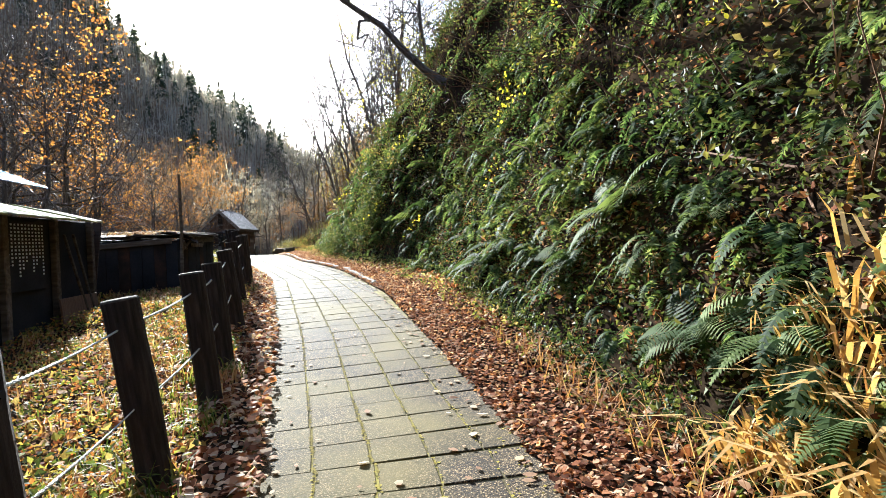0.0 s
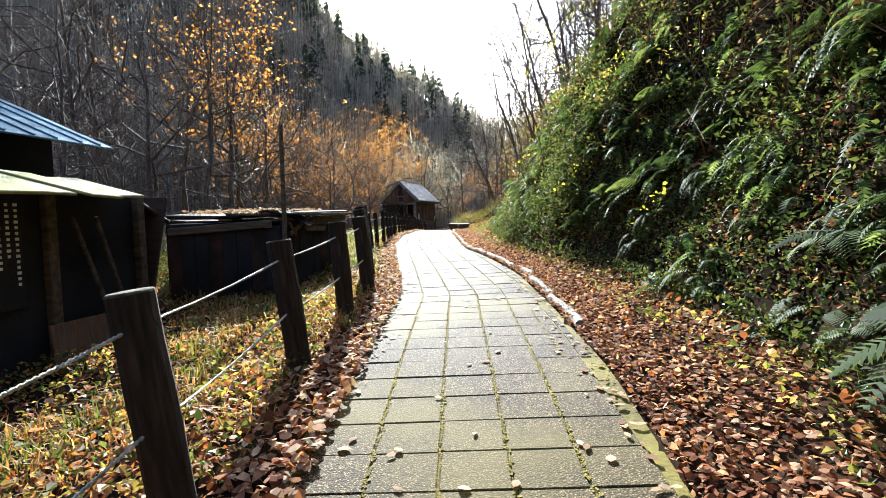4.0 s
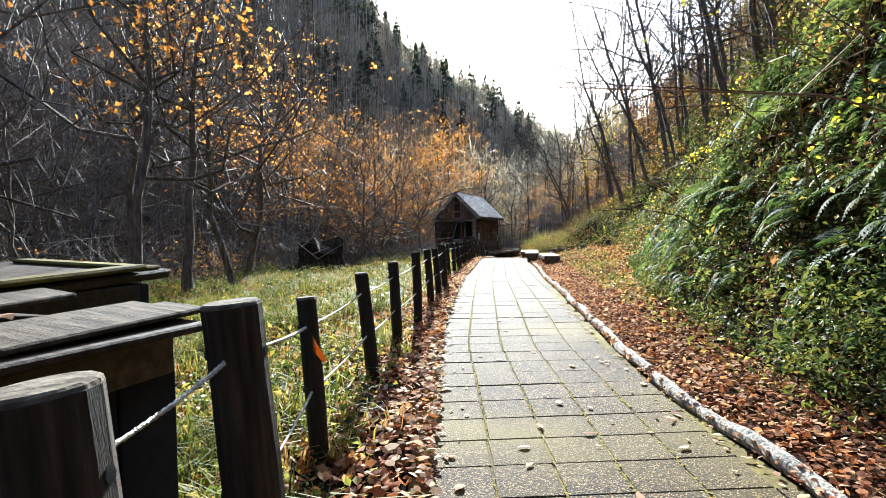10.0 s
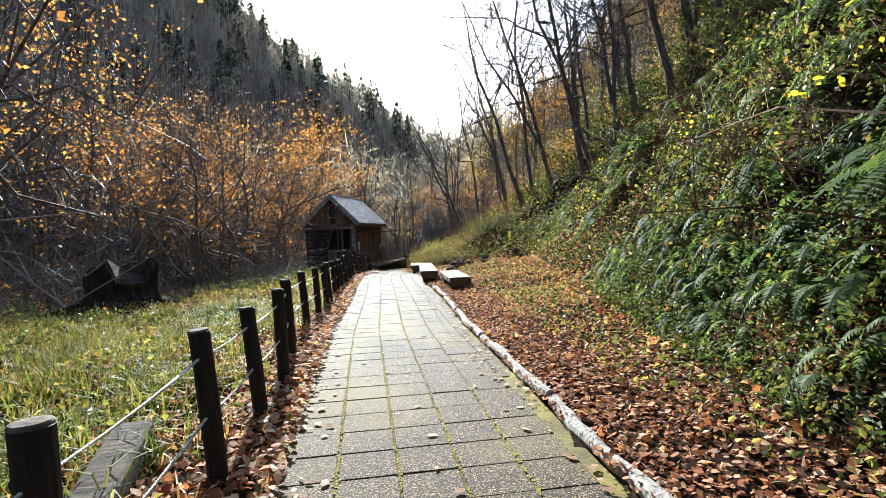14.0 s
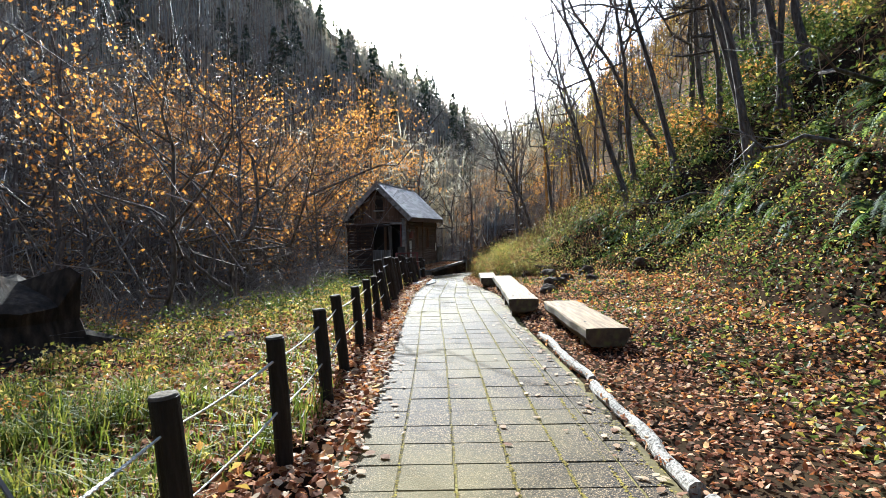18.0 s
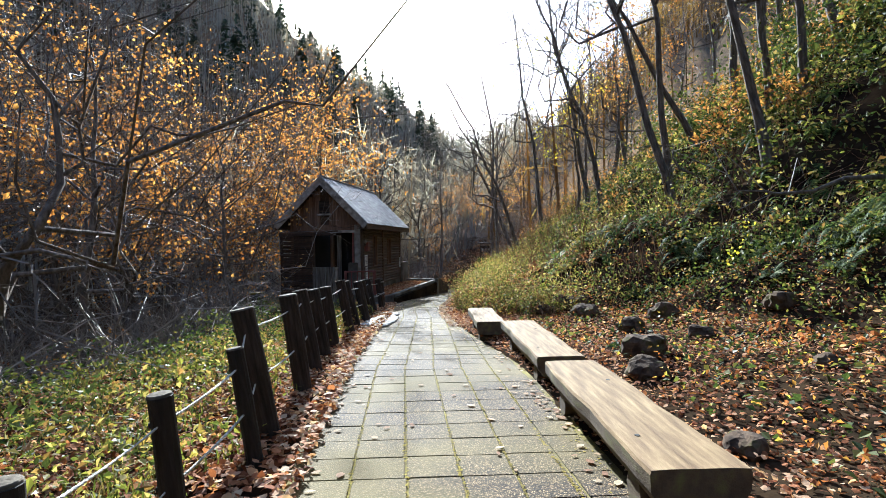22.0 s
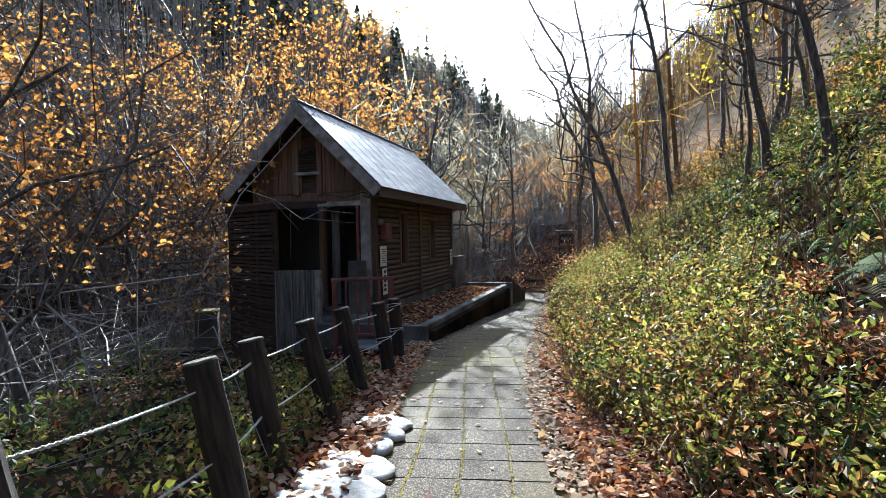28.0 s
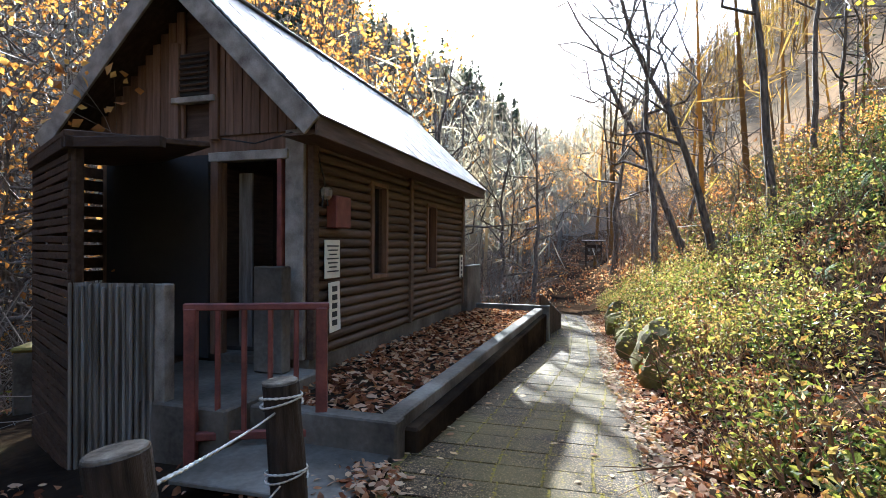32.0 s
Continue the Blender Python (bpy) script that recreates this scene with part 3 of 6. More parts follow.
used = {0: False, 1: False, 2: False}
heads = []
for k, (x, y, tall, kind, lean) in enumerate(POSTS):
    x += math.sin(radians(lean)) * tall * 0.93
    yaw = math.degrees(math.atan2(float(edge_l(y - 1) - edge_l(y + 1)), 2.0))
    z = float(height(x, y)) + 0.02
    m = pose(x, y, z, 0, 0, yaw) @ pose(0, 0, 0, 1.5 * math.sin(k * 2.3), -lean + 1.5 * math.sin(k * 1.7), 0) @ Matrix.Diagonal((1, 1, tall / POST_H[kind], 1))
    ob = proto[kind]
    if used[kind]:
        ob = copy_thing(ob, m)
    ob.matrix_world = m
    used[kind] = True
    heads.append((m, POST_H[kind]))


def rope(points, r=0.008, name="fence_rope", label="pale twisted rope threaded through the fence posts"):
    p = np.array(points)
    pile = Pile()
    # two strands wound about each other
    seg = np.concatenate([[0], np.cumsum(np.linalg.norm(np.diff(p, axis=0), axis=1))])
    s = np.arange(0, seg[-1], 0.027)
    c = np.stack([np.interp(s, seg, p[:, a]) for a in range(3)], 1)
    tan = np.gradient(c, axis=0)
    tan /= np.linalg.norm(tan, axis=1)[:, None]
    u = np.cross(tan, [[0, 0, 1.0]])
    u /= np.linalg.norm(u, axis=1)[:, None] + 1e-9
    w = np.cross(tan, u)
    for ph in (0, np.pi):
        a = s * 2 * np.pi / 0.055 + ph
        q = c + (np.cos(a)[:, None] * u + np.sin(a)[:, None] * w) * r * 0.5
        v, f = tube(q, np.full(len(q), r * 0.62), 4, cap=False)
        pile.add(v, f)
    ob = new(name, pile.mesh(name, M_ROPE, True))
    return tagged(ob, label, "rope", "fence ropes")


def rope_line(a, b, frac):
    pts = []
    for k in range(a, b + 1):
        m, h = heads[k]
        pts.append(m @ Vector((0, 0, h - 0.14 if frac else h * 0.45)))
        if k < b:
            m2, h2 = heads[k + 1]
            nxt = m2 @ Vector((0, 0, h2 - 0.14 if frac else h2 * 0.45))
            for t in (0.25, 0.5, 0.75):
                q = pts[-1 if t == 0.25 else (-2 if t == 0.5 else -3)].lerp(nxt, t)
                pts.append(q - Vector((0, 0, 0.016 * 4 * t * (1 - t))))
    return pts


for a, b in ((0, 12), (12, 29), (29, len(POSTS) - 1)):
    for frac in (True, False):
        rope(rope_line(a, b, frac))

# loose turns of rope wound on the last posts
for k, zs in ((len(POSTS) - 1, (0.76, 0.4)), (len(POSTS) - 2, (0.4,))):
    m, h = heads[k]
    for zz in zs:
        w = np.linspace(0, 2 * np.pi * 2.3, 40)
        rope([tuple(m @ Vector((0.092 * math.cos(q), 0.092 * math.sin(q), zz + 0.012 * q / 3 + 0.012 * math.sin(q * 1.3)))) for q in w], 0.006, "rope_winding", "pale rope wound round a fence post")

# ---- pale logs that edge the paving ----


def edging_log(y0, y1, out=0.12, r=0.044):
    n = 14
    y = np.linspace(y0, y1, n)
    x = edge_r(y) + out + 0.014 * np.sin(y * 5) + 0.006 * np.sin(y * 17)
    z = height(x, y) + r * 0.3 + 0.006 * np.sin(y * 9)
    v, f, lo, hi = tube(np.stack([x, y, z], 1), r * (1 + 0.1 * np.sin(y * 7) + 0.06 * np.sin(y * 23)), 10)
    ob = new("edging_log", mesh_from("edging_log", v, np.concatenate([f, lo, hi]), M_BIRCH, False))
    return tagged(ob, "pale weathered log laid along the paving edge", "log", "logs edging the path")


for y0, y1, out in ((16.2, 17.4, .1), (17.5, 18.6, .12), (18.7, 19.5, .14), (19.6, 21.2, .1), (21.3, 22.9, .08), (23.0, 24.6, .08), (24.7, 26.6, .08), (26.7, 28.7, .08), (28.8, 30.8, .08), (30.9, 32.7, .08), (32.8, 34.8, .1)):
    edging_log(y0, y1, out)

# ---- log benches ----


def make_bench(length, width, thick, at, yaw, z, name="log_bench"):
    bench = thing(name, "low bench of one thick split log on log feet", "bench", pose(*at, z, 0, 0, yaw), "log benches beside the path")
    ny, nx = 15, 9
    ys = np.linspace(-length / 2, length / 2, ny)
    prof = [(-0.5, 0.0), (-0.485, 0.02), (-0.3, 0.024), (0.3, 0.024), (0.485, 0.02), (0.5, 0.0), (0.49, -0.5), (0.36, -0.95), (0.0, -1.0), (-0.36, -0.95), (-0.49, -0.5)]
    v = []
    for k, yy in enumerate(ys):
        for px, pz in prof:
            wob = 1 + 0.035 * math.sin(yy * 5 + at[1]) + 0.02 * math.sin(yy * 11)
            v.append((px * width * wob, yy, pz * thick if pz < 0 else (pz - 0.024)))
    m = len(prof)
    f = [(k * m + j, k * m + (j + 1) % m, (k + 1) * m + (j + 1) % m, (k + 1) * m + j) for k in range(ny - 1) for j in range(m)]
    me = mesh_from("slab", v, f, M_BENCH)
    bm = bmesh.new()
    bm.from_mesh(me)
    bm.verts.ensure_lookup_table()
    bm.faces.new([bm.verts[j] for j in range(m)])
    bm.faces.new([bm.verts[(ny - 1) * m + j] for j in reversed(range(m))])
    bmesh.ops.recalc_face_normals(bm, faces=bm.faces)
    bm.to_mesh(me)
    bm.free()
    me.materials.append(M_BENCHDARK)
    # shade is put into the wood colour of sides, ends and underside
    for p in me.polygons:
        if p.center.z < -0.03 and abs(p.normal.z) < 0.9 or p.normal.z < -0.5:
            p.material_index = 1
    under(new("slab", me), bench)
    for s in (-1, 1):
        vv, ff, lo, hi = tube([(-width * 0.36, s * length * 0.33, -thick - 0.05), (width * 0.36, s * length * 0.33, -thick - 0.05)], [0.09, 0.085], 10)
        under(new("foot", mesh_from("foot", vv, np.concatenate([ff, lo, hi]), M_BENCHDARK)), bench)
    for kx, ky in ((0.1, 0.2), (-0.12, -0.31)):
        vv, ff, lo, hi = tube([(kx, ky * length, -0.004), (kx, ky * length, 0.0035)], [0.016, 0.014], 8)
        under(new("knot", mesh_from("knot", vv, np.concatenate([ff, lo, hi]), M_DARK)), bench)
    return bench


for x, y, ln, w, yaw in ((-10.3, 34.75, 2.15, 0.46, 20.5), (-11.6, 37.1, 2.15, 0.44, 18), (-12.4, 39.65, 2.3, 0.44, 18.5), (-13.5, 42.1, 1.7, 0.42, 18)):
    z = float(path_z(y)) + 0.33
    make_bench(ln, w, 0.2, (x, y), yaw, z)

# ---- rocks, stump, sandbags, plank ----


def rock(at, size, seed, label="rough grey stone with moss lying on fallen leaves", mat=M_STONE, name="rock"):
    bm = bmesh.new()
    bmesh.ops.create_icosphere(bm, subdivisions=3, radius=1)
    off = Vector((seed * 3.1, seed * 1.7, seed * 2.3))
    for v in bm.verts:
        n = noise.noise(v.co * 0.9 + off) * 0.45 + noise.noise(v.co * 2.6 + off) * 0.16
        q = v.co * (1 + n)
        q = Vector((round(q.x * 2.2) / 2.2 * 0.35 + q.x * 0.65, round(q.y * 2.2) / 2.2 * 0.35 + q.y * 0.65, q.z))
        v.co = Vector((q.x * size[0], q.y * size[1], q.z * size[2]))
    me = bpy.data.meshes.new(name)
    bm.to_mesh(me)
    bm.free()
    me.materials.append(mat)
    ob = new(name, me)
    ob.matrix_world = pose(*on_ground(at[0], at[1], size[2] * 0.35), 0, 0, seed * 50)
    return tagged(ob, label, "rock", "rocks on the slope")


for k, (x, y, s) in enumerate(((-12.62, 43.4, .22), (-12.3, 43.75, .26), (-12.0, 43.55, .2), (-11.93, 42.6, .24), (-11.3, 41.25, .2), (-10.85, 41.7, .24), (-11.25, 39.3, .27), (-11.3, 38.6, .2), (-10.6, 40.2, .15), (-9.9, 38.6, .14), (-10.9, 37.0, .13), (-9.6, 40.9, .2), (-4.2, 20.9, .1), (-13.0, 43.9, .16), (-14.9, 33.9, .17), (-13.4, 33.6, .12))):
    rock((x, y), (s * 0.8, s * 0.95, s * 0.68), k + 1, mat=M_STONE)

stump = thing("tree_stump", "dark rotten broad tree stump with roots in the grass", "stump", pose(*on_ground(-17.9, 33.1, 0.0), 0, 0, 20) @ Matrix.Diagonal((1.75, 1.75, 1.6, 1)))
zz = np.array([-0.2, 0.0, 0.15, 0.35, 0.55, 0.62])
v, f, lo, hi = tube(np.stack([0.02 * zz, 0 * zz, zz], 1), np.array([0.75, 0.6, 0.46, 0.4, 0.42, 0.34]), 18)
av = np.arctan2(v[:, 1], v[:, 0])
v = v * (1 + (0.1 * np.sin(av * 5) + 0.07 * np.sin(av * 9 + 1))[:, None] * [1, 1, 0])
v[:, 2] += np.where(v[:, 2] > 0.5, 0.14 * np.sin(av * 3 + 0.5) + 0.08 * np.sin(av * 7), 0)
under(new("trunk_base", mesh_from("trunk_base", v, np.concatenate([f, lo, hi]), M_ROT)), stump)
for a in (0.3, 1.9, 3.4, 5.0):
    r = np.linspace(0.35, 1.0, 5)
    v, f, lo, hi = tube(np.stack([np.cos(a) * r, np.sin(a) * r, 0.16 - 0.22 * (r - 0.3)], 1), np.linspace(0.12, 0.03, 5), 8)
    under(new("root", mesh_from("root", v, np.concatenate([f, lo, hi]), M_ROT)), stump)


def sandbag(x, y, yaw, s=1.0):
    """A slack woven bag that lies along the ground, creased across, with a tied end."""
    c0, s0 = math.cos(math.radians(yaw)), math.sin(math.radians(yaw))

    def lie(lx, ly):
        return float(path_z(y + s0 * lx + c0 * ly) - path_z(y))

    bm = bmesh.new()
    bmesh.ops.create_uvsphere(bm, u_segments=40, v_segments=20, radius=1)
    for v in bm.verts:
        c = v.co.copy()
        sx = math.copysign(abs(c.x) ** 0.7, c.x)
        sy = math.copysign(abs(c.y) ** 0.7, c.y)
        z = math.copysign(abs(c.z) ** 0.75, c.z)
        lx = sx * 0.19 * s * (1 + 0.14 * noise.noise(Vector((sy * 2, x, 0))))
        ly = sy * 0.28 * s * (1 + 0.12 * noise.noise(Vector((sx * 2, y, 4))))
        up = 0.012 * noise.noise(Vector((sx * 2.5, sy * 3, x * 3))) + 0.007 * noise.noise(Vector((sx * 12, sy * 4, y * 2)))
        v.co = Vector((lx, ly, z * 0.036 + up * (c.z > -0.2) + lie(lx, ly)))
    ob = thing("sandbag", "flattened white woven sandbag lying beside the paving", "sandbag", pose(x, y, float(path_z(y)) + 0.02, 0, 0, yaw), "sandbags by the path")
    part("sack", bm, M_SACK, ob, smooth=True)
    bm = bmesh.new()
    box((0.07, 0.09, 0.022), (0.0, 0.3 * s, lie(0, 0.3 * s) + 0.004), 0.01, None, bm)
    part("tied_end", bm, M_SACK, ob)
    return ob


for x, y, yaw, s in ((-15.74, 42.75, 75, 1.05), (-15.82, 43.1, 68, 1.0), (-15.91, 43.42, 80, 1.05), (-15.99, 43.76, 70, 1.05), (-16.07, 44.08, 76, 1.0), (-16.15, 44.38, 68, .95), (-16.2, 44.74, 20, .5), (-16.26, 45.0, 50, .5), (-16.42, 45.22, 72, .8)):
    sandbag(x, y, yaw, s)

plank = new("wooden_block", bpy.data.meshes.new("wooden_block"))
bm = box((0.2, 0.85, 0.16), bevel=0.015)
bm.to_mesh(plank.data)
bm.free()
plank.data.materials.append(M_OLDPLANK)
plank.matrix_world = pose(*on_ground(-9.75, 25.1, 0.1), 8, 0, 30)
tagged(plank, "weathered squared timber lying in the grass by the fence", "timber")

# ---- the old hut with blue sheet roof ----
HUT = pose(-7.8, 15.82, -0.55, 0, 0, 12)
hut = thing("old_hut", "old dark hut with blue sheet roof and mossy board eave", "hut", HUT)
# local: x to the right (east) face at 0, hut reaches to -x; y from -5 to 0.6
bm = bmesh.new()
box((4.6, 5.6, 1.75), (-2.3, -2.4, 0.87), 0.01, None, bm)
part("wall", bm, M_BLACKWALL, hut)
bm = bmesh.new()
box((3.4, 6.0, 0.9), (-3.4, -1.9, 2.2), 0.01, None, bm)
part("upper_wall", bm, M_BLACKWALL, hut)
for yy in (-4.6, -3.3, -2.0, -0.75, 0.42):
    bm = box((0.09, 0.11, 1.75), (0.05, yy, 0.87), 0.012)
    part("wall_post", bm, M_OLDPLANK, hut)
for k in range(13):
    rot = pose(0, 0, 0, 2 * math.sin(k * 2.2), 15, 3 * math.sin(k * 1.3)).to_3x3().to_4x4()
    bm = box((0.95 + 0.1 * math.sin(k * 3), 0.43, 0.03), (0.0, -5.35 + 0.435 * k, 1.83 + 0.012 * (k % 2)), 0.008, rot)
    part("eave_board", bm, M_BARKROOF, hut)
for s, ang in ((1, 24), (-1, -24)):
    for k in range(10):
        rot = pose(0, 0, 0, 0, ang, 0)
        bm = box((2.35, 0.66, 0.025), (-3.15 + s * 1.02, -4.8 + 0.655 * k, 2.94), 0.006, rot)
        part("roof_sheet", bm, M_BLUEROOF, hut)
        for r in (-0.2, 0.1):
            bm = box((2.33, 0.03, 0.02), (-3.15 + s * 1.02, -4.8 + 0.655 * k + r, 2.965), 0.004, rot)
            part("roof_rib", bm, M_BLUEROOF, hut)
bm = box((0.3, 6.6, 0.03), (-3.15, -1.85, 3.42), 0.005)
part("ridge_cap", bm, M_FASCIA, hut)
# north lean-to with slanting boards
for k in range(6):
    rot = pose(0, 0, 0, -16, 0, 0)
    bm = box((0.33, 0.04, 1.9 - 0.05 * k), (-0.15 - 0.34 * k, 0.72, 0.85), 0.008, rot)
    part("slanting_board", bm, M_OLDPLANK if k % 3 == 1 else M_DARKWOOD, hut)
bm = box((2.3, 0.75, 0.04), (-1.2, 0.8, 1.72), 0.01, pose(0, 0, 0, -24, 6, 0))
part("lean_to_roof", bm, M_DARKWOOD, hut)
bm = box((0.03, 1.2, 0.5), (0.2, -0.35, 0.28), 0.006, pose(0, 0, 0, 0, -6, 0))
part("leaning_panel", bm, M_BOARD, hut, "reddish-brown board leaning on the wall")
for yy, an in ((-0.3, 16), (-0.05, 13)):
    bm = box((0.035, 0.05, 1.6), (0.16, yy, 0.75), 0.008, pose(0, 0, 0, an, -6, 0))
    part("leaning_stick", bm, M_OLDPLANK, hut)
bm = box((0.035, 0.95, 0.98), (0.03, -1.5, 1.2), 0.006)
sign = part("sign_board", bm, M_BLACKWALL, hut, "black board with columns of white lettering")
for c in range(11):
    for r in range(15 - (c * 5) % 7):
        bm = box((0.006, 0.026 + 0.01 * ((c + r) % 3 == 0), 0.026), (0.052, -1.08 - 0.082 * c, 1.63 - 0.05 * r), 0)
        o = part("lettering", bm, M_WHITEINK, sign)

# ---- the low shed by the fence ----
SHED = pose(-7.42, 19.95, -0.32, 0, 0, 6.3)
shed = thing("low_shed", "low dark plank shed with a broken leaf-covered board roof", "shed", SHED)
# local: the face towards the path at x 0, y from -2 to 0; an older, mossy half behind
SX, SY, ST = 1.9, 2.0, 1.2
for k in range(9):
    w = SY / 9
    part("face_board", box((0.035, w - 0.006, ST + 0.03 * math.sin(k * 2.3)), (0.004 * (k % 3), -SY + w * (k + 0.5), ST / 2), 0.005), M_RUST if k % 4 == 1 else M_BLACKWALL, shed)
for k in range(8):
    w = SX / 8
    part("end_board", box((w - 0.006, 0.035, ST - 0.08 - 0.012 * k), (-w * (k + 0.5), -SY - 0.02 + 0.004 * (k % 3), ST / 2 - 0.03), 0.005), M_RUST if k % 3 == 1 else M_BLACKWALL, shed)
part("rear_wall", box((0.06, SY, ST), (-SX, -SY / 2, ST / 2), 0.01), M_BLACKWALL, shed)
part("far_wall", box((SX, 0.06, ST), (-SX / 2, -0.04, ST / 2), 0.01), M_BLACKWALL, shed)
part("older_wall", box((1.4, 0.08, 1.3), (-2.2, 1.15, 0.65), 0.01), M_BLACKWALL, shed)
part("older_side", box((0.08, 1.3, 1.3), (-1.54, 0.52, 0.65), 0.01), M_DARKWOOD, shed)
part("older_front", box((1.0, 0.08, 1.25), (-2.42, -0.9, 0.62), 0.01), M_BLACKWALL, shed)
part("older_roof", box((1.5, 2.4, 0.06), (-2.22, 0.15, 1.34), 0.015, pose(0, 0, 0, 2, 2, 2)), M_DARKWOOD, shed)
part("moss_edge", box((0.16, 2.1, 0.035), (-1.52, 0.12, 1.375), 0.015, pose(0, 0, 0, 2, 0, 2)), M_MOSS, shed, "bright yellow-green moss")
part("moss_edge", box((1.3, 0.14, 0.03), (-2.2, 1.24, 1.42), 0.012, pose(0, 0, 0, 0, 2, 2)), M_MOSS, shed, "bright yellow-green moss")
# beams under the roof's edge, the lower one broken
part("fascia_beam", box((0.045, 1.14, 0.14), (0.035, -0.6, 1.2), 0.01, pose(0, 0, 0, 1.2, 0, 0)), M_OLDPLANK, shed, "brown squared beam under the roof edge")
part("fascia_beam", box((0.045, 0.62, 0.085), (0.055, -1.12, 1.07), 0.01, pose(0, 0, 0, -1.5, 0, 1)), M_OLDPLANK, shed)
part("fascia_beam", box((1.75, 0.05, 0.11), (-0.98, -SY - 0.06, 1.12), 0.01, pose(0, 0, 0, 0, -3, 0)), M_OLDPLANK, shed)
part("splintered_brace", box((0.035, 0.62, 0.07), (0.05, -1.55, 1.13), 0.012, pose(0, 0, 0, 24, 0, 0)), M_OLDPLANK, shed)
part("splintered_brace", box((0.03, 0.3, 0.05), (0.06, -1.78, 1.08), 0.012, pose(0, 0, 0, -38, 0, 8)), M_OLDPLANK, shed)
part("splinter", box((0.02, 0.09, 0.025), (0.07, -0.8, 1.09), 0.004, pose(0, 0, 0, 50, 0, 10)), M_OLDPLANK, shed)
# roof boards, laid along the face, worn through towards the open end
for k in range(7):
    cut_off = 0.0 if k < 3 else 0.15 * (k % 3)
    part("roof_plank", box((0.25, 2.05 - cut_off + 0.12 * math.sin(k * 2.7), 0.028), (0.02 - 0.27 * k, -0.98 + 0.1 * math.sin(k * 1.9), 1.3 + 0.018 * (k % 2) - 0.012 * k), 0.006, pose(0, 0, 0, 1.5 * math.sin(k * 2.1), 2.5 * math.sin(k * 1.3) + 2, 1.6 * math.sin(k * 2.9))), M_OLDPLANK if k % 3 else M_DARKWOOD, shed)
for px, py, pz, ln, wd, rx, ry, rz in ((0.0, -0.75, 1.335, 1.7, 0.2, 1, 4, 2), (-0.3, -1.3, 1.34, 1.2, 0.24, -1, -5, -5), (-0.75, -0.6, 1.35, 1.5, 0.2, 2, 6, 4), (-0.2, -1.75, 1.3, 0.55, 0.2, -9, 8, 14), (-1.2, -1.2, 1.31, 1.3, 0.24, 3, -4, -7), (-0.9, -1.8, 1.28, 0.7, 0.18, -6, 6, 30)):
    part("broken_plank", box((wd, ln, 0.022), (px, py, pz), 0.006, pose(0, 0, 0, rx, ry, rz)), M_OLDPLANK, shed, "loose weathered plank")
part("torn_sheet", box((0.5, 0.42, 0.008), (0.0, -1.55, 1.25), 0.003, pose(0, 0, 0, 8, 28, 20)), M_RUST, shed)
u = rng.uniform(size=(900, 2))
at = np.stack([-1.75 + 1.6 * u[:, 0] ** 0.8, -1.95 + 1.6 * u[:, 1] ** 1.4, 1.33 + 0.05 * rng.uniform(size=900)], 1)
lv = under(new("leaf_cover", mesh_from("leaf_cover", *oval_leaves(at, rng.uniform(0.04, 0.09, 900), 0.75, 0.6, 0.5), M_PALELITTER)), shed)
tagged(lv, "dry fallen leaves", kind="stuff")
pole = new("timber_pole", mesh_from("timber_pole", *(lambda a: (a[0], np.concatenate(a[1:])))(tube([(0, 0, -0.3), (0.02, 0.01, 1.2), (0.0, 0.03, 2.4)], [0.036, 0.033, 0.027], 8)), M_OLDPLANK))
pole.matrix_world = pose(*on_ground(-7.12, 17.9), 0, 0.5, 0)
tagged(pole, "tall thin grey timber pole standing beside the low shed", "pole")

# ---- the small log-sided house ----
HOUSE_AT, HOUSE_YAW, HW, HL = (-19.45, 50.1), 7.5, 2.5, 5.4
EAVE, RISE, OV, OG = 2.2, 1.58, 0.35, 0.45
SILL = 0.04
house = thing("log_house", "small brown log-sided house with a steep slate roof", "house", pose(HOUSE_AT[0], HOUSE_AT[1], 0, 0, 0, HOUSE_YAW))
# concrete base
bm = box((HW + 0.06, HL + 0.06, 1.4), (-HW / 2, HL / 2, SILL - 0.7), 0.01)
part("foundation", bm, M_CONCRETE, house)
WINDOWS = ((1.35, 0.36, 0.78, 1.82), (3.35, 0.34, 0.78, 1.72))
# side walls: round logs, cut round the windows
log_h = 0.105
n_logs = int((EAVE - 0.05 - SILL) / log_h)
log_cache = {}


def half_log(length, parent, x, y, z, side=1):
    key = round(length, 3)
    if key not in log_cache:
        a = np.linspace(-math.pi / 2, math.pi / 2, 7)
        v = np.concatenate([np.stack([np.cos(a) * 0.05, np.full(7, yy), np.sin(a) * log_h / 2 * 0.98], 1) for yy in (0, length)])
        f = [(k, k + 1, 7 + k + 1, 7 + k) for k in range(6)]
        log_cache[key] = mesh_from("siding_log", v, f, M_WALL, True)
    o = under(new("siding_log", log_cache[key]), parent)
    o.location = (x, y, z)
    if side < 0:
        o.rotation_euler = (0, 0, math.pi)
        o.location.y += length
    return o


bm = bmesh.new()
for y0, y1, z0, z1 in ((0, WINDOWS[0][0], SILL, EAVE), (WINDOWS[0][0] + WINDOWS[0][1], WINDOWS[1][0], SILL, EAVE), (WINDOWS[1][0] + WINDOWS[1][1], HL, SILL, EAVE)):
    box((0.06, y1 - y0, z1 - z0), (-0.03, (y0 + y1) / 2, (z0 + z1) / 2), 0, None, bm)
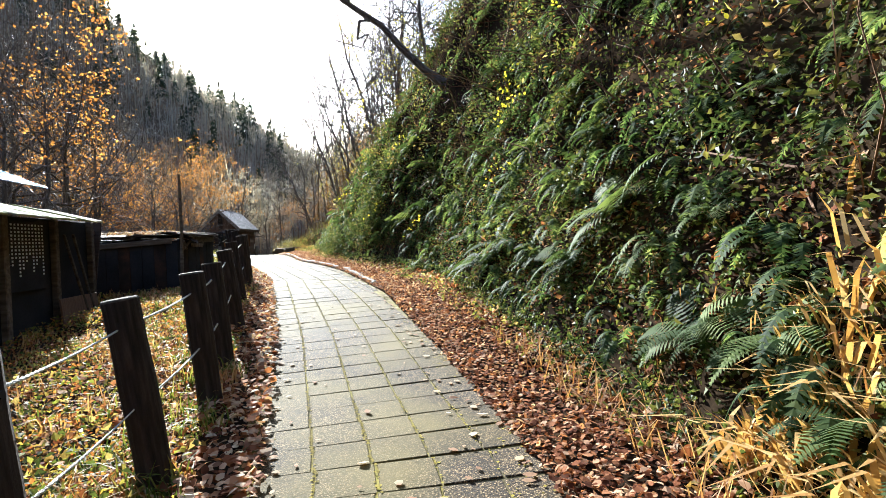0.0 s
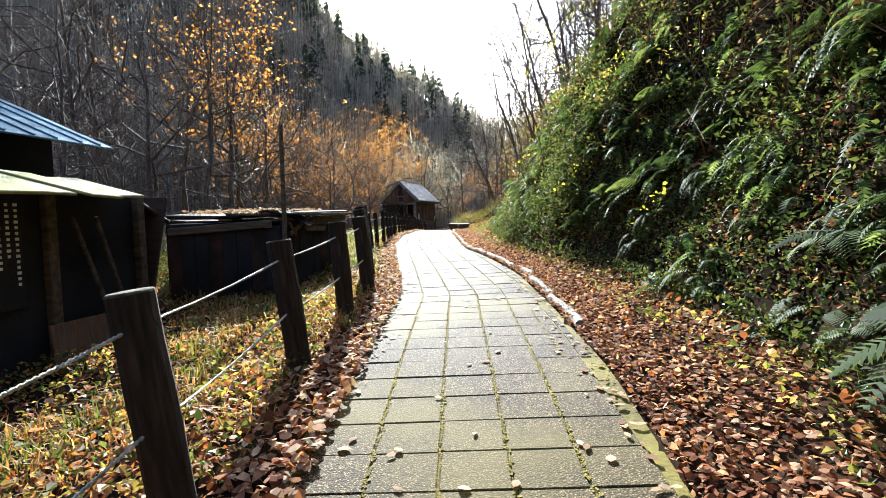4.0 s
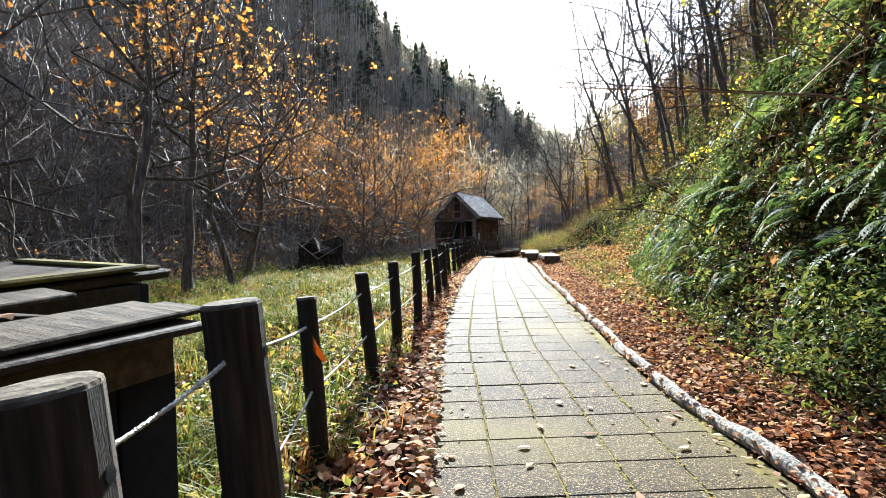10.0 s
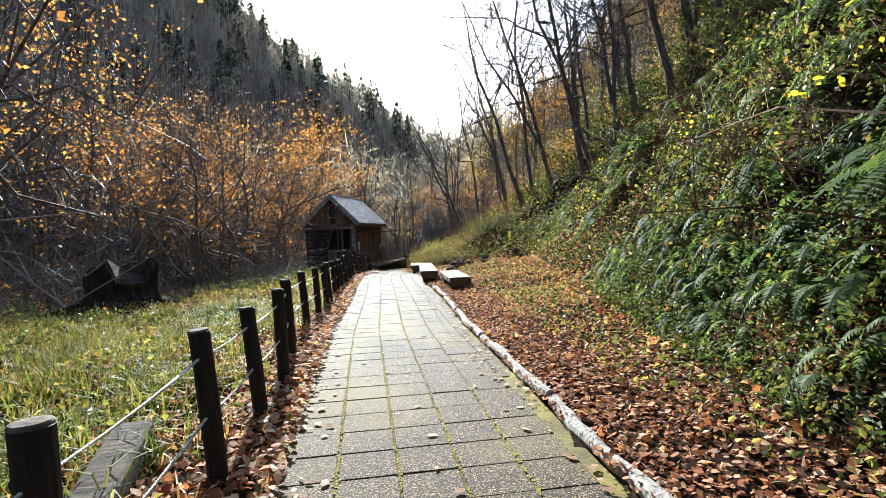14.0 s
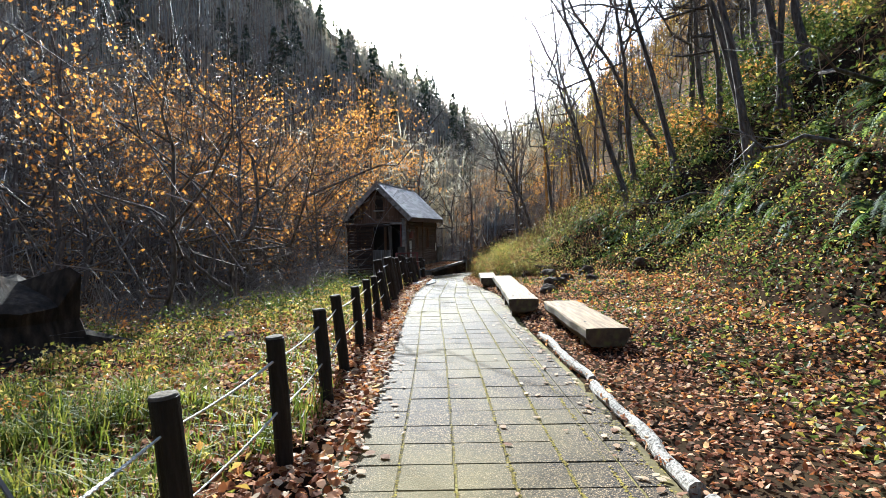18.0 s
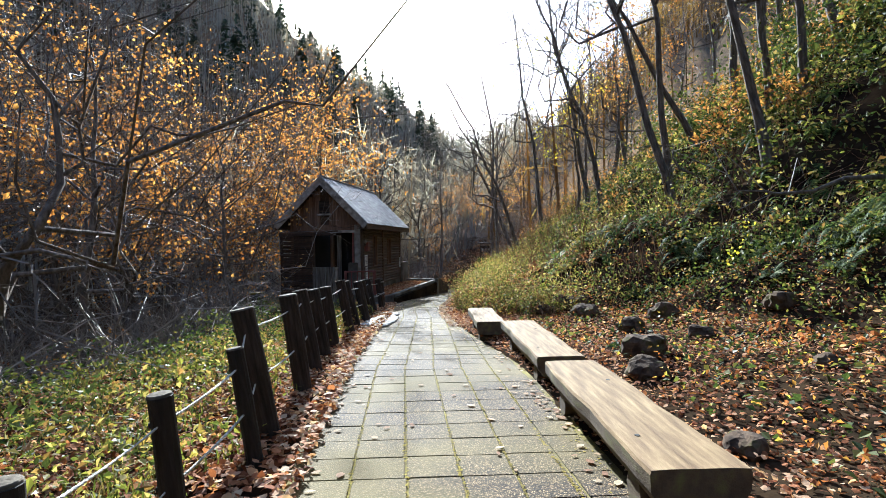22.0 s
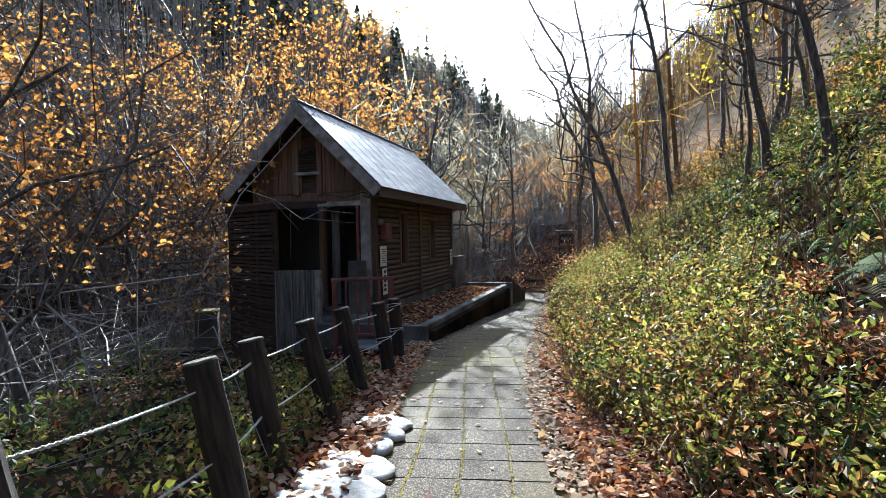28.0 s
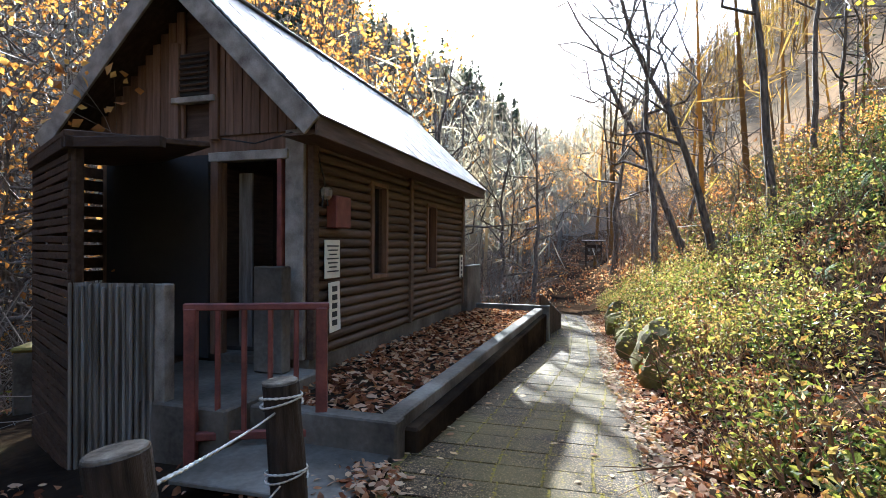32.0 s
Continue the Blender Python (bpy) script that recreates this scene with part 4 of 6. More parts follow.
for w in WINDOWS:
    box((0.06, w[1], w[2] - SILL), (-0.03, w[0] + w[1] / 2, (w[2] + SILL) / 2), 0, None, bm)
    box((0.06, w[1], EAVE - w[3]), (-0.03, w[0] + w[1] / 2, (w[3] + EAVE) / 2), 0, None, bm)
side = part("side_wall", bm, M_WALL, house)
for k in range(n_logs):
    z = SILL + log_h * (k + 0.5)
    cuts = [0.0]
    for w in WINDOWS:
        if w[2] - 0.03 < z < w[3] + 0.03:
            cuts += [w[0], w[0] + w[1]]
    cuts.append(HL)
    for a, b in zip(cuts[::2], cuts[1::2]):
        half_log(b - a, side, 0.0, a, z)
bm = box((0.06, HL, EAVE - SILL), (-HW + 0.03, HL / 2, (EAVE + SILL) / 2), 0)
part("side_wall", bm, M_WALL, house)
bm = box((HW - 0.14, 0.06, EAVE - SILL), (-HW / 2, HL - 0.03, (EAVE + SILL) / 2), 0)
part("rear_wall", bm, M_WALL, house)
for k, w in enumerate(WINDOWS):
    win = part("window", box((0.02, w[1], w[3] - w[2]), (-0.05, w[0] + w[1] / 2, (w[2] + w[3]) / 2), 0), M_GLASS, house)
    for yy in (w[0] - 0.03, w[0] + w[1] + 0.03):
        part("window_trim", box((0.1, 0.06, w[3] - w[2] + 0.1), (0.02, yy, (w[2] + w[3]) / 2), 0.005), M_BOARD, win)
    for zz in (w[2] - 0.03, w[3] + 0.03):
        part("window_trim", box((0.1, w[1] + 0.11, 0.05), (0.022, w[0] + w[1] / 2, zz), 0.005), M_BOARD, win)
for yy in (0.02, 2.6, HL - 0.02):
    part("corner_board", box((0.07, 0.1, EAVE - SILL), (0.045, yy, (EAVE + SILL) / 2), 0.006), M_WALL, house)
# front wall with the doorway and boards above
DOOR = (-0.94, -0.28, 1.93)
bm = bmesh.new()
box((-0.0 - DOOR[1], 0.06, EAVE - SILL), (DOOR[1] / 2, 0.0, (EAVE + SILL) / 2), 0, None, bm)
box((HW + DOOR[0], 0.06, EAVE - SILL), ((-HW + DOOR[0]) / 2, 0.0, (EAVE + SILL) / 2), 0, None, bm)
box((DOOR[1] - DOOR[0], 0.06, EAVE - DOOR[2]), ((DOOR[0] + DOOR[1]) / 2, 0.0, (EAVE + DOOR[2]) / 2), 0, None, bm)
front = part("front_wall", bm, M_BOARD, house)
part("post_board", box((0.2, 0.05, EAVE - SILL), (-0.1, -0.055, (EAVE + SILL) / 2), 0.008), M_FASCIA, front)
for xx, wd, mt in ((DOOR[0] - 0.05, 0.09, M_BOARD), (DOOR[1] + 0.03, 0.055, M_RED)):
    part("door_frame", box((wd, 0.12, DOOR[2] - SILL), (xx, -0.04, (DOOR[2] + SILL) / 2), 0.006), mt, front)
part("door_lintel", box((0.9, 0.13, 0.09), ((DOOR[0] + DOOR[1]) / 2, -0.04, DOOR[2] + 0.045), 0.006), M_FASCIA, front)
# added near-black panel and floor: the doorway's shade is put into their colour
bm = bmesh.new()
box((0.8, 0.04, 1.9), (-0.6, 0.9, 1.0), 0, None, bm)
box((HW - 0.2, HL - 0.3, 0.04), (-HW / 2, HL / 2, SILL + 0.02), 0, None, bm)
part("doorway_shade_panels", bm, M_DARK, house)
part("inner_board", box((0.16, 0.03, 1.8), (-0.84, 0.2, 0.95), 0.004), M_CORRUGATED, house)
# gable: upright boards, cut to the roof's slope
gx0 = HW / 2
bw = 0.1
slope = RISE / (HW / 2 + OV)
n_b = int(HW / bw)
for k in range(n_b):
    xc = -HW + bw * (k + 0.5)
    top = EAVE + (HW / 2 + OV - abs(xc + gx0)) * slope - 0.12
    if abs(xc + gx0 + 0.0) < 0.19:
        continue
    bm = box((bw - 0.006, 0.03, top - EAVE + 0.02), (xc, -0.035 - 0.004 * (k % 2), (top + EAVE) / 2), 0.003)
    part("gable_board", bm, M_BOARD, front)
bm = bmesh.new()
V = [bm.verts.new(c) for c in ((-HW, 0.0, EAVE), (0, 0.0, EAVE), (-HW / 2, 0.0, EAVE + (HW / 2 + OV) * slope - 0.12 - OV * slope * 0))]
bm.faces.new(V)
ext = bmesh.ops.extrude_face_region(bm, geom=list(bm.faces))
bmesh.ops.translate(bm, vec=(0, 0.04, 0), verts=[e for e in ext["geom"] if isinstance(e, bmesh.types.BMVert)])
bmesh.ops.recalc_face_normals(bm, faces=bm.faces)
part("gable_wall", bm, M_DARKWOOD, front)
vent = part("attic_vent", box((0.36, 0.05, 0.42), (-HW / 2, -0.05, EAVE + 0.62), 0.004), M_DARK, front, "dark louvred attic vent")
for k in range(7):
    part("louvre", box((0.34, 0.03, 0.02), (-HW / 2, -0.085, EAVE + 0.46 + 0.055 * k), 0.003, pose(0, 0, 0, 35, 0, 0)), M_DARKWOOD, vent)
part("vent_sill", box((0.52, 0.09, 0.06), (-HW / 2, -0.07, EAVE + 0.36), 0.006), M_FASCIA, front)
for xx in (-HW / 2 - 0.24, -HW / 2 + 0.24):
    part("gable_post", box((0.1, 0.06, 1.0), (xx, -0.06, EAVE + 0.45), 0.006), M_BOARD, front)
# roof: two decks, slates, fascia boards, ridge
rl = math.hypot(HW / 2 + OV, RISE)
ang = math.degrees(math.atan2(RISE, HW / 2 + OV))
RL = HL + 2 * OG
slate_me = None
for s in (1, -1):
    mid = (-HW / 2 + s * (HW / 2 + OV) / 2, HL / 2, EAVE + RISE / 2)
    deck = part("roof_deck", box((rl, RL, 0.05), mid, 0.004, pose(0, 0, 0, 0, s * ang, 0)), M_DARKWOOD, house)
    rows, cols = 17, 13
    sw, sh = RL / cols, rl / rows
    if slate_me is None:
        bm = box((sh * 1.2, sw - 0.014, 0.016), (0, 0, 0), 0.004)
        slate_me = bpy.data.meshes.new("slate")
        bm.to_mesh(slate_me)
        bm.free()
        slate_me.materials.append(M_SHINGLE)
    nrm = Vector((s * math.sin(radians(ang)), 0, math.cos(radians(ang))))
    dwn = Vector((s * math.cos(radians(ang)), 0, -math.sin(radians(ang))))
    ridge = Vector((-HW / 2, HL / 2, EAVE + RISE))
    if s > 0:
        for r in range(rows):
            for c in range(cols):
                o = under(new("slate", slate_me), deck)
                q = ridge + dwn * (sh * (r + 0.5)) + nrm * 0.042 + Vector((0, (c + 0.5) * sw - RL / 2, 0))
                o.matrix_basis = Matrix.Translation(q) @ pose(0, 0, 0, 0, s * ang + s * 3.0, 0)
    else:
        part("far_slope", box((rl, RL, 0.02), Vector(mid) + nrm * 0.036, 0.003, pose(0, 0, 0, 0, s * ang, 0)), M_SHINGLE, deck)
    for e, yy in ((0, -OG - 0.015), (1, HL + OG + 0.015)):
        q = Vector(mid) - nrm * 0.075
        part("barge_board", box((rl + 0.06, 0.03, 0.2), (q.x, yy, q.z), 0.005, pose(0, 0, 0, 0, s * ang, 0)), M_FASCIA, house)
    part("eave_board", box((0.03, RL, 0.17), (-HW / 2 + s * (HW / 2 + OV + 0.0), HL / 2, EAVE - 0.07), 0.005), M_WALL, house)
    part("soffit", box((OV, RL - 0.06, 0.02), (-HW / 2 + s * (HW / 2 + OV / 2), HL / 2, EAVE - 0.13), 0), M_WALL, house)
part("ridge_cap", box((0.16, RL + 0.02, 0.03), (-HW / 2, HL / 2, EAVE + RISE + 0.055), 0.01), M_SHINGLE, house)
# notices on the side wall
for yy, zz, w, h, tilt in ((0.33, 0.98, 0.3, 0.38, 0), (0.38, 0.5, 0.22, 0.5, 3), (HL - 0.2, 0.75, 0.22, 0.42, 0)):
    sg = part("notice", box((0.012, w, h), (0.075, yy, zz), 0.003, pose(0, 0, 0, tilt, 0, 0)), M_PAPER, house, "pale paper notice with dark writing")
    if w < 0.25:
        for r in range(5):
            part("lettering", box((0.004, 0.1, 0.055), (0.084, yy - 0.01, zz + h / 2 - 0.07 - 0.085 * r), 0), M_INK, sg)
    else:
        for r in range(7):
            part("lettering", box((0.004, w * (0.75 - 0.12 * (r % 3)), 0.014), (0.084, yy, zz + 0.13 - 0.042 * r), 0), M_INK, sg)
part("meter_box", box((0.12, 0.3, 0.32), (0.1, 0.42, 1.45), 0.01), M_RED, house)
part("meter", box((0.1, 0.12, 0.12), (0.1, 0.16, 1.62), 0.03), M_FASCIA, house)
pts = [(-0.9, -0.1, 2.15), (-0.5, -0.12, 2.08), (-0.1, -0.12, 2.16), (0.07, 0.02, 2.05), (0.1, 0.12, 1.75), (0.12, 0.16, 1.5), (0.12, 0.05, 1.48), (0.1, 0.12, 1.62)]
v, f, lo, hi = tube(pts, np.full(len(pts), 0.008), 6)
under(new("cable", mesh_from("cable", v, np.concatenate([f, lo, hi]), M_DARK, True)), house)

# ---- porch screen of slats and corrugated sheet in front of the house ----
porch = thing("slatted_porch_screen", "dark slatted screen with a grey corrugated panel before the house front", "screen", pose(HOUSE_AT[0], HOUSE_AT[1], 0, 0, 0, HOUSE_YAW))
PY, PX0, PX1, PT = -1.5, -2.4, -1.08, 1.86
A, B = Vector((PX0 - 0.1, PY + 0.75, 0)), Vector((PX1, PY, 0))
d = (B - A)
yawp = math.degrees(math.atan2(d.y, d.x))
for k in range(40):
    z = -0.75 + 0.068 * k
    part("slat", box((d.length, 0.02, 0.05), ((A + B) / 2) + Vector((0, 0, z)), 0.003, pose(0, 0, 0, 0, 0.6 * math.sin(k * 2.1), yawp)), M_DARKWOOD, porch)
for q in (A, (A + B) / 2, B):
    part("screen_post", box((0.08, 0.08, 2.75), (q.x, q.y + 0.05, 0.57), 0.008), M_DARKWOOD, porch)
A2, B2 = Vector((PX0 - 0.1, PY + 0.75, 0)), Vector((PX0 - 0.1, 0.3, 0))
for k in range(20):
    part("slat", box((0.02, 1.05, 0.11), (PX0 - 0.1, PY + 1.27, -0.7 + 0.135 * k), 0.003), M_DARKWOOD, porch)
part("top_rail", box((1.75, 0.08, 0.09), ((A + B) / 2 + Vector((0, 0, PT))), 0.006, pose(0, 0, 0, 0, 0, yawp)), M_DARKWOOD, porch)
# near-black sheet added behind the opening, painting the porch's inner shade
part("porch_shade_panel", box((1.3, 0.04, 2.0), (-1.7, -0.09, 1.0), 0.004), M_DARK, porch)
part("front_rail", box((0.75, 0.08, 0.08), (PX1 + 0.33, PY + 0.08, PT), 0.006, pose(0, 0, 0, 0, 0, 14)), M_DARKWOOD, porch)
part("porch_roof", box((1.72, 1.05, 0.05), (-1.57, -0.7, PT + 0.09), 0.008, pose(0, 0, 0, 3, 0, yawp)), M_DARKWOOD, porch)
# corrugated sheet
n = 42
cx = np.linspace(PX1, PX1 + 0.66, n)
wave = 0.014 * np.sin(np.arange(n) * np.pi / 2)
top, bot = 0.83, -0.8
v = np.concatenate([np.stack([cx, PY + 0.25 * (cx - PX1) + wave, np.full(n, zt)], 1) for zt in (top, (top + bot) / 2, bot)])
f = np.concatenate([np.stack([np.arange(n - 1), np.arange(1, n), n + np.arange(1, n), n + np.arange(n - 1)], 1) + n * q for q in (0, 1)])
v2 = v + [0, 0.006, 0]
sheet = mesh_from("corrugated_sheet", np.concatenate([v, v2]), np.concatenate([f, f[:, ::-1] + len(v)]), M_CORRUGATED)
tagged(under(new("corrugated_sheet", sheet), porch), "grey weathered corrugated sheet")
for k in range(13):
    q = PX1 + 0.025 + 0.05 * k
    part("rib", box((0.026, 0.022, top - bot - 0.02 * (k % 3)), (q, PY + 0.25 * (q - PX1) - 0.02, (top + bot) / 2 - 0.01 * (k % 2)), 0.007, pose(0, 0, 0, 0, 0.4 * math.sin(k * 2.2), 0)), M_CORRUGATED, porch)
part("sheet_post", box((0.1, 0.1, 1.65), (PX1 + 0.68, PY + 0.2, 0.0), 0.008), M_FASCIA, porch)
# red railing and step block
rail = thing("red_handrail", "dull red painted wooden handrail by the house door", "railing", pose(HOUSE_AT[0], HOUSE_AT[1], 0, 0, 0, HOUSE_YAW))
RA, RB = Vector((-0.05, -1.42, 0)), Vector((0.76, -1.05, 0))
rd = RB - RA
ry = math.degrees(math.atan2(rd.y, rd.x))
part("top_rail", box((rd.length + 0.1, 0.05, 0.05), (RA + RB) / 2 + Vector((0, 0, 0.68)), 0.008, pose(0, 0, 0, 0, 0, ry)), M_RED, rail)
part("bottom_rail", box((rd.length, 0.05, 0.06), (RA + RB) / 2 + Vector((0, 0, -0.22)), 0.008, pose(0, 0, 0, 0, 0, ry)), M_RED, rail)
for k in range(6):
    q = RA.lerp(RB, k / 5)
    wd = 0.08 if k in (0, 5) else 0.035
    part("baluster", box((wd, wd, 1.3 if k in (0, 5) else 0.9), (q.x, q.y, 0.02 if k in (0, 5) else 0.22), 0.006, pose(0, 0, 0, 0, 0, ry)), M_RED, rail)
steps = thing("entrance_step", "grey concrete steps before the house door", "step", pose(HOUSE_AT[0], HOUSE_AT[1], 0, 0, 0, HOUSE_YAW))
part("landing", box((1.5, 1.3, 0.7), (-0.55, -0.72, -0.38), 0.015), M_CONCRETE, steps)
part("tread", box((1.2, 0.5, 0.4), (0.7, -0.6, -0.5), 0.015), M_CONCRETE, steps)
part("pillar", box((0.3, 0.14, 0.95), (-0.18, -0.3, 0.45), 0.01), M_CONCRETE, steps)
slabm = new("iron_plate", bpy.data.meshes.new("iron_plate"))
bm = box((1.15, 0.8, 0.03), bevel=0.006)
bm.to_mesh(slabm.data)
bm.free()
slabm.data.materials.append(M_CONCRETE)
slabm.matrix_world = pose(-18.5, 48.75, float(path_z(48.75)) + 0.0, 0, 0, 10)
tagged(slabm, "flat dark slab laid at the foot of the steps", "slab")

# ---- planter with its retaining wall ----
W0, W1 = Vector((-17.98, 49.25, 0)), Vector((-18.75, 56.2, 0))
wall = thing("planter_wall", "low stained concrete planter wall beside the paving", "wall", kind="structure")
dv = W1 - W0
yw = math.degrees(math.atan2(dv.y, dv.x))
bm = box((dv.length, 0.16, 1.3), (W0 + W1) / 2 + Vector((-0.08, 0, -0.72)), 0.012, pose(0, 0, 0, 0, 0, yw))
part("long_wall", bm, M_CONCRETE, wall)
bm = box((1.6, 0.16, 1.2), (-18.75, 49.15, -0.67), 0.012, pose(0, 0, 0, 0, 0, 6))
part("end_wall", bm, M_CONCRETE, wall)
bm = box((1.9, 0.16, 1.3), (-19.6, 56.3, -0.68), 0.012, pose(0, 0, 0, 0, 0, 6))
part("end_wall", bm, M_CONCRETE, wall)
bm = box((0.14, 1.1, 1.7), (-20.15, 56.0, -0.1), 0.012, pose(0, 0, 0, 0, 0, 8))
part("pier", bm, M_CONCRETE, wall)
bm = box((1.75, 6.9, 0.9), (-19.15, 52.7, -0.62), 0.02, pose(0, 0, 0, 0, 0, 6.5))
part("soil", bm, M_SOIL, wall)
gate = thing("board_fence", "dark weathered board fence stepping down past the planter", "fence", kind="structure")
for k in range(14):
    q = Vector((-18.85 - 0.02 * k, 56.5 + 0.22 * k, 0))
    part("board", box((0.03, 0.19, 0.95 - 0.04 * k), (q.x, q.y, float(path_z(q.y)) + 0.42 - 0.02 * k), 0.005), M_DARKWOOD, gate)
# mossy retaining stones on the hill's side, and a notice stand beyond
for k in range(8):
    y = 52.6 + 0.9 * k
    o = rock((float(edge_r(y)) + 0.5, y), (.26, .45, .36 + 0.08 * math.sin(k * 2)), 50 + k, "yellow-mossed retaining stone at the foot of the bank")
    o.data.materials[0] = M_MOSS
kiosk = thing("notice_stand", "small roofed wooden notice stand at the path's far end", "notice stand", pose(-22.0, 82.5, float(height(-22.0, 82.5)), 0, 0, 15))
for sx in (-0.5, 0.5):
    part("leg", box((0.1, 0.1, 1.7), (sx, 0, 0.85), 0.01), M_DARKWOOD, kiosk)
bd = part("board", box((1.0, 0.05, 0.7), (0, 0, 1.15), 0.006), M_DARKWOOD, kiosk)
for k in range(3):
    part("notice", box((0.16, 0.01, 0.2), (-0.3 + 0.3 * k, -0.03, 1.15), 0.002), M_FASCIA, bd)
part("roof", box((1.5, 0.6, 0.06), (0, 0, 1.75), 0.01, pose(0, 0, 0, 8, 0, 0)), M_DARKWOOD, kiosk)

block = thing("mossy_block", "moss-topped old concrete block beside the stream gully", "block", pose(-23.5, 50.0, -1.5, 0, 0, 40))
part("body", box((0.44, 0.46, 1.32), (0, 0, 0.66), 0.03), M_CONCRETE, block)
part("moss_cap", box((0.47, 0.49, 0.06), (0, 0, 1.34), 0.025), M_MOSS, block)
# dead boughs lying over the bank
for k, (x, y, ln, yaw, el) in enumerate(((-7.0, 36.6, 2.2, 165, -6), (-6.4, 37.4, 2.6, 190, 4), (-8.0, 42.2, 2.6, 170, 6), (-9.4, 47.5, 2.6, 190, 4))):
    gg = np.random.default_rng(60 + k)
    q = np.linspace(0, 1, 7)
    d = np.array([math.cos(radians(yaw)) * math.cos(radians(el)), math.sin(radians(yaw)) * math.cos(radians(el)), math.sin(radians(el))])
    wv = np.cumsum(gg.normal(0, 0.075 * ln, (7, 3)), 0)
    p = q[:, None] * d * ln + wv - wv[0]
    bough = thing("dead_bough", "bare dead bough reaching out from the bank", "branch", pose(x, y, float(height(x, y)) + 0.25, 0, 0, 0), "dead boughs on the bank")
    v, f, lo, hi = tube(p, 0.036 * (1 - 0.85 * q), 7)
    under(new("bough", mesh_from("bough", v, np.concatenate([f, lo, hi]), M_BARK, True)), bough)
    for z in range(7):
        w = gg.uniform(0.2, 0.95)
        p0 = np.array([np.interp(w, q, p[:, c]) for c in range(3)])
        p1 = p0 + (d * 0.6 + gg.normal(0, 0.6, 3)) * ln * 0.3
        p2 = p1 + (d * 0.6 + gg.normal(0, 0.7, 3)) * ln * 0.2
        v, f, lo, hi = tube([p0, p1, p2], [0.008, 0.005, 0.002], 4)
        under(new("twig", mesh_from("twig", v, np.concatenate([f, lo, hi]), M_TWIG)), bough)

ribbon = new("orange_ribbon", bpy.data.meshes.new("orange_ribbon"))
bm = bmesh.new()
rv = [bm.verts.new(q) for q in ((0.0, 0, 0.16), (0.03, -0.02, 0.13), (0.1, -0.03, 0.04), (0.06, -0.01, 0.03), (0.0, 0.01, 0.07))]
bm.faces.new(rv)
sol = bmesh.ops.solidify(bm, geom=list(bm.faces), thickness=0.004)
bm.to_mesh(ribbon.data)
bm.free()
ribbon.data.materials.append(M_ORANGE)
ribbon.matrix_world = pose(heads[13][0].translation.x + 0.02, heads[13][0].translation.y - 0.06, heads[13][0].translation.z + 0.52, 0, 0, 10)
tagged(ribbon, "torn orange strip stuck on a slim fence post", "ribbon")

# ---- trees ----


def tubes(P, R, sides=3):
    """Arrays of many open tubes at once: P (n, m, 3) points, R (n, m) radii."""
    n, m, _ = P.shape
    tan = np.gradient(P, axis=1)
    tan /= np.linalg.norm(tan, axis=2)[:, :, None] + 1e-9
    ref = np.where(np.abs(tan[:, :1, 2:3]) > 0.8, [[[1.0, 0.1, 0]]], [[[0.1, 0, 1.0]]])
    u = np.cross(tan, np.broadcast_to(ref, tan.shape))
    u /= np.linalg.norm(u, axis=2)[:, :, None] + 1e-9
    w = np.cross(tan, u)
    a = np.arange(sides) * 2 * np.pi / sides
    ring = np.cos(a)[:, None] * u[:, :, None] + np.sin(a)[:, None] * w[:, :, None]
    v = (P[:, :, None] + ring * R[:, :, None, None]).reshape(-1, 3)
    b, i, j = np.meshgrid(np.arange(n) * m * sides, np.arange(m - 1) * sides, np.arange(sides), indexing="ij")
    k = (j + 1) % sides
    f = np.stack([b + i + j, b + i + k, b + i + sides + k, b + i + sides + j], -1).reshape(-1, 4)
    return v, f


def sprout(g, P, R, per, start, ratio, angle, lift, m, bend, thick=0.55, longest=99.0):
    """Side shoots of many stems at once: their points and radii."""
    n, mp, _ = P.shape
    par = np.repeat(np.arange(n), per)
    s = start + (0.98 - start) * (np.tile(np.arange(per), n) + g.uniform(0, 1, n * per)) / per
    q = s * (mp - 1)
    i = np.minimum(q.astype(int), mp - 2)
    fr = (q - i)[:, None]
    base = P[par, i] * (1 - fr) + P[par, i + 1] * fr
    r0 = (R[par, i] * (1 - fr[:, 0]) + R[par, i + 1] * fr[:, 0]) * thick
    d = P[par, i + 1] - P[par, i]
    d /= np.linalg.norm(d, axis=1)[:, None] + 1e-9
    side = np.cross(d, g.normal(size=d.shape))
    side /= np.linalg.norm(side, axis=1)[:, None] + 1e-9
    an = np.radians(angle * g.uniform(0.65, 1.3, len(s)))[:, None]
    d = d * np.cos(an) + side * np.sin(an)
    ln = np.linalg.norm(P[par, -1] - P[par, 0], axis=1) * ratio * (1.15 - 0.6 * s) * g.uniform(0.6, 1.25, len(s))
    ln = np.minimum(ln, longest)
    t = np.linspace(0, 1, m)
    wob = np.cumsum(g.normal(0, bend, (len(s), m, 3)), 1)
    wob -= wob[:, :1]
    Q = base[:, None] + (t[None, :, None] * d[:, None] + wob / m) * ln[:, None, None]
    Q[:, :, 2] += lift * ln[:, None] * t ** 2
    return Q, np.maximum(r0[:, None] * (1 - 0.8 * t), 0.0022)


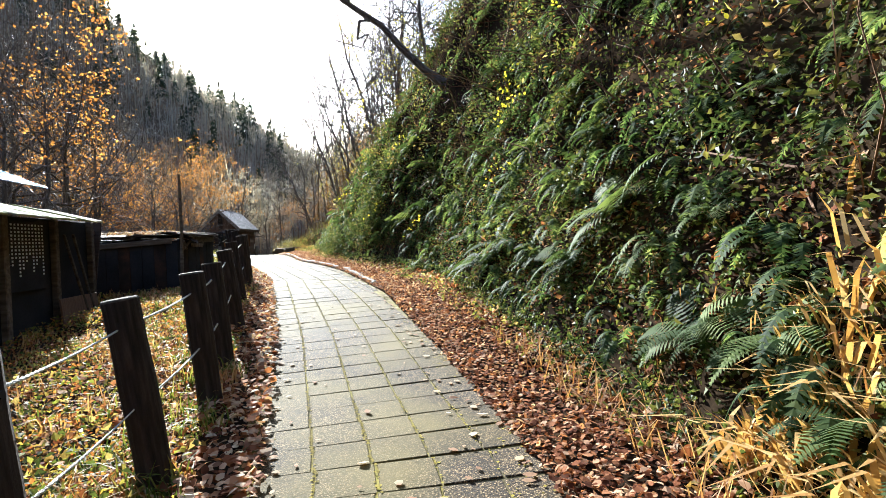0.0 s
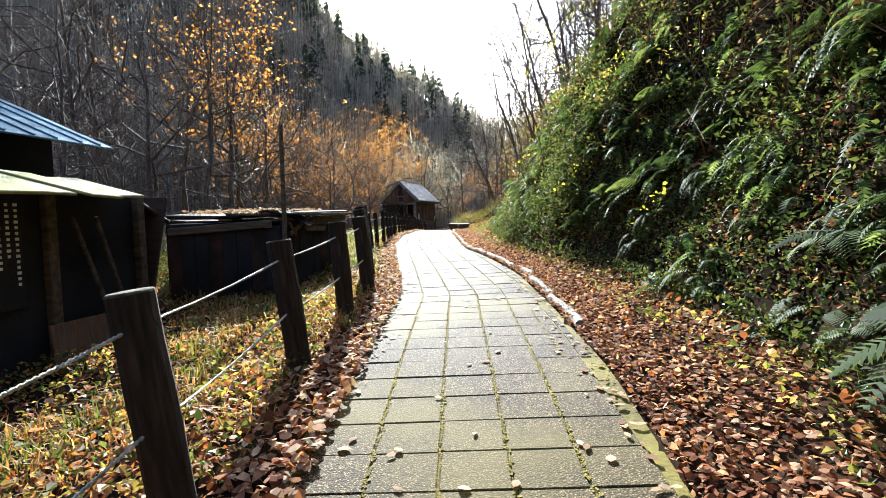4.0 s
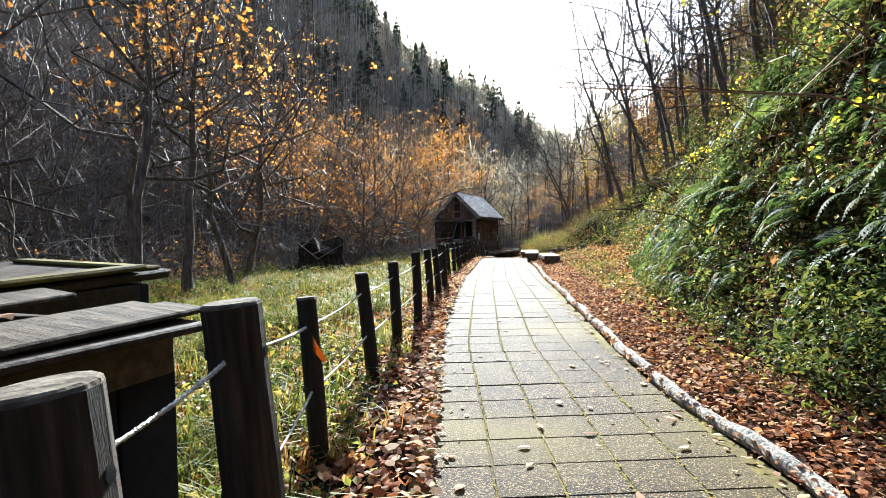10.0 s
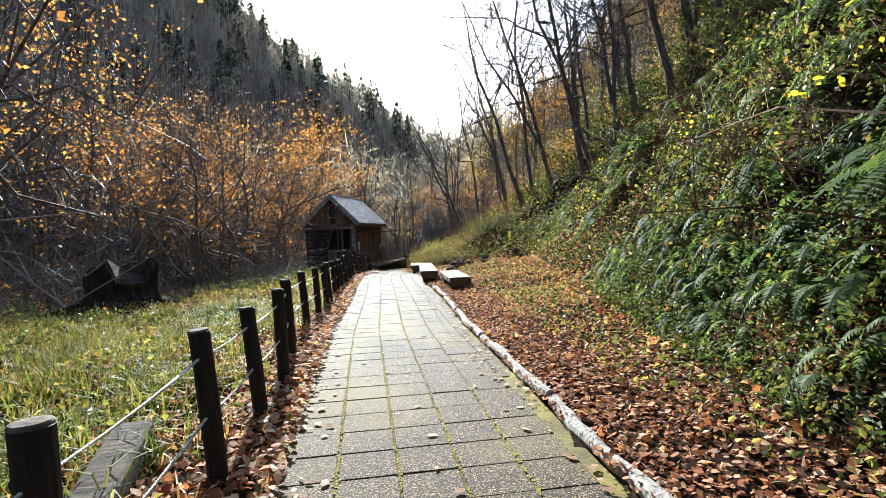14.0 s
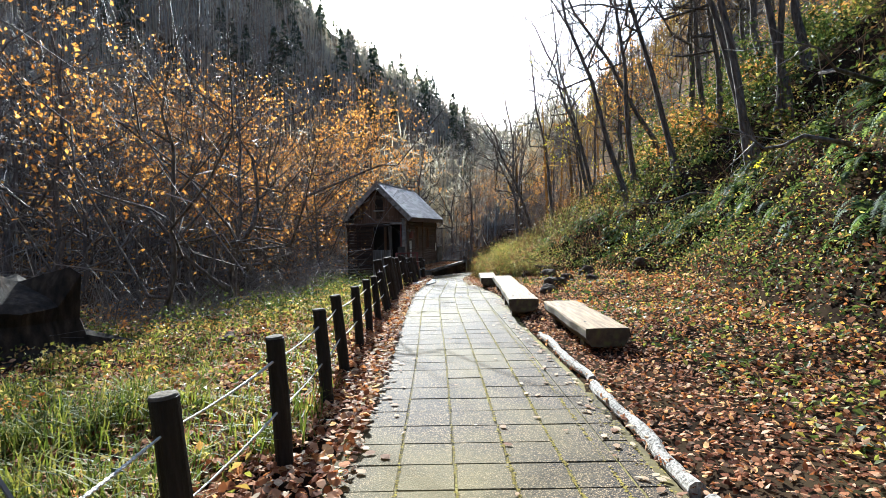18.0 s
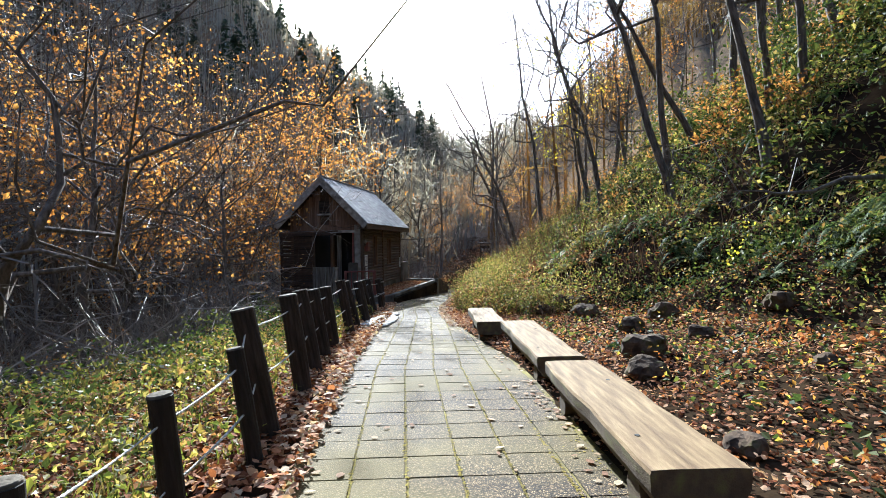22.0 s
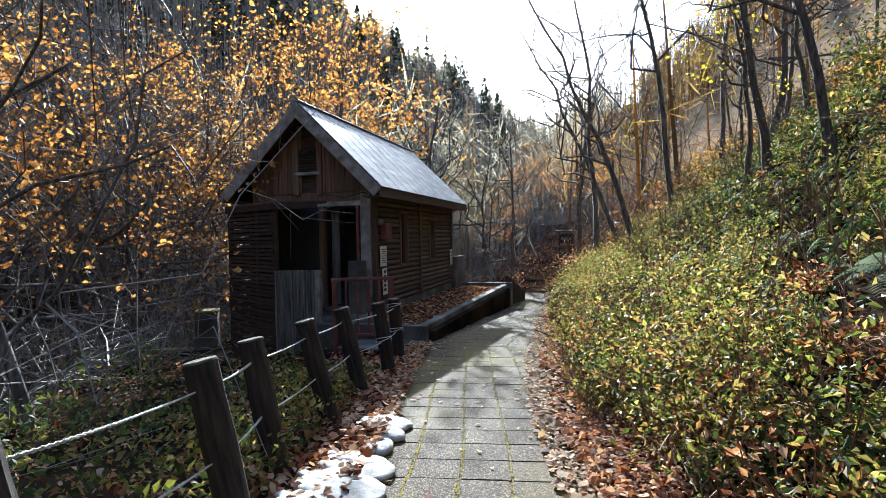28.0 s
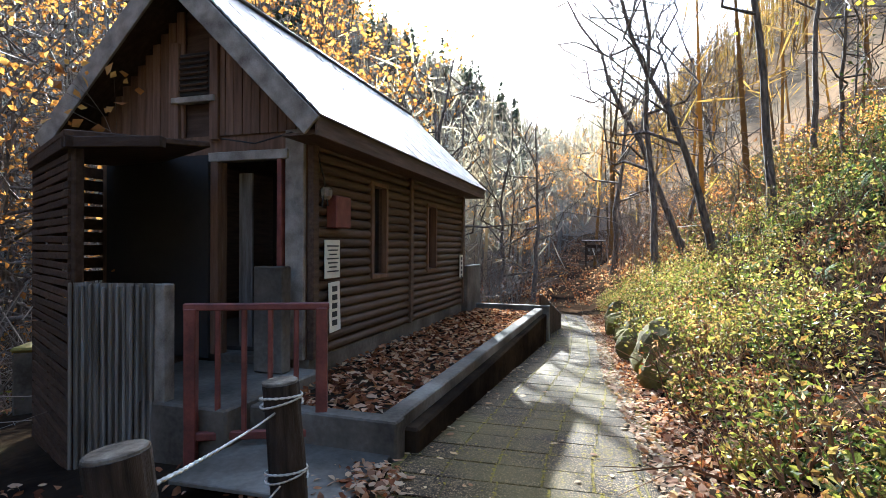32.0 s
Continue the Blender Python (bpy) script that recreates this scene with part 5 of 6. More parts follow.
def grow(seed, tall, r0, lean=(0, 0), limbs=14, twigs=7, spread=1.0, first=0.3, crook=0.12, rise=0.25):
    """Arrays of a bare tree: stem, limbs, boughs and fine twigs, and the places of twig ends."""
    g = np.random.default_rng(seed)
    n = 12
    t = np.linspace(0, 1, n)
    wob = np.cumsum(g.normal(0, crook * tall / n, (n, 2)), 0)
    wob -= wob[0]
    stem = np.stack([lean[0] * t ** 1.3 * tall + wob[:, 0], lean[1] * t ** 1.3 * tall + wob[:, 1], t * tall - 0.3], 1)
    rad = r0 * (1 - 0.9 * t) * (1 + 0.5 * np.exp(-t * 25))
    trunk, crown = Pile(), Pile()
    trunk.add(*tubes(stem[None], rad[None], 9))
    P1, R1 = sprout(g, stem[None], rad[None], limbs, first, 0.42 * spread, 52, rise, 7, 1.0, 0.6)
    trunk.add(*tubes(P1, R1, 5))
    P2, R2 = sprout(g, P1, R1, twigs, 0.18, 0.5, 48, rise, 5, 0.95)
    crown.add(*tubes(P2, np.maximum(R2, 0.004), 3))
    P3, R3 = sprout(g, P2, R2, 5, 0.2, 0.55, 42, rise * 0.6, 2, 0.5, longest=0.7)
    crown.add(*tubes(P3, np.maximum(R3, 0.0028), 3))
    return trunk, crown, np.concatenate([P3[:, -1], P3.mean(1), P2[:, -1]])


def make_tree(seed, tall, r0, foliage=None, count=0, leaf=0.1, label="", **kw):
    tree = thing("tree", label, "tree", group="trees of the valley")
    trunk, crown, ends = grow(seed, tall, r0, **kw)
    under(new("trunk", trunk.mesh("trunk", M_BARK, True)), tree)
    tagged(under(new("branchwork", crown.mesh("branchwork", M_TWIG)), tree), kind="stuff")
    if foliage:
        pick = ends[rng.integers(0, len(ends), count)] + rng.normal(0, 0.14, (count, 3))
        tagged(under(new("crown", mesh_from("crown", *leaves(pick, rng.uniform(0.6, 1.3, count) * leaf, 0.2, 0.75), foliage)), tree), "thin autumn foliage", kind="stuff")
    return tree


BARE = "bare grey-brown deciduous tree with fine twigs"
kinds = [make_tree(11, 9.0, 0.11, label=BARE, limbs=15), make_tree(12, 11.0, 0.13, label=BARE, limbs=16, lean=(0.12, 0.05)),
         make_tree(13, 7.5, 0.085, label=BARE, limbs=15, crook=0.2, first=0.2), make_tree(14, 6.0, 0.1, label="crooked low tree with bare spreading boughs", limbs=14, crook=0.32, spread=1.6, first=0.15, rise=0.05),
         make_tree(15, 9.5, 0.12, M_ORANGE, 1700, 0.14, "slender tree with thin orange autumn foliage", limbs=15),
         make_tree(16, 8.0, 0.09, M_YELLOW, 700, 0.11, "slender tree with sparse yellow leaves", limbs=13, lean=(-0.15, 0)),
         make_tree(17, 13.0, 0.1, label="tall slim bare tree on the hillside", limbs=18, first=0.35, spread=0.75, rise=0.35, crook=0.07),
         make_tree(18, 8.5, 0.13, M_ORANGE, 3600, 0.12, "broad tree full of orange autumn leaves", limbs=17, spread=1.25, first=0.18),
         make_tree(19, 10.5, 0.1, label="thin leaning tree with upswept bare branches", limbs=15, lean=(-0.28, 0), first=0.25, spread=0.9, rise=0.5)]
placed = set()


def plant(kind, x, y, s=1.0, yaw=0.0, dz=0.0, tilt=(0, 0)):
    m = pose(*on_ground(x, y, dz)) @ pose(0, 0, 0, tilt[0], tilt[1], 0) @ pose(0, 0, 0, 0, 0, yaw) @ Matrix.Diagonal((s, s, s, 1))
    ob = kinds[kind]
    if kind in placed:
        ob = copy_thing(ob, m)
    placed.add(kind)
    ob.matrix_world = m
    return ob


# trees that can be told apart
for kind, x, y, s, yaw in ((4, -16.1, 26.6, .95, 0), (2, -16.4, 28.2, 1.1, 220), (0, -15.9, 25.2, 1, 120), (3, -18.6, 38.6, 1.0, 30), (0, -22.3, 42.2, 1.0, 40), (2, -20.2, 44.8, .75, 200), (2, -18.6, 36.0, .9, 0),
                           (2, -23.0, 66, 1.1, 80), (6, -10.5, 66, 1.0, 150),
                            (6, -4.3, 36.5, .9, 0), (6, -6.2, 44.5, .95, 70), (2, -14.5, 21.5, 1.0, 10), (0, -17.3, 22.3, 1.1, 200), (1, -19, 27, 1.0, 0),
                           (7, -29, 56, 1.1, 0), (7, -26.0, 50.5, .85, 90), (7, -33.5, 54, 1.1, 200), (7, -28.5, 49.0, 1.0, 140), (7, -31, 60.5, 1.1, 20), (4, -25.5, 46.0, .9, 50), (7, -34, 47, 1.0, 260), (4, -24.5, 57.5, 1.0, 100), (4, -24, 37.5, 1.0, 300), (4, -27, 43.5, .9, 130),
                           (5, -4.8, 30.5, .8, 0), (5, -12.6, 57.5, .9, 40), (4, -10.5, 62, .9, 80), (7, -24.5, 74, .7, 0), (7, -20.5, 84, .8, 60), (1, -24.6, 62.4, 1.0, 20), (0, -26.6, 66.5, 1.2, 80), (0, -28.5, 63, 1.1, 240), (2, -16.4, 70, 1.1, 0), (0, -22.5, 69.5, 1.1, 130), (1, -19.6, 73, 1.1, 300), (2, -17.5, 29.5, 1.15, 0),
                           (6, -9.8, 50, 1.1, 0), (0, -7, 48, 1.0, 200), (1, -5.2, 45.5, 1.0, 140), (0, -7.5, 53, 1.3, 300),
                           (1, -4.5, 39, 1.1, 250), (0, -3.5, 34, 1.1, 30), (2, -2.2, 28, 1.1, 130), (0, -0.2, 24, 1.1, 10), (2, 0.4, 19, 1.1, 220), (0, 1.5, 15.5, 1.1, 170)):
    plant(kind, x, y, s, yaw)
for kind, x, y, s, yaw, tilt in ((1, -1.6, 20.6, .8, 100, (8, -46)), (6, -7.3, 41.4, 1.0, 150, (0, -13)), (6, -6.8, 43.0, 1.0, 40, (0, -13)), (6, -8.7, 52.4, 1.05, 10, (4, -24)), (6, -14.5, 60.4, 1.05, 90, (0, -6)), (6, -17.0, 62.3, 1.05, 200, (0, -7)),
                                 (8, -15.6, 60.6, 1.05, 10, (4, -8)), (8, -16.2, 63.0, 1.1, -20, (0, -10)), (6, -5.4, 36.0, .95, 70, (0, -12)), (6, -10.0, 47.5, 1.0, 20, (0, -12)), (8, -11.6, 54, 1.0, 10, (0, -4)), (6, -12.2, 57.5, 1.05, 60, (0, -8)), (6, -8.6, 45.2, .95, 110, (0, -16))):
    plant(kind, x, y, s, yaw, 0, tilt)
g = np.random.default_rng(5)
for k in range(78):
    y = g.uniform(8, 75)
    x = float(edge_l(y)) - g.uniform(8.5, 24)
    if -27 < x < -18.5 and 44 < y < 58:
        continue
    plant(int(g.choice([0, 1, 2, 3, 6, 0, 2, 0, 2, 1])), x, y, g.uniform(0.7, 1.2), g.uniform(0, 360))
for k in range(62):
    y = g.uniform(6, 80)
    x = float(edge_r(y)) + g.uniform(6.5, 22)
    if y > 46 and k % 3:
        continue
    plant(int(g.choice([0, 1, 2, 6, 6, 8, 5] if y < 46 else [5, 2, 6, 4, 0, 6, 8])), x, y, g.uniform(0.7, 1.15), g.uniform(0, 360))
for k in range(12):
    y = g.uniform(47, 82)
    plant(int(g.choice([6, 6, 0, 8, 1])), float(edge_r(y)) + g.uniform(7, 17), y, g.uniform(0.9, 1.25), g.uniform(0, 360))

# far woods: bare crowns and dark conifers on the slopes, past counting
fw, fc, gold = Pile(), Pile(), Pile()
N = 9600
az, rr = np.radians(np.where(g.uniform(size=N) < 0.75, g.uniform(-30, 62, N), g.uniform(-80, 140, N))), 36 + 142 * g.uniform(size=N) ** 0.8
X, Y = -10 - np.sin(az) * rr, 30 + np.cos(az) * rr
# a closer row along the crest
crest = np.arange(N) % 9 == 0
caz, crr = np.radians(g.uniform(14, 66, N)), g.uniform(150, 173, N)
X, Y = np.where(crest, -10 - np.sin(caz) * crr, X), np.where(crest, 30 + np.cos(caz) * crr, Y)
az, rr = np.where(crest, caz, az), np.where(crest, crr, rr)
Z = height(X, Y)
for k in range(N):
    s = g.uniform(0.6, 1.35)
    dr = X[k] - float(edge_r(Y[k]))
    if abs(dr + 1) < (5 if Y[k] < 62 else 2) or (0 < dr < 45 and rr[k] < 100 and g.uniform() < 0.93):
        continue
    if 26 < math.degrees(math.atan2(-16 - X[k], Y[k] - 46)) < 33.5:
        top = math.degrees(math.atan2(Z[k] + 7.5 * s, math.hypot(X[k] + 16, Y[k] - 46)))
        if top > 24:
            s *= 0.5
    if g.uniform() < 0.93 or az[k] < 0.3 or rr[k] < 70:
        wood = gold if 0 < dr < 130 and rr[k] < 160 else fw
        h = (9 if az[k] > 0.7 or rr[k] < 80 else 6.5) * s
        v, f = tube([(X[k], Y[k], Z[k] - 0.5), (X[k] + g.normal(0, .5), Y[k], Z[k] + h)], [0.12 * s, 0.03], 3, cap=False)
        wood.add(np.asarray(v), np.concatenate([f[:, [0, 1, 2]], f[:, [0, 2, 3]]]))
        m = 22
        q = g.uniform(0.2, 1, m)
        at = np.stack([X[k] + g.normal(0, 0.2 * h, m) * (1.15 - q), Y[k] + g.normal(0, 0.2 * h, m) * (1.15 - q), Z[k] + q * h], 1)
        v, f = leaves(at, g.uniform(0.9, 2.4, m) * s * 0.75, 0.0, 0.055, np.array([0, 0, 0.35]), 0.05)
        wood.add(v, f)
    else:
        h = 8.5 * s
        m = 70
        q = g.uniform(0.05, 1, m) ** 0.8
        a = g.uniform(0, 2 * np.pi, m)
        r = 0.2 * h * (1.05 - q) * g.uniform(0.4, 1, m)
        at = np.stack([X[k] + np.cos(a) * r, Y[k] + np.sin(a) * r, Z[k] + q * h], 1)
        out = np.stack([np.cos(a), np.sin(a), -0.35 + 0 * a], 1) * 2.2
        v, f = leaves(at, 1.6 * s * (1.15 - 0.7 * q), 0.0, 0.45, out, 0.3)
        fc.add(v, f)
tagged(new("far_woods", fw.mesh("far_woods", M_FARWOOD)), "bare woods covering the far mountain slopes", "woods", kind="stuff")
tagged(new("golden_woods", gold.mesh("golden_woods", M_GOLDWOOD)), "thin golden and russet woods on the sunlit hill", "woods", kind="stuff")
tagged(new("far_conifers", fc.mesh("far_conifers", M_CONIFER)), "dark conifers scattered over the far slopes", "woods", kind="stuff")

# brush: thickets of bare shoots in the gully and on the slopes
def brush(name, n, xs, label, tall=(0.8, 2.6), mat=M_TWIG, span=(8, 72), arch=0.6, per=4, thick=0.009):
    y = g.uniform(*span, n)
    x = xs(y, n)
    h = g.uniform(*tall, n)
    a = g.uniform(0, 2 * np.pi, n)
    reach = np.minimum(np.abs(g.normal(0, arch, n)), 1.5) * h
    t = np.linspace(0, 1, 4)
    P = np.stack([x[:, None] + np.cos(a)[:, None] * reach[:, None] * t ** 1.6, y[:, None] + np.sin(a)[:, None] * reach[:, None] * t ** 1.6,
                  (height(x, y) - 0.05)[:, None] + h[:, None] * (t - 0.3 * np.minimum(reach / h, 1.4)[:, None] * t ** 3)], 2)
    P[:, 1:] += np.cumsum(g.normal(0, 0.07, (n, 3, 3)), 1) * h[:, None, None]
    R = np.maximum(thick * g.uniform(0.4, 1.6, n)[:, None] * (1 - 0.8 * t), 0.0018)
    pile = Pile()
    pile.add(*tubes(P, R, 3))
    Q, S = sprout(g, P, R, per, 0.25, 0.42, 48, 0.1, 2, 0.5)
    pile.add(*tubes(Q, np.maximum(S, 0.0018), 3))
    return tagged(new(name, pile.mesh(name, mat)), label, "brushwood", kind="stuff")


def keep_off_house(x, y):
    bad = (x < -17.6) & (x > -23.4) & (y > 47.2) & (y < 57)
    return np.where(bad, x - 6.5, x)


brush("gully_brush", 3600, lambda y, n: keep_off_house(edge_l(y) - ramp(y, [8, 16, 20, 29, 33, 40, 50, 70], [6.8, 6.8, 9.3, 9.3, 6.4, 3.0, 4.0, 3.0]) - g.gamma(1.6, 2.6, n), y), "bare tangled brushwood in the stream gully", (0.6, 2.4), arch=1.4, per=6, thick=0.014)
brush("far_gully_brush", 1500, lambda y, n: keep_off_house(edge_l(y) - 11 - g.gamma(2.0, 5, n), y), "bare brushwood on the slope across the stream", (1.2, 3.6), span=(10, 80), arch=0.9, per=6, thick=0.02)
brush("bank_brush", 1800, lambda y, n: edge_r(y) + ramp(y, [8, 20, 30, 40, 45, 60], [1.8, 2.2, 4, 5, 2.0, 1.5]) + g.gamma(1.5, 2.4, n), "bare shoots and dead stems on the bank", (0.4, 1.5), M_STEM)
brush("hedge_stems", 1700, lambda y, n: edge_r(y) + ramp(y, [42, 44, 46, 60], [2.0, 0.5, 0.2, 0.4]) + g.gamma(1.3, 1.0, n), "brown dead stems tangled through the shrubs", (0.2, 0.7), M_STEM, (43, 60))

brush("valley_brush", 2000, lambda y, n: edge_l(y) + 0.8 + np.where(g.uniform(size=n) < 0.6, -1.5 - g.gamma(1.5, 5, n), 2.6 + g.gamma(1.5, 3, n)), "bare brushwood filling the valley beyond the house", (1.0, 3.4), M_TWIG, (58.5, 100), 0.9, 5, 0.015)
brush("red_valley_stems", 600, lambda y, n: edge_l(y) + 0.8 + np.where(g.uniform(size=n) < 0.6, -1.5 - g.gamma(1.5, 4, n), 2.6 + g.gamma(1.5, 3, n)), "reddish dead stems in the valley beyond the house", (0.8, 2.2), M_STEM, (58.5, 95))

# ---- ferns ----


def frond_mesh(length, mat):
    n = 17
    t = np.linspace(0.1, 1, n)
    rx = lambda q: q * length * (1 - 0.1 * q)
    rz = lambda q: length * (0.55 * q - 0.62 * q * q)
    pile_v, pile_f, c = [], [], 0
    for k, q in enumerate(t):
        w = length * 0.24 * math.sin(math.pi * min(1, q * 0.9 + 0.1)) ** 0.8 + 0.01
        p = np.array([rx(q), 0, rz(q)])
        b = length / n * 0.5
        for s in (-1, 1):
            tip = p + [w * 0.32, s * w, -0.18 * w]
            mid = p + (tip - p) * 0.5
            pile_v += [p + [-b * 0.5, 0, 0], mid + [-b * 0.75, 0, 0.004], tip, mid + [b * 0.75, 0, 0.004], p + [b * 0.5, 0, 0]]
            pile_f += [(c, c + 1, c + 3, c + 4), (c + 1, c + 2, c + 2, c + 3)]
            c += 5
    q = np.linspace(0, 1, 7)
    v, f = tube(np.stack([rx(q), 0 * q, rz(q) - 0.004], 1), np.linspace(0.006, 0.002, 7), 3, cap=False)
    tri = []
    for a in pile_f:
        tri.append(a[:3])
        if a[2] != a[3]:
            tri.append((a[0], a[2], a[3]))
        else:
            tri[-1] = (a[0], a[1], a[3])
    tri = np.array(tri)
    f3 = np.concatenate([f[:, [0, 1, 2]], f[:, [0, 2, 3]]]) + c
    return mesh_from("frond", np.concatenate([np.array(pile_v), v]), np.concatenate([tri, f3]), mat)


FRONDS = [frond_mesh(0.75, M_FERN), frond_mesh(0.55, M_FERN), frond_mesh(1.0, M_FERN)]


def make_fern(which, n):
    fern = thing("fern", "arching green fern on the shaded bank", "fern", group="ferns on the bank")
    for k in range(n):
        o = under(new("frond", FRONDS[which]), fern)
        o.matrix_basis = pose(0, 0, 0, 8 * math.sin(k * 2.7), -8 - 14 * math.sin(k * 1.9), 360 / n * k + 12 * math.sin(k * 4.1))
    return fern


ferns = [make_fern(0, 9), make_fern(1, 8), make_fern(2, 9)]
used_f = set()
for k in range(190):
    y = 6 + 26 * (k / 150) ** 0.9 + g.uniform(-0.5, 0.5)
    far = k >= 130
    if far:
        y = g.uniform(30, 56)
    lo = float(ramp(y, [0, 9, 14, 20, 26, 32, 40, 43, 45, 49, 60], [0.8, 0.9, 1.1, 1.2, 1.7, 3.6, 4.2, 3.6, 2.4, 2.2, 2.0]))
    x = float(edge_r(y)) + lo + abs(g.normal(0, 2.4 if far else 1.1))
    w = int(g.choice([0, 0, 1, 2]))
    m = pose(*on_ground(x, y, 0.05), 0, -35, 0) @ pose(0, 0, 0, 0, 0, g.uniform(0, 360)) @ Matrix.Diagonal((*[g.uniform(0.35, 0.7)] * 3, 1))
    ob = ferns[w]
    if w in used_f:
        ob = copy_thing(ob, m)
    used_f.add(w)
    ob.matrix_world = m


def hanging_ferns(name, n, per, y_range, xs, length, label):
    """Tufts of narrow fronds that arch out of the bank and hang down, past counting."""
    y = g.uniform(*y_range, n)
    x = xs(y, n)
    c = np.repeat(np.stack([x, y, height(x, y) + 0.06], 1), per, 0) + g.normal(0, 0.07, (n * per, 3))
    m = len(c)
    a = np.pi + g.normal(0, 1.5, m)
    o = np.stack([np.cos(a), np.sin(a), 0 * a], 1)
    s = np.stack([-np.sin(a), np.cos(a), 0 * a], 1)
    ln = g.uniform(*length, m)
    lift = g.uniform(0.25, 0.7, m)
    k = 14
    t = np.linspace(0.08, 1, k)
    P = c[:, None] + o[:, None] * (ln[:, None] * 0.72 * t * (1 - 0.25 * t))[:, :, None]
    P[:, :, 2] += ln[:, None] * (lift[:, None] * t - (lift[:, None] + 0.4) * t * t)
    tan = np.gradient(P, axis=1)
    tan /= np.linalg.norm(tan, axis=2)[:, :, None]
    w = ln[:, None] * 0.13 * np.sin(np.pi * (0.12 + 0.84 * t)) ** 0.7
    b = (ln / k * 0.46)[:, None, None]
    tri = []
    for sg in (1, -1):
        tip = P + sg * s[:, None] * w[:, :, None] + tan * w[:, :, None] * 0.35
        tip[:, :, 2] -= w * 0.25
        tri.append(np.stack([P - tan * b, P + tan * b, tip], 2))
    v = np.concatenate(tri, 0).reshape(-1, 3)
    return tagged(new(name, mesh_from(name, v, np.arange(len(v)).reshape(-1, 3), M_SWORD)), label, "ferns", kind="stuff")


# ---- undergrowth, grass and fallen leaves ----


def clumpy(x, y, s=1.0):
    return 0.5 + 0.5 * np.sin(x * 1.9 * s + 1.3 * np.sin(y * 1.1 * s)) * np.sin(y * 1.5 * s + 0.7 * x * s)


def scatter(name, n, y_range, xs, mat, size, label, rise=(0.0, 0.3), flat=0.1, aspect=0.6, clump=True, category="undergrowth", fold=0.3):
    y = g.uniform(*y_range, n)
    x = xs(y, n)
    z = height(x, y)
    c = clumpy(x, y) if clump else np.ones(n)
    h = rise[0] + (rise[1] - rise[0]) * g.uniform(0, 1, n) * (0.25 + 0.75 * c)
    at = np.stack([x, y, z + h], 1)
    if category == "leaf litter":
        v, f = oval_leaves(at, g.uniform(*size, n), flat, aspect, fold)
    else:
        v, f = leaves(at, g.uniform(*size, n), flat, aspect, None, fold)
    return tagged(new(name, mesh_from(name, v, f, mat)), label, category, kind="stuff")


def shrubs(name, n, per, y_range, xs, mat, size, label, radius=(0.25, 0.6), lift=0.5):
    """Leafy bushes: leaves in the shells of many lumps, so that the outline is uneven."""
    y = g.uniform(*y_range, n)
    x = xs(y, n)
    ok = clumpy(x, y, 0.9) > g.uniform(-0.1, 0.75, n)
    x, y = x[ok], y[ok]
    n = len(x)
    r = radius[0] + (radius[1] - radius[0]) * g.uniform(0, 1, n) ** 1.5
    c = np.stack([x, y, height(x, y) + r * lift], 1)
    d = g.normal(size=(n, per, 3))
    d /= np.linalg.norm(d, axis=2)[:, :, None]
    d *= (r[:, None] * g.uniform(0.45, 1.15, (n, per)))[:, :, None]
    at = (c[:, None] + d * [1, 1, 0.85]).reshape(-1, 3)
    keep = at[:, 2] > height(at[:, 0], at[:, 1])
    at = at[keep]
    v, f = leaves(at, g.uniform(*size, len(at)), 0.25, 0.55)
    return tagged(new(name, mesh_from(name, v, f, mat)), label, "shrubs", kind="stuff")


strip_w = lambda y: ramp(y, [0, 9, 13, 16, 18.6, 20.6, 26, 32, 40, 43, 45, 49, 53, 60], [0.7, 0.8, 0.98, 1.18, 1.18, 0.85, 1.1, 2.4, 3.4, 2.6, 0.5, 0.3, 0.25, 0.4])
hanging_ferns("hanging_ferns", 560, 10, (5, 32), lambda y, n: edge_r(y) + strip_w(y) + 0.1 + g.gamma(1.5, 0.75, n), (0.2, 0.52), "drooping dark green sword ferns hanging over the steep bank")
hanging_ferns("slope_ferns", 620, 9, (26, 62), lambda y, n: edge_r(y) + strip_w(y) + ramp(y, [26, 40, 46, 60], [0.4, 1.0, 2.6, 2.4]) + g.gamma(1.8, 1.3, n), (0.3, 0.7), "green ferns spread over the hillside")
shrubs("evergreen_thicket", 240, 190, (30, 66), lambda y, n: edge_r(y) + ramp(y, [30, 40, 46, 66], [4.5, 7, 7.5, 8]) + g.gamma(1.8, 2.4, n), M_BUSH, (0.07, 0.17), "dark evergreen thicket high on the bank", (0.5, 1.7), 1.1)
shrubs("golden_bushes", 420, 80, (44, 92), lambda y, n: edge_r(y) + 6 + g.gamma(2.0, 5.0, n), M_HEDGE, (0.1, 0.22), "yellow-green bushes on the sunlit hillside", (0.4, 1.3), 0.6)
shrubs("hill_bushes", 480, 70, (8, 90), lambda y, n: edge_r(y) + 7.5 + g.gamma(2.0, 5.0, n), M_BUSH, (0.12, 0.26), "dark green bushes covering the upper hillside", (0.5, 1.5), 0.5)
scatter("bank_foot_plants", 60000, (5, 31), lambda y, n: edge_r(y) + strip_w(y) - 0.15 + g.gamma(1.2, 0.8, n), M_BUSH, (0.02, 0.06), "small dark plants and moss covering the foot of the bank", (0, 0.2), 0.1, 0.6, False)
scatter("sunlit_bank_leaves", 6000, (20, 46), lambda y, n: edge_r(y) + strip_w(y) + 0.1 + g.gamma(1.5, 1.4, n), M_HEDGE, (0.03, 0.08), "yellow-green sunlit leaves on the bank", (0.15, 0.75), 0.1, 0.55)
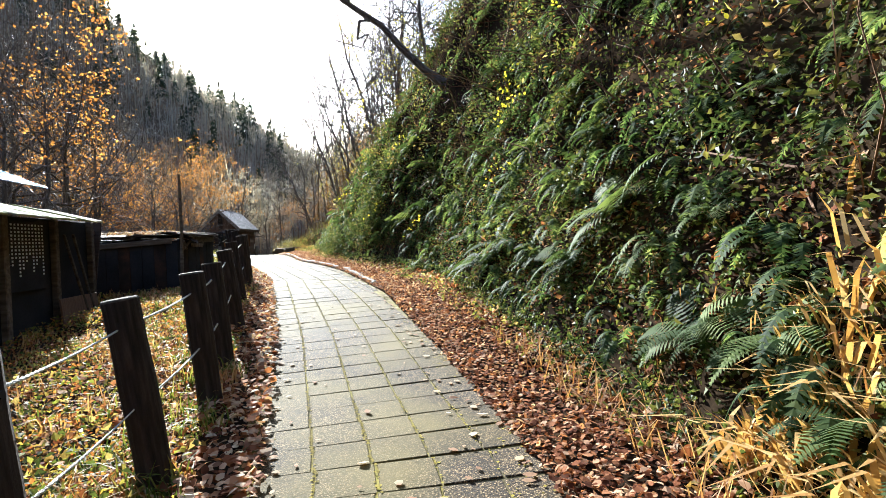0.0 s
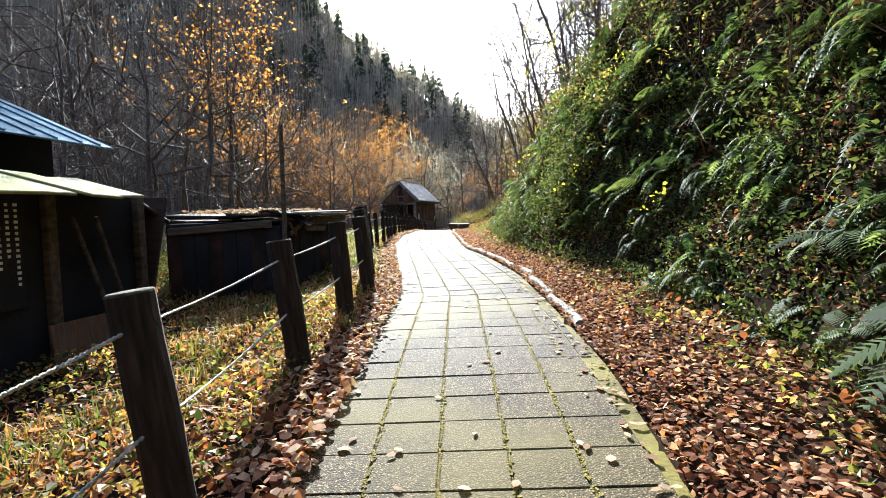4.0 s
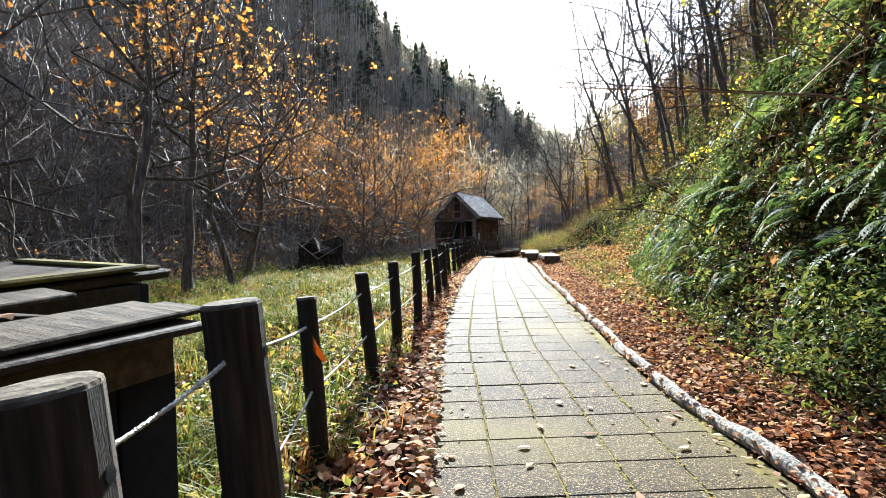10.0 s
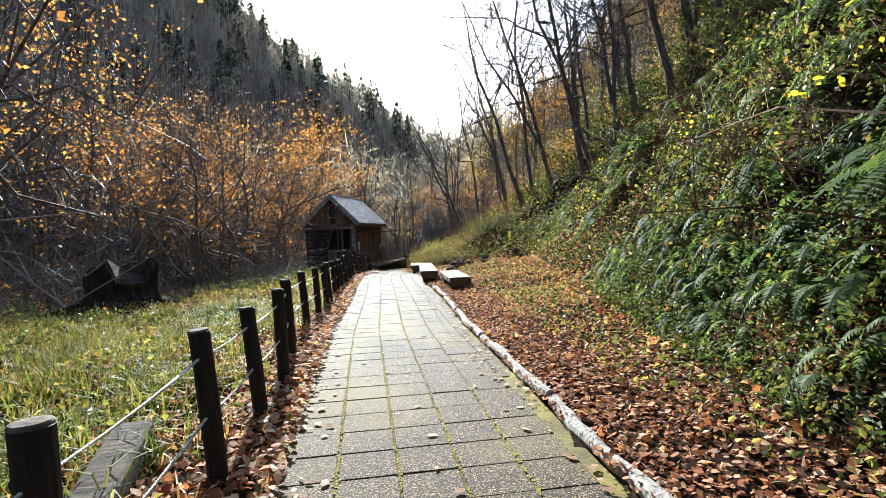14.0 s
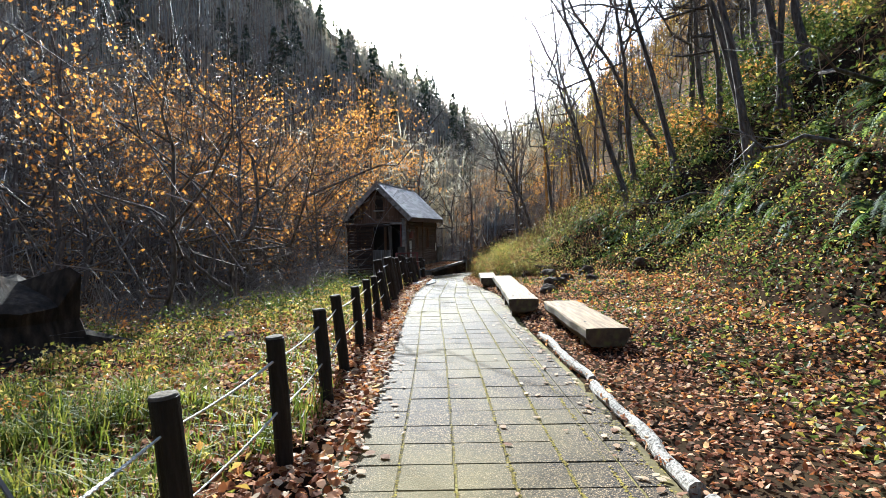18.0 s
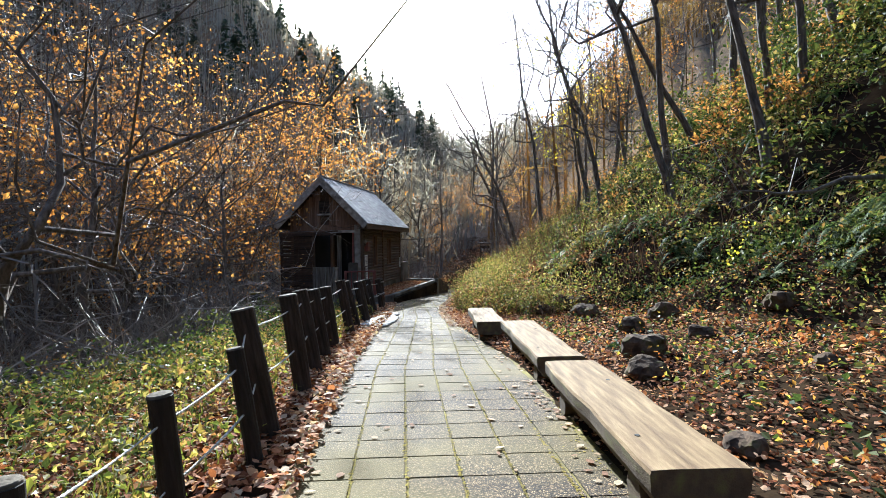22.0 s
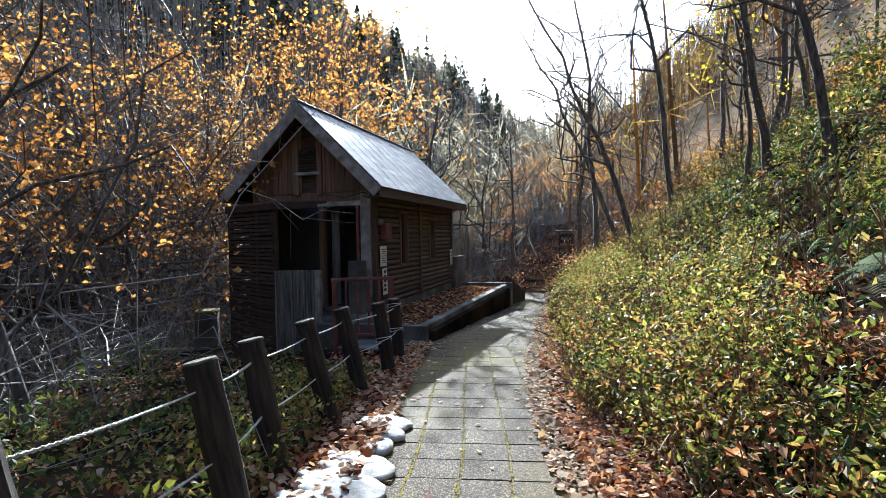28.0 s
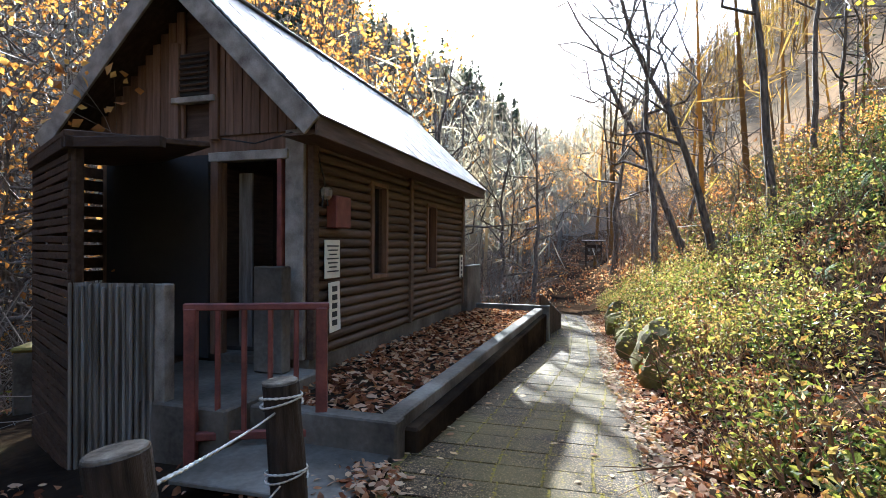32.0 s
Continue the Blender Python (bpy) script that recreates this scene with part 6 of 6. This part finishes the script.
scatter("strip_herbs", 5000, (8, 34), lambda y, n: edge_r(y) + 0.35 + strip_w(y) * g.uniform(0.2, 1, n), M_HEDGE, (0.025, 0.065), "small green and yellow herbs among the litter", (0.03, 0.14), 0.4, 0.65)
scatter("bank_undergrowth", 40000, (3, 44), lambda y, n: edge_r(y) + strip_w(y) + 0.1 + g.gamma(1.4, 1.5, n), M_BUSH, (0.03, 0.085), "dense dark green undergrowth on the steep bank", (0, 0.5), 0.1, 0.5)
scatter("upper_undergrowth", 36000, (0, 75), lambda y, n: edge_r(y) + strip_w(y) + ramp(y, [40, 44], [3.0, 5.0]) + g.gamma(1.5, 3.5, n), M_BUSH, (0.06, 0.16), "green and brown undergrowth higher on the hillside", (0, 0.9), 0.1, 0.5)
hedge_in = lambda y: ramp(y, [42, 44, 46, 50, 60], [2.2, 0.75, 0.4, 0.35, 0.5])
shrubs("roadside_shrubs", 480, 230, (43.2, 66), lambda y, n: edge_r(y) + hedge_in(y) + g.gamma(1.3, 1.1, n), M_HEDGE, (0.022, 0.062), "leafy yellow-green shrubs crowding the path", (0.12, 0.62), 0.8)
shrubs("green_creepers", 160, 110, (43.2, 62), lambda y, n: edge_r(y) + hedge_in(y) + g.gamma(1.2, 0.8, n), M_BUSH, (0.04, 0.095), "green creeper leaves low in the shrubs", (0.1, 0.35), 0.6)
shrubs("withered_shrubs", 200, 110, (43.5, 66), lambda y, n: edge_r(y) + hedge_in(y) - 0.05 + g.gamma(1.3, 0.9, n), M_LITTER, (0.03, 0.075), "withered brown foliage among the shrubs", (0.12, 0.4), 0.6)
shrubs("bank_shrubs", 200, 150, (8, 44), lambda y, n: edge_r(y) + strip_w(y) + 0.7 + g.gamma(1.5, 1.6, n), M_BUSH, (0.04, 0.1), "dark green bushes on the bank", (0.2, 0.5), 0.35)
shrubs("slope_shrubs", 560, 90, (24, 70), lambda y, n: edge_r(y) + strip_w(y) + 2.2 + g.gamma(1.7, 2.6, n), M_HEDGE, (0.05, 0.125), "yellowing bushes over the slope", (0.25, 0.8), 0.4)
shrubs("orange_understory", 120, 60, (18, 46), lambda y, n: keep_off_house(edge_l(y) - ramp(y, [18, 30, 36, 80], [11, 10, 7, 5]) - g.gamma(2.0, 4.0, n), y), M_ORANGE, (0.06, 0.14), "thin orange foliage of young trees across the stream", (0.4, 1.2), 2.2)
shrubs("amber_shrubs", 260, 80, (46, 90), lambda y, n: edge_r(y) + 5 + g.gamma(1.8, 5.0, n), M_ORANGE, (0.07, 0.16), "amber autumn bushes on the slope", (0.4, 1.1), 1.2)
shrubs("overhanging_bushes", 60, 240, (5, 30), lambda y, n: edge_r(y) + strip_w(y) + 0.35 + g.gamma(2.0, 0.45, n), M_BUSH, (0.03, 0.08), "dark bushes bulging out over the foot of the bank", (0.3, 0.75), 0.75)
shrubs("bank_bulge", 24, 420, (19.8, 22.8), lambda y, n: edge_r(y) + 0.95 + g.uniform(0, 0.6, n), M_BUSH, (0.025, 0.065), "dense bushes bulging from the bank towards the path", (0.35, 0.6), 0.6)
shrubs("pale_bank_bushes", 60, 130, (9, 34), lambda y, n: edge_r(y) + strip_w(y) + 0.9 + g.gamma(2.0, 0.6, n), M_HEDGE, (0.04, 0.09), "sunlit yellow-green bushes on the bank", (0.25, 0.6), 0.8)
brush("bank_vines", 500, lambda y, n: edge_r(y) + strip_w(y) + 0.5 + g.gamma(1.6, 0.8, n), "long bare vines and dead stems trailing over the bank", (0.7, 1.6), M_STEM, (5, 34), 1.5, 3)
scatter("slope_herbs", 6000, (24, 43), lambda y, n: edge_r(y) + 0.9 + g.uniform(0, 3.4, n), M_BUSH, (0.03, 0.085), "low green herbs among the fallen leaves", (0.02, 0.16), 0.5, 0.75)
def vine_sprays(name, n, per, y_range, out, label):
    """Hanging sprays of broad bright leaves, each spray along its own drooping shoot."""
    y = g.uniform(*y_range, n)
    x = edge_r(y) + strip_w(y) + out[0] + g.uniform(0, out[1], n)
    top = np.stack([x, y, height(x, y) + g.uniform(0.3, 0.9, n)], 1)
    a = np.pi + g.normal(0, 0.7, n)
    t = g.uniform(0, 1, (n, per))
    ln = g.uniform(0.35, 0.8, n)[:, None]
    at = top[:, None] + np.stack([np.cos(a)[:, None] * ln * t * 0.8, np.sin(a)[:, None] * ln * t * 0.8, ln * (0.25 * t - 0.85 * t * t)], 2) + g.normal(0, 0.04, (n, per, 3))
    v, f = oval_leaves(at.reshape(-1, 3), g.uniform(0.03, 0.065, n * per), 0.15, 0.7)
    return tagged(new(name, mesh_from(name, v, f, M_YELLOW)), label, "vine", kind="stuff")


vine_sprays("yellow_vine_sprays", 24, 18, (9.5, 44), (0.35, 1.5), "sprays of bright yellow-green vine leaves hanging on the bank")
scatter("russet_herbs", 30000, (5, 21), lambda y, n: edge_l(y) - 0.25 - g.gamma(1.6, 1.3, n), M_RUSSET, (0.018, 0.05), "low russet and yellow herbs in the meadow", (0.0, 0.2), 0.4, 0.65)
scatter("russet_slope_herbs", 5000, (30, 46), lambda y, n: edge_r(y) + 0.8 + g.uniform(0, 4.5, n), M_RUSSET, (0.02, 0.055), "russet and yellow herbs among the fallen leaves of the slope", (0.02, 0.22), 0.4, 0.65)
scatter("left_herbs", 16000, (7, 24), lambda y, n: edge_l(y) - 0.25 - g.gamma(1.5, 1.3, n), M_HEDGE, (0.03, 0.075), "low yellow-green herbs in the meadow", (0.0, 0.22), 0.4, 0.7)
scatter("litter_beyond_fence", 30000, (27.5, 42), lambda y, n: edge_l(y) - 0.2 - g.gamma(1.6, 1.3, n), M_LITTER, (0.03, 0.075), "red-brown fallen leaves on the slope below the fence", (0.0, 0.07), 0.6, 0.6, False, "leaf litter", 0.5)
shrubs("meadow_clumps", 110, 110, (18, 34), lambda y, n: edge_l(y) - 1.6 - g.gamma(2.2, 2.2, n), M_BUSH, (0.04, 0.1), "low dark green clumps in the meadow", (0.15, 0.4), 0.4)
shrubs("russet_clumps", 90, 90, (18, 36), lambda y, n: edge_l(y) - 1.2 - g.gamma(2.2, 2.0, n), M_RUSSET, (0.02, 0.05), "russet and yellow tufts in the meadow", (0.12, 0.34), 0.5)
scatter("meadow_herbs", 26000, (19, 42), lambda y, n: edge_l(y) - 0.3 - g.gamma(1.9, 2.1, n), M_HEDGE, (0.03, 0.08), "tangled autumn herbs in the meadow", (0.0, 0.34), 0.3, 0.6)
scatter("gully_shrubs", 32000, (14, 62), lambda y, n: keep_off_house(edge_l(y) - ramp(y, [14, 17, 20, 29, 33, 36], [5.6, 6, 8.3, 8.3, 5.6, 1.3]) - g.gamma(1.6, 1.6, n), y), M_BUSH, (0.035, 0.09), "green shrubs below the fence", (0, 0.7), 0.1, 0.55)
scatter("fence_herbs", 6500, (35, 48.5), lambda y, n: keep_off_house(edge_l(y) - 0.55 - g.gamma(1.4, 0.7, n), y), M_HEDGE, (0.03, 0.08), "green and yellow herbs along the fence", (0, 0.5), 0.2, 0.6)
scatter("fence_foot_herbs", 2600, (40.5, 48), lambda y, n: keep_off_house(edge_l(y) - 0.42 - g.gamma(1.2, 0.35, n), y), M_HEDGE, (0.035, 0.08), "green and yellow herbs growing round the fence posts", (0, 0.32), 0.2, 0.6)
scatter("leaf_litter_bank", 112000, (3, 46), lambda y, n: edge_r(y) + 0.02 + np.abs(g.normal(0, 1, n)) * (strip_w(y) * 0.8 + 0.3), M_LITTER, (0.022, 0.058), "red-brown fallen leaves along the bank's foot", (0.0, 0.05), 0.65, 0.6, False, "leaf litter", 0.45)
scatter("gully_litter", 20000, (6, 64), lambda y, n: keep_off_house(edge_l(y) - 4.5 - g.gamma(1.6, 4.0, n), y), M_LITTER, (0.07, 0.17), "brown leaves covering the gully and the woods beyond", (0.0, 0.1), 0.6, 0.6, False, "fallen leaves")
shrubs("valley_shrubs", 330, 80, (61, 98), lambda y, n: edge_l(y) + 0.8 + np.where(y < 66, np.where(g.uniform(size=n) < 0.5, -2.2 - g.gamma(1.5, 3, n), 2.2 + g.gamma(1.5, 2, n)), g.uniform(-14, 9, n)), M_LITTER, (0.06, 0.15), "russet bushes filling the valley beyond the house", (0.3, 1.0), 0.7)
scatter("leaf_litter_slope", 9000, (3, 46), lambda y, n: edge_r(y) + strip_w(y) * 0.8 + g.gamma(1.2, 1.0, n), M_LITTER, (0.04, 0.09), "brown leaves caught on the bank", (0.0, 0.1), 0.4, 0.6, False, "leaf litter", 0.6)
scatter("leaf_litter_shrubs", 5000, (43, 64), lambda y, n: edge_r(y) - 0.2 + np.abs(g.normal(0, 0.35, n)), M_PALELITTER, (0.04, 0.085), "pale fallen leaves under the shrubs", (0.02, 0.04), 0.75, 0.6, False, "leaf litter", 0.5)
scatter("leaf_litter_hedge", 9000, (43, 64), lambda y, n: edge_r(y) + np.abs(g.normal(0, 0.7, n)), M_LITTER, (0.035, 0.085), "brown fallen leaves at the foot of the shrubs", (0.02, 0.06), 0.6, 0.6, False, "leaf litter", 0.6)
scatter("leaf_litter_fence", 22000, (5, 49), lambda y, n: edge_l(y) + 0.08 - np.abs(g.normal(0, 0.6, n)), M_LITTER, (0.035, 0.09), "red-brown fallen leaves under the fence", (0.01, 0.06), 0.6, 0.6, False, "leaf litter", 0.6)
scatter("pale_litter_fence", 4000, (5, 49), lambda y, n: edge_l(y) + 0.1 - np.abs(g.normal(0, 0.3, n)), M_PALELITTER, (0.04, 0.085), "pale leaves lying under the fence", (0.03, 0.07), 0.7, 0.6, False, "leaf litter", 0.5)
scatter("leaf_litter_meadow", 20000, (5, 48), lambda y, n: edge_l(y) - 0.3 - g.gamma(1.5, 2.0, n), M_LITTER, (0.035, 0.09), "fallen leaves spread through the meadow grass", (0.01, 0.1), 0.6, 0.6, False, "leaf litter", 0.6)
n = 1900
y = g.uniform(5, 58, n)
side = g.uniform(0, 1, n)
e = np.where(g.uniform(size=n) < 0.75, np.abs(g.normal(0, 0.13, n)), g.uniform(0, 0.9, n))
x = np.where(side < 0.5, edge_l(y) + e, edge_r(y) - e)
tagged(new("path_leaves", mesh_from("path_leaves", *oval_leaves(np.stack([x, y, path_z(y) + 0.01], 1), g.uniform(0.03, 0.08, n), 0.985, 0.55, 0.12), M_PALELITTER)), "pale fallen leaves scattered over the paving", "leaf litter", kind="stuff")
n = 3200
u = g.uniform(size=(n, 2))
px = -18.05 - 0.11 * (u[:, 1] * 6.9) - u[:, 0] * 1.45
tagged(new("planter_leaves", mesh_from("planter_leaves", *leaves(np.stack([px, 49.3 + u[:, 1] * 6.8, -0.15 + 0.04 * g.uniform(size=n)], 1), g.uniform(0.06, 0.12, n), 0.75), M_LITTER)), "brown fallen leaves filling the planter", "leaf litter", kind="stuff")


def meadow(name, n, y_range, lo, shape, mat, hgt, label, width=0.006):
    y = g.uniform(*y_range, n)
    x = edge_l(y) - lo - g.gamma(*shape, n)
    tuft = g.integers(0, n // 24, n)
    x, y = x[tuft] + g.normal(0, 0.065, n), y[tuft] + g.normal(0, 0.065, n)
    keep = clumpy(x, y, 1.4) > g.uniform(0, 0.7, n)
    x, y = keep_off_house(x[keep], y[keep]), y[keep]
    v, f = blades(np.stack([x, y, height(x, y) - 0.01], 1), g.uniform(*hgt, len(x)), width, 1.1)
    return tagged(new(name, mesh_from(name, v, f, mat)), label, "grass", kind="stuff")


meadow("meadow_grass", 56000, (19, 31.5), 0.3, (2.0, 2.1), M_GRASS, (0.12, 0.4), "yellow-green meadow grass beside the fence")
meadow("dry_meadow_grass", 16000, (4, 30), 0.2, (1.6, 1.4), M_DRYGRASS, (0.1, 0.26), "reddish dry grass in the meadow")
meadow("sparse_grass", 9000, (30, 40), 0.3, (1.6, 1.5), M_GRASS, (0.08, 0.24), "sparse grass among fallen leaves")
meadow("green_tufts", 14000, (8, 34), 0.25, (1.5, 1.4), M_GRASS, (0.1, 0.26), "green grass tufts among dry grass")
# dry reed-like straw at the foot of the bank by the start
n = 700
y = g.uniform(6.5, 12.0, n)
x = edge_r(y) + 0.5 + np.abs(g.normal(0, 0.5, n))
v, f = blades(np.stack([x, y, height(x, y)], 1), g.uniform(0.12, 0.35, n), 0.004, 1.7)
tagged(new("dry_wisps", mesh_from("dry_wisps", v, f, M_DRYGRASS)), "thin dry grass at the foot of the bank", "dry grass", kind="stuff")
n = 700
y = g.uniform(7.9, 9.6, n)
x = edge_r(y) + 0.75 + np.abs(g.normal(0, 0.3, n))
v, f = blades(np.stack([x, y, height(x, y) + 0.05], 1), g.uniform(0.15, 0.36, n), 0.013, 1.5)
tagged(new("dry_straw", mesh_from("dry_straw", v, f, M_STRAW)), "golden dry straw lying at the foot of the bank", "dry grass", kind="stuff")

# ---- paving: a bed with mossy joints, and slabs ----
ys = np.arange(-6, 78, 0.3)
L, R, Zp = edge_l(ys), edge_r(ys), path_z(ys)
pave = new("pavement", mesh_from("pavement", np.concatenate([np.stack([L - 0.06, ys, Zp - 0.008], 1), np.stack([R + 0.03, ys, Zp - 0.008], 1), np.stack([L - 0.06, ys, Zp - 0.3], 1), np.stack([R + 0.03, ys, Zp - 0.3], 1)]),
           np.concatenate([np.stack([k, len(ys) + k, len(ys) + k + 1, k + 1], -1) for k in [np.arange(len(ys) - 1)]] +
                          [np.stack([k + 2 * len(ys), k, k + 1, k + 1 + 2 * len(ys)], -1) for k in [np.arange(len(ys) - 1)]] +
                          [np.stack([k + len(ys), k + 3 * len(ys), k + 1 + 3 * len(ys), k + 1 + len(ys)], -1) for k in [np.arange(len(ys) - 1)]]), M_MOSS))
tagged(pave, "footpath bed with mossy joints between square slabs", "pavement", kind="structure")
SP = 0.308
bm = box((SP - 0.011, SP - 0.007, 0.05), (0, 0, -0.025), 0.004)
slab_me = bpy.data.meshes.new("paving_slab")
bm.to_mesh(slab_me)
bm.free()
slab_me.materials.append(M_SLAB)
sv = np.array([v.co for v in slab_me.vertices])
slab_me.calc_loop_triangles()
sf = np.array([t.vertices for t in slab_me.loop_triangles])
rest = Pile()
count = 0
joints = []
cxm = lambda y: (edge_l(y) + edge_r(y)) / 2
y = -5.0
row = 0
while y < 70:
    th = math.atan2(float(cxm(y - 0.6) - cxm(y + 0.6)), 1.2)
    wid = float(edge_r(y) - edge_l(y)) * math.cos(th)
    n = max(5, int((wid - 0.02) / SP))
    cx0, ct, st = float(cxm(y)), math.cos(th), math.sin(th)
    grade = math.atan2(float(path_z(y + 0.5) - path_z(y - 0.5)), 1.0)
    left_over = wid - 0.05 - n * SP
    for c in range(n + (left_over > 0.07)):
        squeeze = 1.0 if c < n else (left_over - 0.01) / SP
        off = -wid / 2 + 0.03 + (c + 0.5) * SP if c < n else -wid / 2 + 0.03 + n * SP + left_over / 2
        jit = g.normal(0, 1, 4)
        joints.append((cx0 + ct * (off - SP / 2), y + st * (off - SP / 2), th))
        px, py = cx0 + ct * off + jit[0] * 0.0015, y + st * off + jit[1] * 0.0015
        m = Matrix.Translation((px, py, float(path_z(py)) + 0.0013 * jit[2])) @ Matrix.Rotation(grade, 4, "X") @ Matrix.Rotation(th + 0.004 * jit[3], 4, "Z") @ Matrix.Diagonal((squeeze, 1, 1, 1))
        if 8.5 < y < 24 and count < 296:
            o = under(new("paving_slab", slab_me), pave)
            o.matrix_basis = m
            count += 1
        else:
            rest.add((np.c_[sv, np.ones(len(sv))] @ np.array(m).T)[:, :3], sf)
    y += SP * math.cos(th)
    row += 1
tagged(under(new("further_slabs", rest.mesh("further_slabs", M_SLAB)), pave), kind="stuff")

# moss that has grown in the lengthwise joints, here thick and there missing, and along the edges
jt = np.array(joints)
n = 46000
pick = g.integers(0, len(jt), n)
u = g.uniform(-0.5, 0.5, n) * SP
mx, my = jt[pick, 0] - np.sin(jt[pick, 2]) * u, jt[pick, 1] + np.cos(jt[pick, 2]) * u
keep = clumpy(mx * 1.7, my * 0.9) * 0.6 + 0.5 * clumpy(mx * 0.5 + 3, my * 0.31) > g.uniform(0.15, 0.85, n)
mx, my = mx[keep] + g.normal(0, 0.006, keep.sum()), my[keep]
e = 9000
ey = g.uniform(2, 60, e)
ex = np.where(g.uniform(size=e) < 0.6, edge_r(ey) + 0.02 - np.abs(g.normal(0, 0.09, e)), edge_l(ey) - 0.02 + np.abs(g.normal(0, 0.06, e)))
ek = clumpy(ex * 0.6, ey * 1.3) > g.uniform(0.2, 0.8, e)
o = 26000
oy = g.uniform(41, 60, o)
ox = edge_l(oy) + g.uniform(0, 1, o) * (edge_r(oy) - edge_l(oy))
ok = clumpy(ox * 1.1 + 2, oy * 0.6) * clumpy(ox * 2.7, oy * 2.1 + 1) > g.uniform(0.12, 0.9, o)
mx, my = np.concatenate([mx, ex[ek], ox[ok]]), np.concatenate([my, ey[ek], oy[ok]])
M_TUFT = material("moss_tufts", [(0.1, 0.075, 0.02), (0.19, 0.145, 0.026), (0.29, 0.235, 0.04)], 0.95, 1.2, 20, 0, per="island", spread=0.4, spec=0.1)
tagged(new("joint_moss", mesh_from("joint_moss", *leaves(np.stack([mx, my, path_z(my) + 0.003], 1), g.uniform(0.01, 0.026, len(mx)), 0.99, 0.8, None, 0.08), M_TUFT)), "yellow-green moss in the joints of the paving", "moss", kind="stuff")
